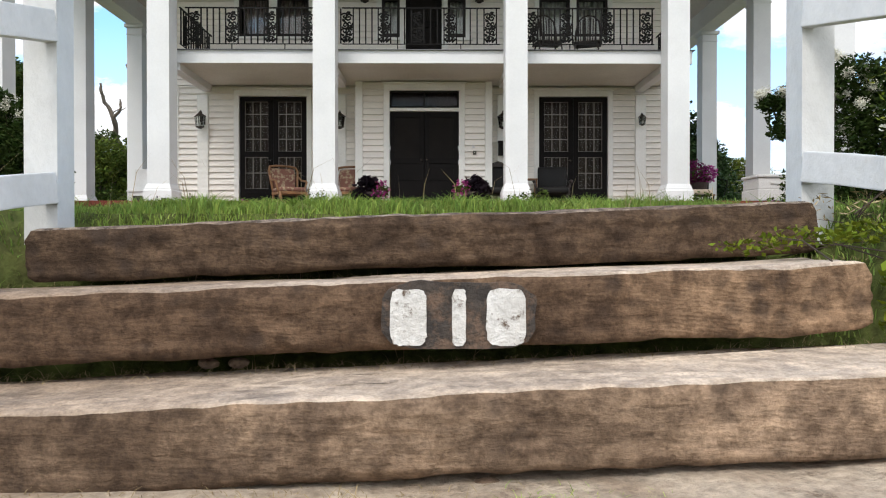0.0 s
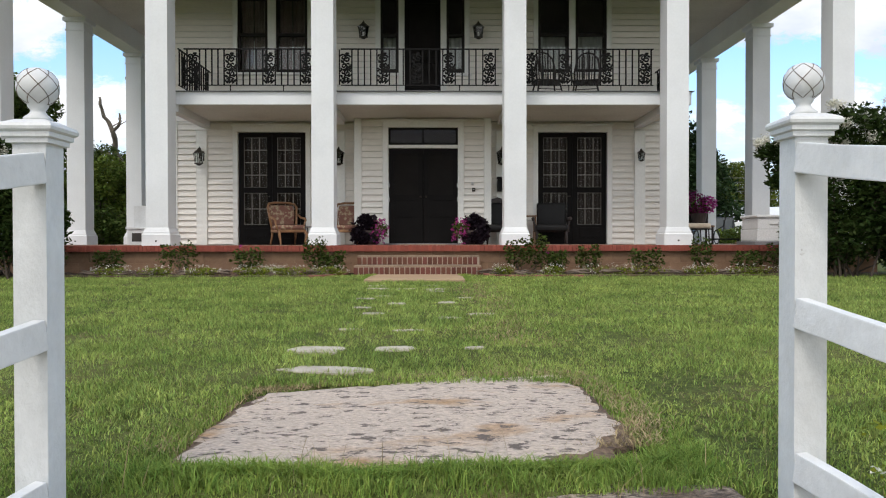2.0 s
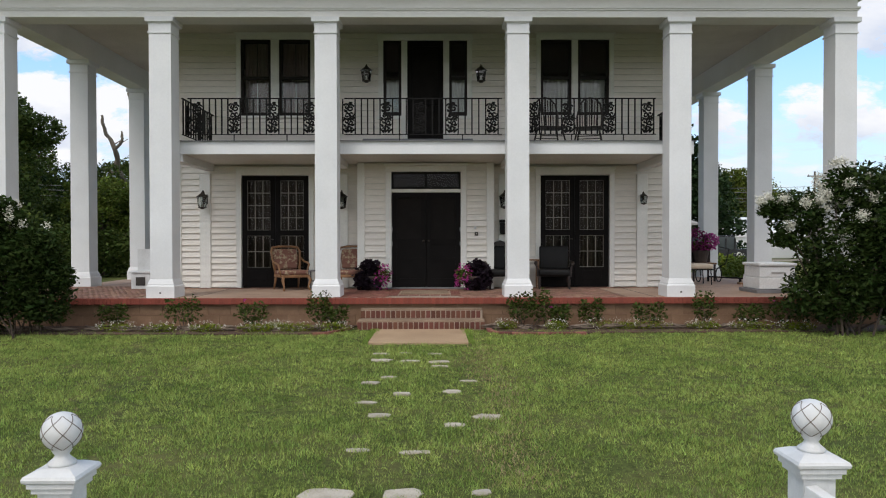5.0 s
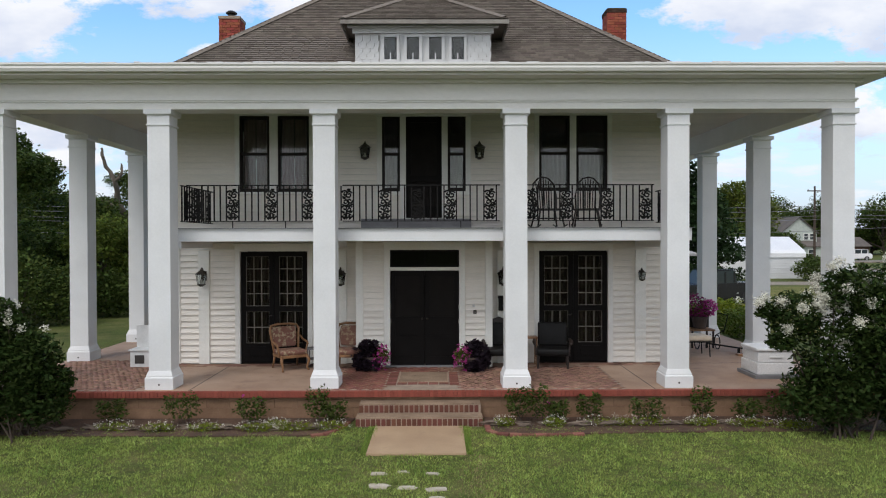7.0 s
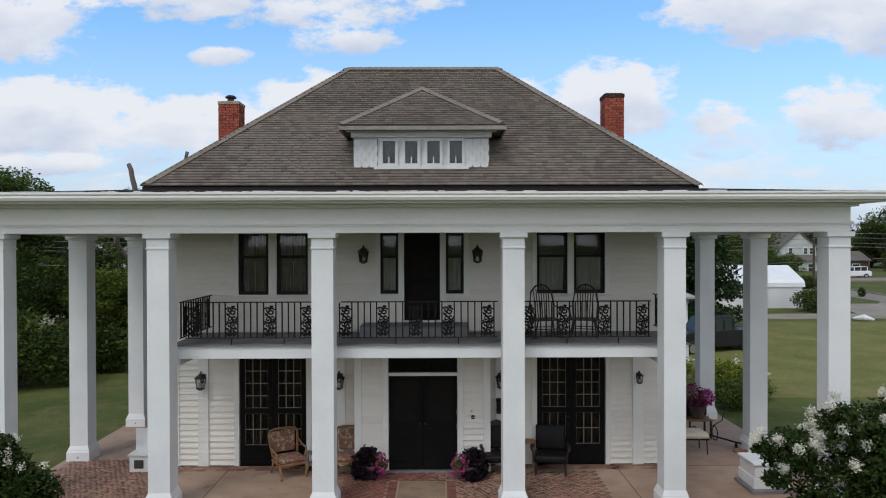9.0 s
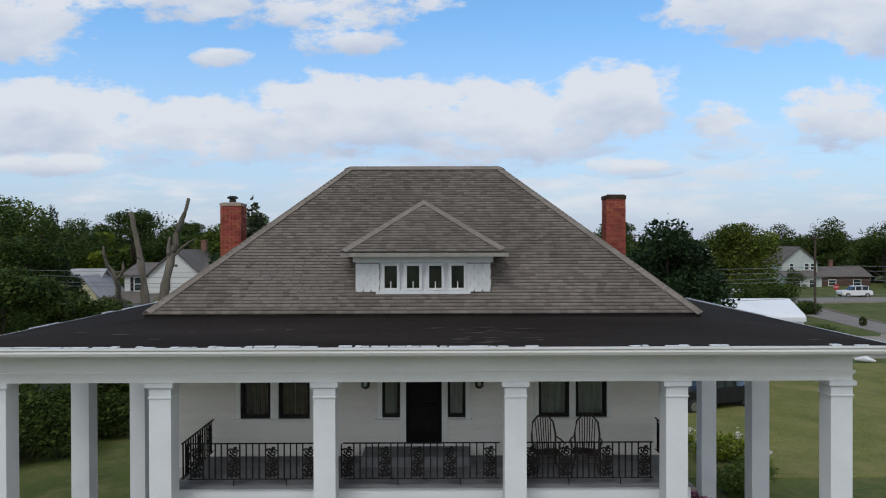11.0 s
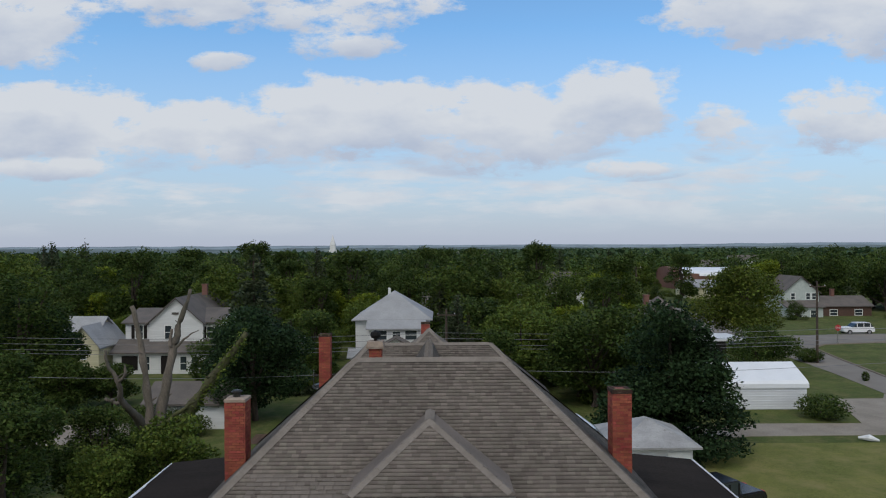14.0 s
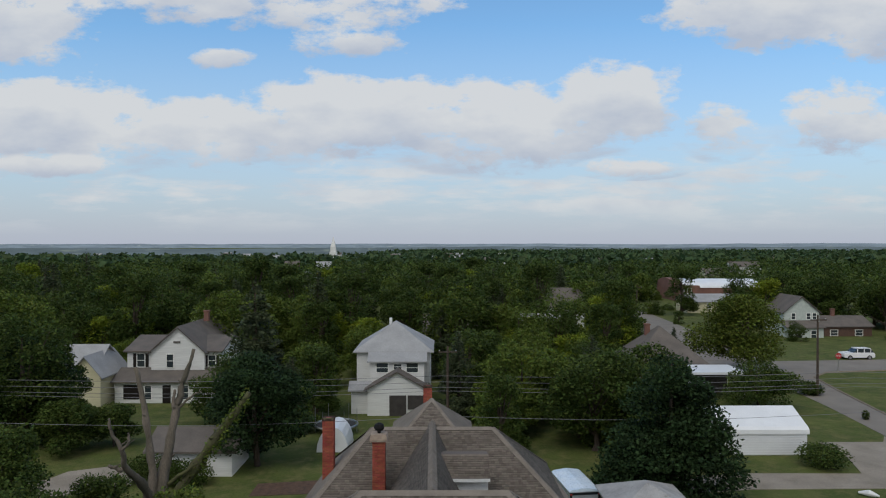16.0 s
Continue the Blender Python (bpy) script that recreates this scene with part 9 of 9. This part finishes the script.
# concrete blocks of the porch front
front = part("porch_front", boxes((-8.25, 7.9, 12.605, 12.655, -0.1, 0.44)), BLOCK, house, "brown-stained concrete block porch front")
block = mesh_of("block", boxes((-0.199, 0.199, 0, 0.05, 0, 0.196), bevel=0.003), BLOCK)
for r in range(2):
    for k in range(42):
        x = -8.1 + k * 0.402 + (0.2 if r else 0)
        if x < 7.75:
            o = part("block", block, BLOCK, front)
            o.location = (x, 12.568 + rnd.uniform(-0.002, 0.002), 0.046 + r * 0.199)
# brick paving on the porch: a herringbone field before the doors and a band along the wall
pav = part("brick_paving", boxes((-2.25, 3.40, 12.62, 14.93, PZ + 0.001, PZ + 0.003)), MORTAR, house, "old red brick paving laid in herringbone")
part("paving_bed", boxes((-8.15, -5.36, 12.62, 15.9, PZ + 0.001, PZ + 0.003)), MORTAR, house)
flat = mesh_of("brick", boxes((-0.088, 0.088, -0.037, 0.037, 0, 0.006), bevel=0.002), BRICK_ONE)
count, rv, rf = 0, [], []
for i in range(-30, 30):
    for j in range(2, 50):
        for turn, dx, dy in ((45, 0.0, 0.0), (-45, 0.1061, 0.0354)):
            x = -2.4 + i * 0.2121 + dx + (j * 0.0707) % 0.2121
            y = 12.5 + j * 0.0707 + dy
            if not (-2.18 < x < 3.33 and 12.70 < y < 14.86 or -8.08 < x < -5.42 and 12.70 < y < 15.8) or (-0.98 < x < 0.46 and 12.6 < y < 14.42):
                continue
            zz = PZ + 0.0035 + rnd.uniform(0, 0.002)
            if count < 300 and -1.8 < x < 1.3:
                o = part("brick", flat, BRICK_ONE, pav)
                o.matrix_basis = pose(x, y, zz, 0, 0, turn)
                count += 1
            else:
                c, s_ = math.cos(radians(turn)), math.sin(radians(turn))
                k0 = len(rv)
                for z_ in (zz, zz + 0.006):
                    rv += [(x + c * a - s_ * b, y + s_ * a + c * b, z_) for a, b in ((-0.088, -0.037), (0.088, -0.037), (0.088, 0.037), (-0.088, 0.037))]
                rf += [(k0 + 4, k0 + 5, k0 + 6, k0 + 7)] + [(k0 + a, k0 + (a + 1) % 4, k0 + 4 + (a + 1) % 4, k0 + 4 + a) for a in range(4)]
part("more_bricks", soup("more_bricks", rv, rf, BRICK_OLD), BRICK_OLD, pav)["kind"] = "stuff"
for x in (-4.42, 3.92):
    part("floor_joint", boxes((x - 0.008, x + 0.008, 12.62, 15.36, PZ + 0.0005, PZ + 0.002)), DARK, house)
part("floor_joint", boxes((5.15, 7.3, 15.26, 15.275, PZ + 0.0005, PZ + 0.002)), DARK, house)
mid = part("paving_panel", boxes((-0.73, 0.22, 13.30, 14.28, PZ + 0.001, PZ + 0.0085)), FLOOR, house)
for x, y0, y1 in ((-0.84, 13.05, 14.38), (0.33, 13.05, 14.38)):
    y = y0
    while y < y1:
        o = part("brick", flat, BRICK_ONE, pav)
        o.location = (x, y, PZ + 0.005)
        y += 0.095
for x in np.arange(-0.64, 0.25, 0.195):
    for y in (13.12, 13.23, 14.36):
        o = part("brick", flat, BRICK_ONE, pav)
        o.location = (x, y, PZ + 0.005)
bm = bmesh.new()
for lo, hi in ((-5.5, -4.3), (-2.75, -2.2), (1.75, 2.2), (3.8, 5.0), (-4.25, -2.8), (2.25, 3.75)):
    x = lo
    while x < hi:
        for r in range(3):
            if rnd.random() < 0.86:
                box(bm, x + (0.1 if r % 2 else 0), x + 0.193 + (0.1 if r % 2 else 0), 15.05 + r * 0.105, 15.145 + r * 0.105, PZ + 0.001, PZ + 0.006)
        x += 0.205
part("wall_bricks", bm, BRICK_OLD, house, fix=False)["kind"] = "stuff"


# shingles
def shingle_rows(a, b, c, d, parent, material, singles=None, step=0.108, width=0.17):
    """Courses of shingles on the slope with eave a-b and top d-c. singles: (first, last course, lo, hi) laid as pieces of their own."""
    a, b, c, d = (Vector(p) for p in (a, b, c, d))
    up0 = ((d + c) / 2 - (a + b) / 2)
    across = (b - a).normalized()
    up = (up0 - across * up0.dot(across)).normalized()
    nrm = across.cross(up).normalized()
    if nrm.z < 0:
        nrm = -nrm
    length = ((d + c) / 2 - (a + b) / 2).dot(up)
    verts, faces, tab = [], [], None
    n = int(length / step)
    for r in range(n):
        f = r * step / length
        l, q = a.lerp(d, f), b.lerp(c, f)
        span = (q - l).length
        s = -rnd.uniform(0, width)
        while s < span:
            w = width * rnd.choice((1.0, 1.0, 0.75, 1.2))
            lo, hi = max(s, 0.0), min(s + w - 0.006, span)
            if hi - lo > 0.03:
                p = l + across * lo
                j = rnd.uniform(-0.004, 0.004)
                if singles and singles[0] <= r < singles[1] and singles[2] < p.x < singles[3] and hi - lo > width * 0.9:
                    if tab is None:
                        t = bmesh.new()
                        poly(t, [(0, 0, 0.020), (0.164, 0, 0.020), (0.164, step * 1.05, 0.003), (0, step * 1.05, 0.003)], [(0, 0.007, 0.001), (0.164, 0.007, 0.001), (0.164, 0, 0.020), (0, 0, 0.020)])
                        tab = mesh_of("shingle", t, SHINGLE_ONE, fix=False)
                    o = part("shingle", tab, SHINGLE_ONE, parent)
                    o.matrix_basis = Matrix(((across.x, up.x, nrm.x, p.x), (across.y, up.y, nrm.y, p.y + j), (across.z, up.z, nrm.z, p.z), (0, 0, 0, 1)))
                else:
                    e = up * j
                    k = len(verts)
                    w_ = across * (hi - lo)
                    u_ = up * step * 1.05
                    verts += [p + e + nrm * 0.020, p + e + w_ + nrm * 0.020, p + w_ + u_ + nrm * 0.003, p + u_ + nrm * 0.003, p + e + up * 0.007 + nrm * 0.001, p + e + w_ + up * 0.007 + nrm * 0.001]
                    faces += [(k, k + 1, k + 2, k + 3), (k + 4, k + 5, k + 1, k)]
            s += w
    ob = part("shingles", soup("shingles", [tuple(v) for v in verts], faces, material), material, parent)
    ob["kind"] = "stuff"


shingle_rows(E1, E2, R2, R1, roof, SHINGLE, (2, 20, -4.5, -2.1))
shingle_rows(D1, D2, Q2, Q1, roof, SHINGLE)
shingle_rows(E2, C2, R2, R2, roof, SHINGLE)
shingle_rows(C1, E1, R1, R1, roof, SHINGLE)
shingle_rows(D2, B2, Q2, Q2, roof, SHINGLE)
shingle_rows((-2.03, 15.05, 7.905), (1.55, 15.05, 7.905), DT, DT, dr, SHINGLE)
shingle_rows(SL0, SL1, S1, S0, roof, SHINGLE)
shingle_rows(SR1, SR0, S0, S1, roof, SHINGLE)
shingle_rows((-0.3, 25.52, 8.465), (1.66, 25.52, 8.465), (1.66, 26.45, 9.105), (-0.3, 26.45, 9.105), roof, SHINGLE)
shingle_rows((-2.75, 33.2, 7.0), (1.60, 33.2, 7.0), (-0.58, 36.5, 9.0), (-0.58, 36.5, 9.0), roof, SHINGLE)
settle(house, (HX, 15.4, PZ))
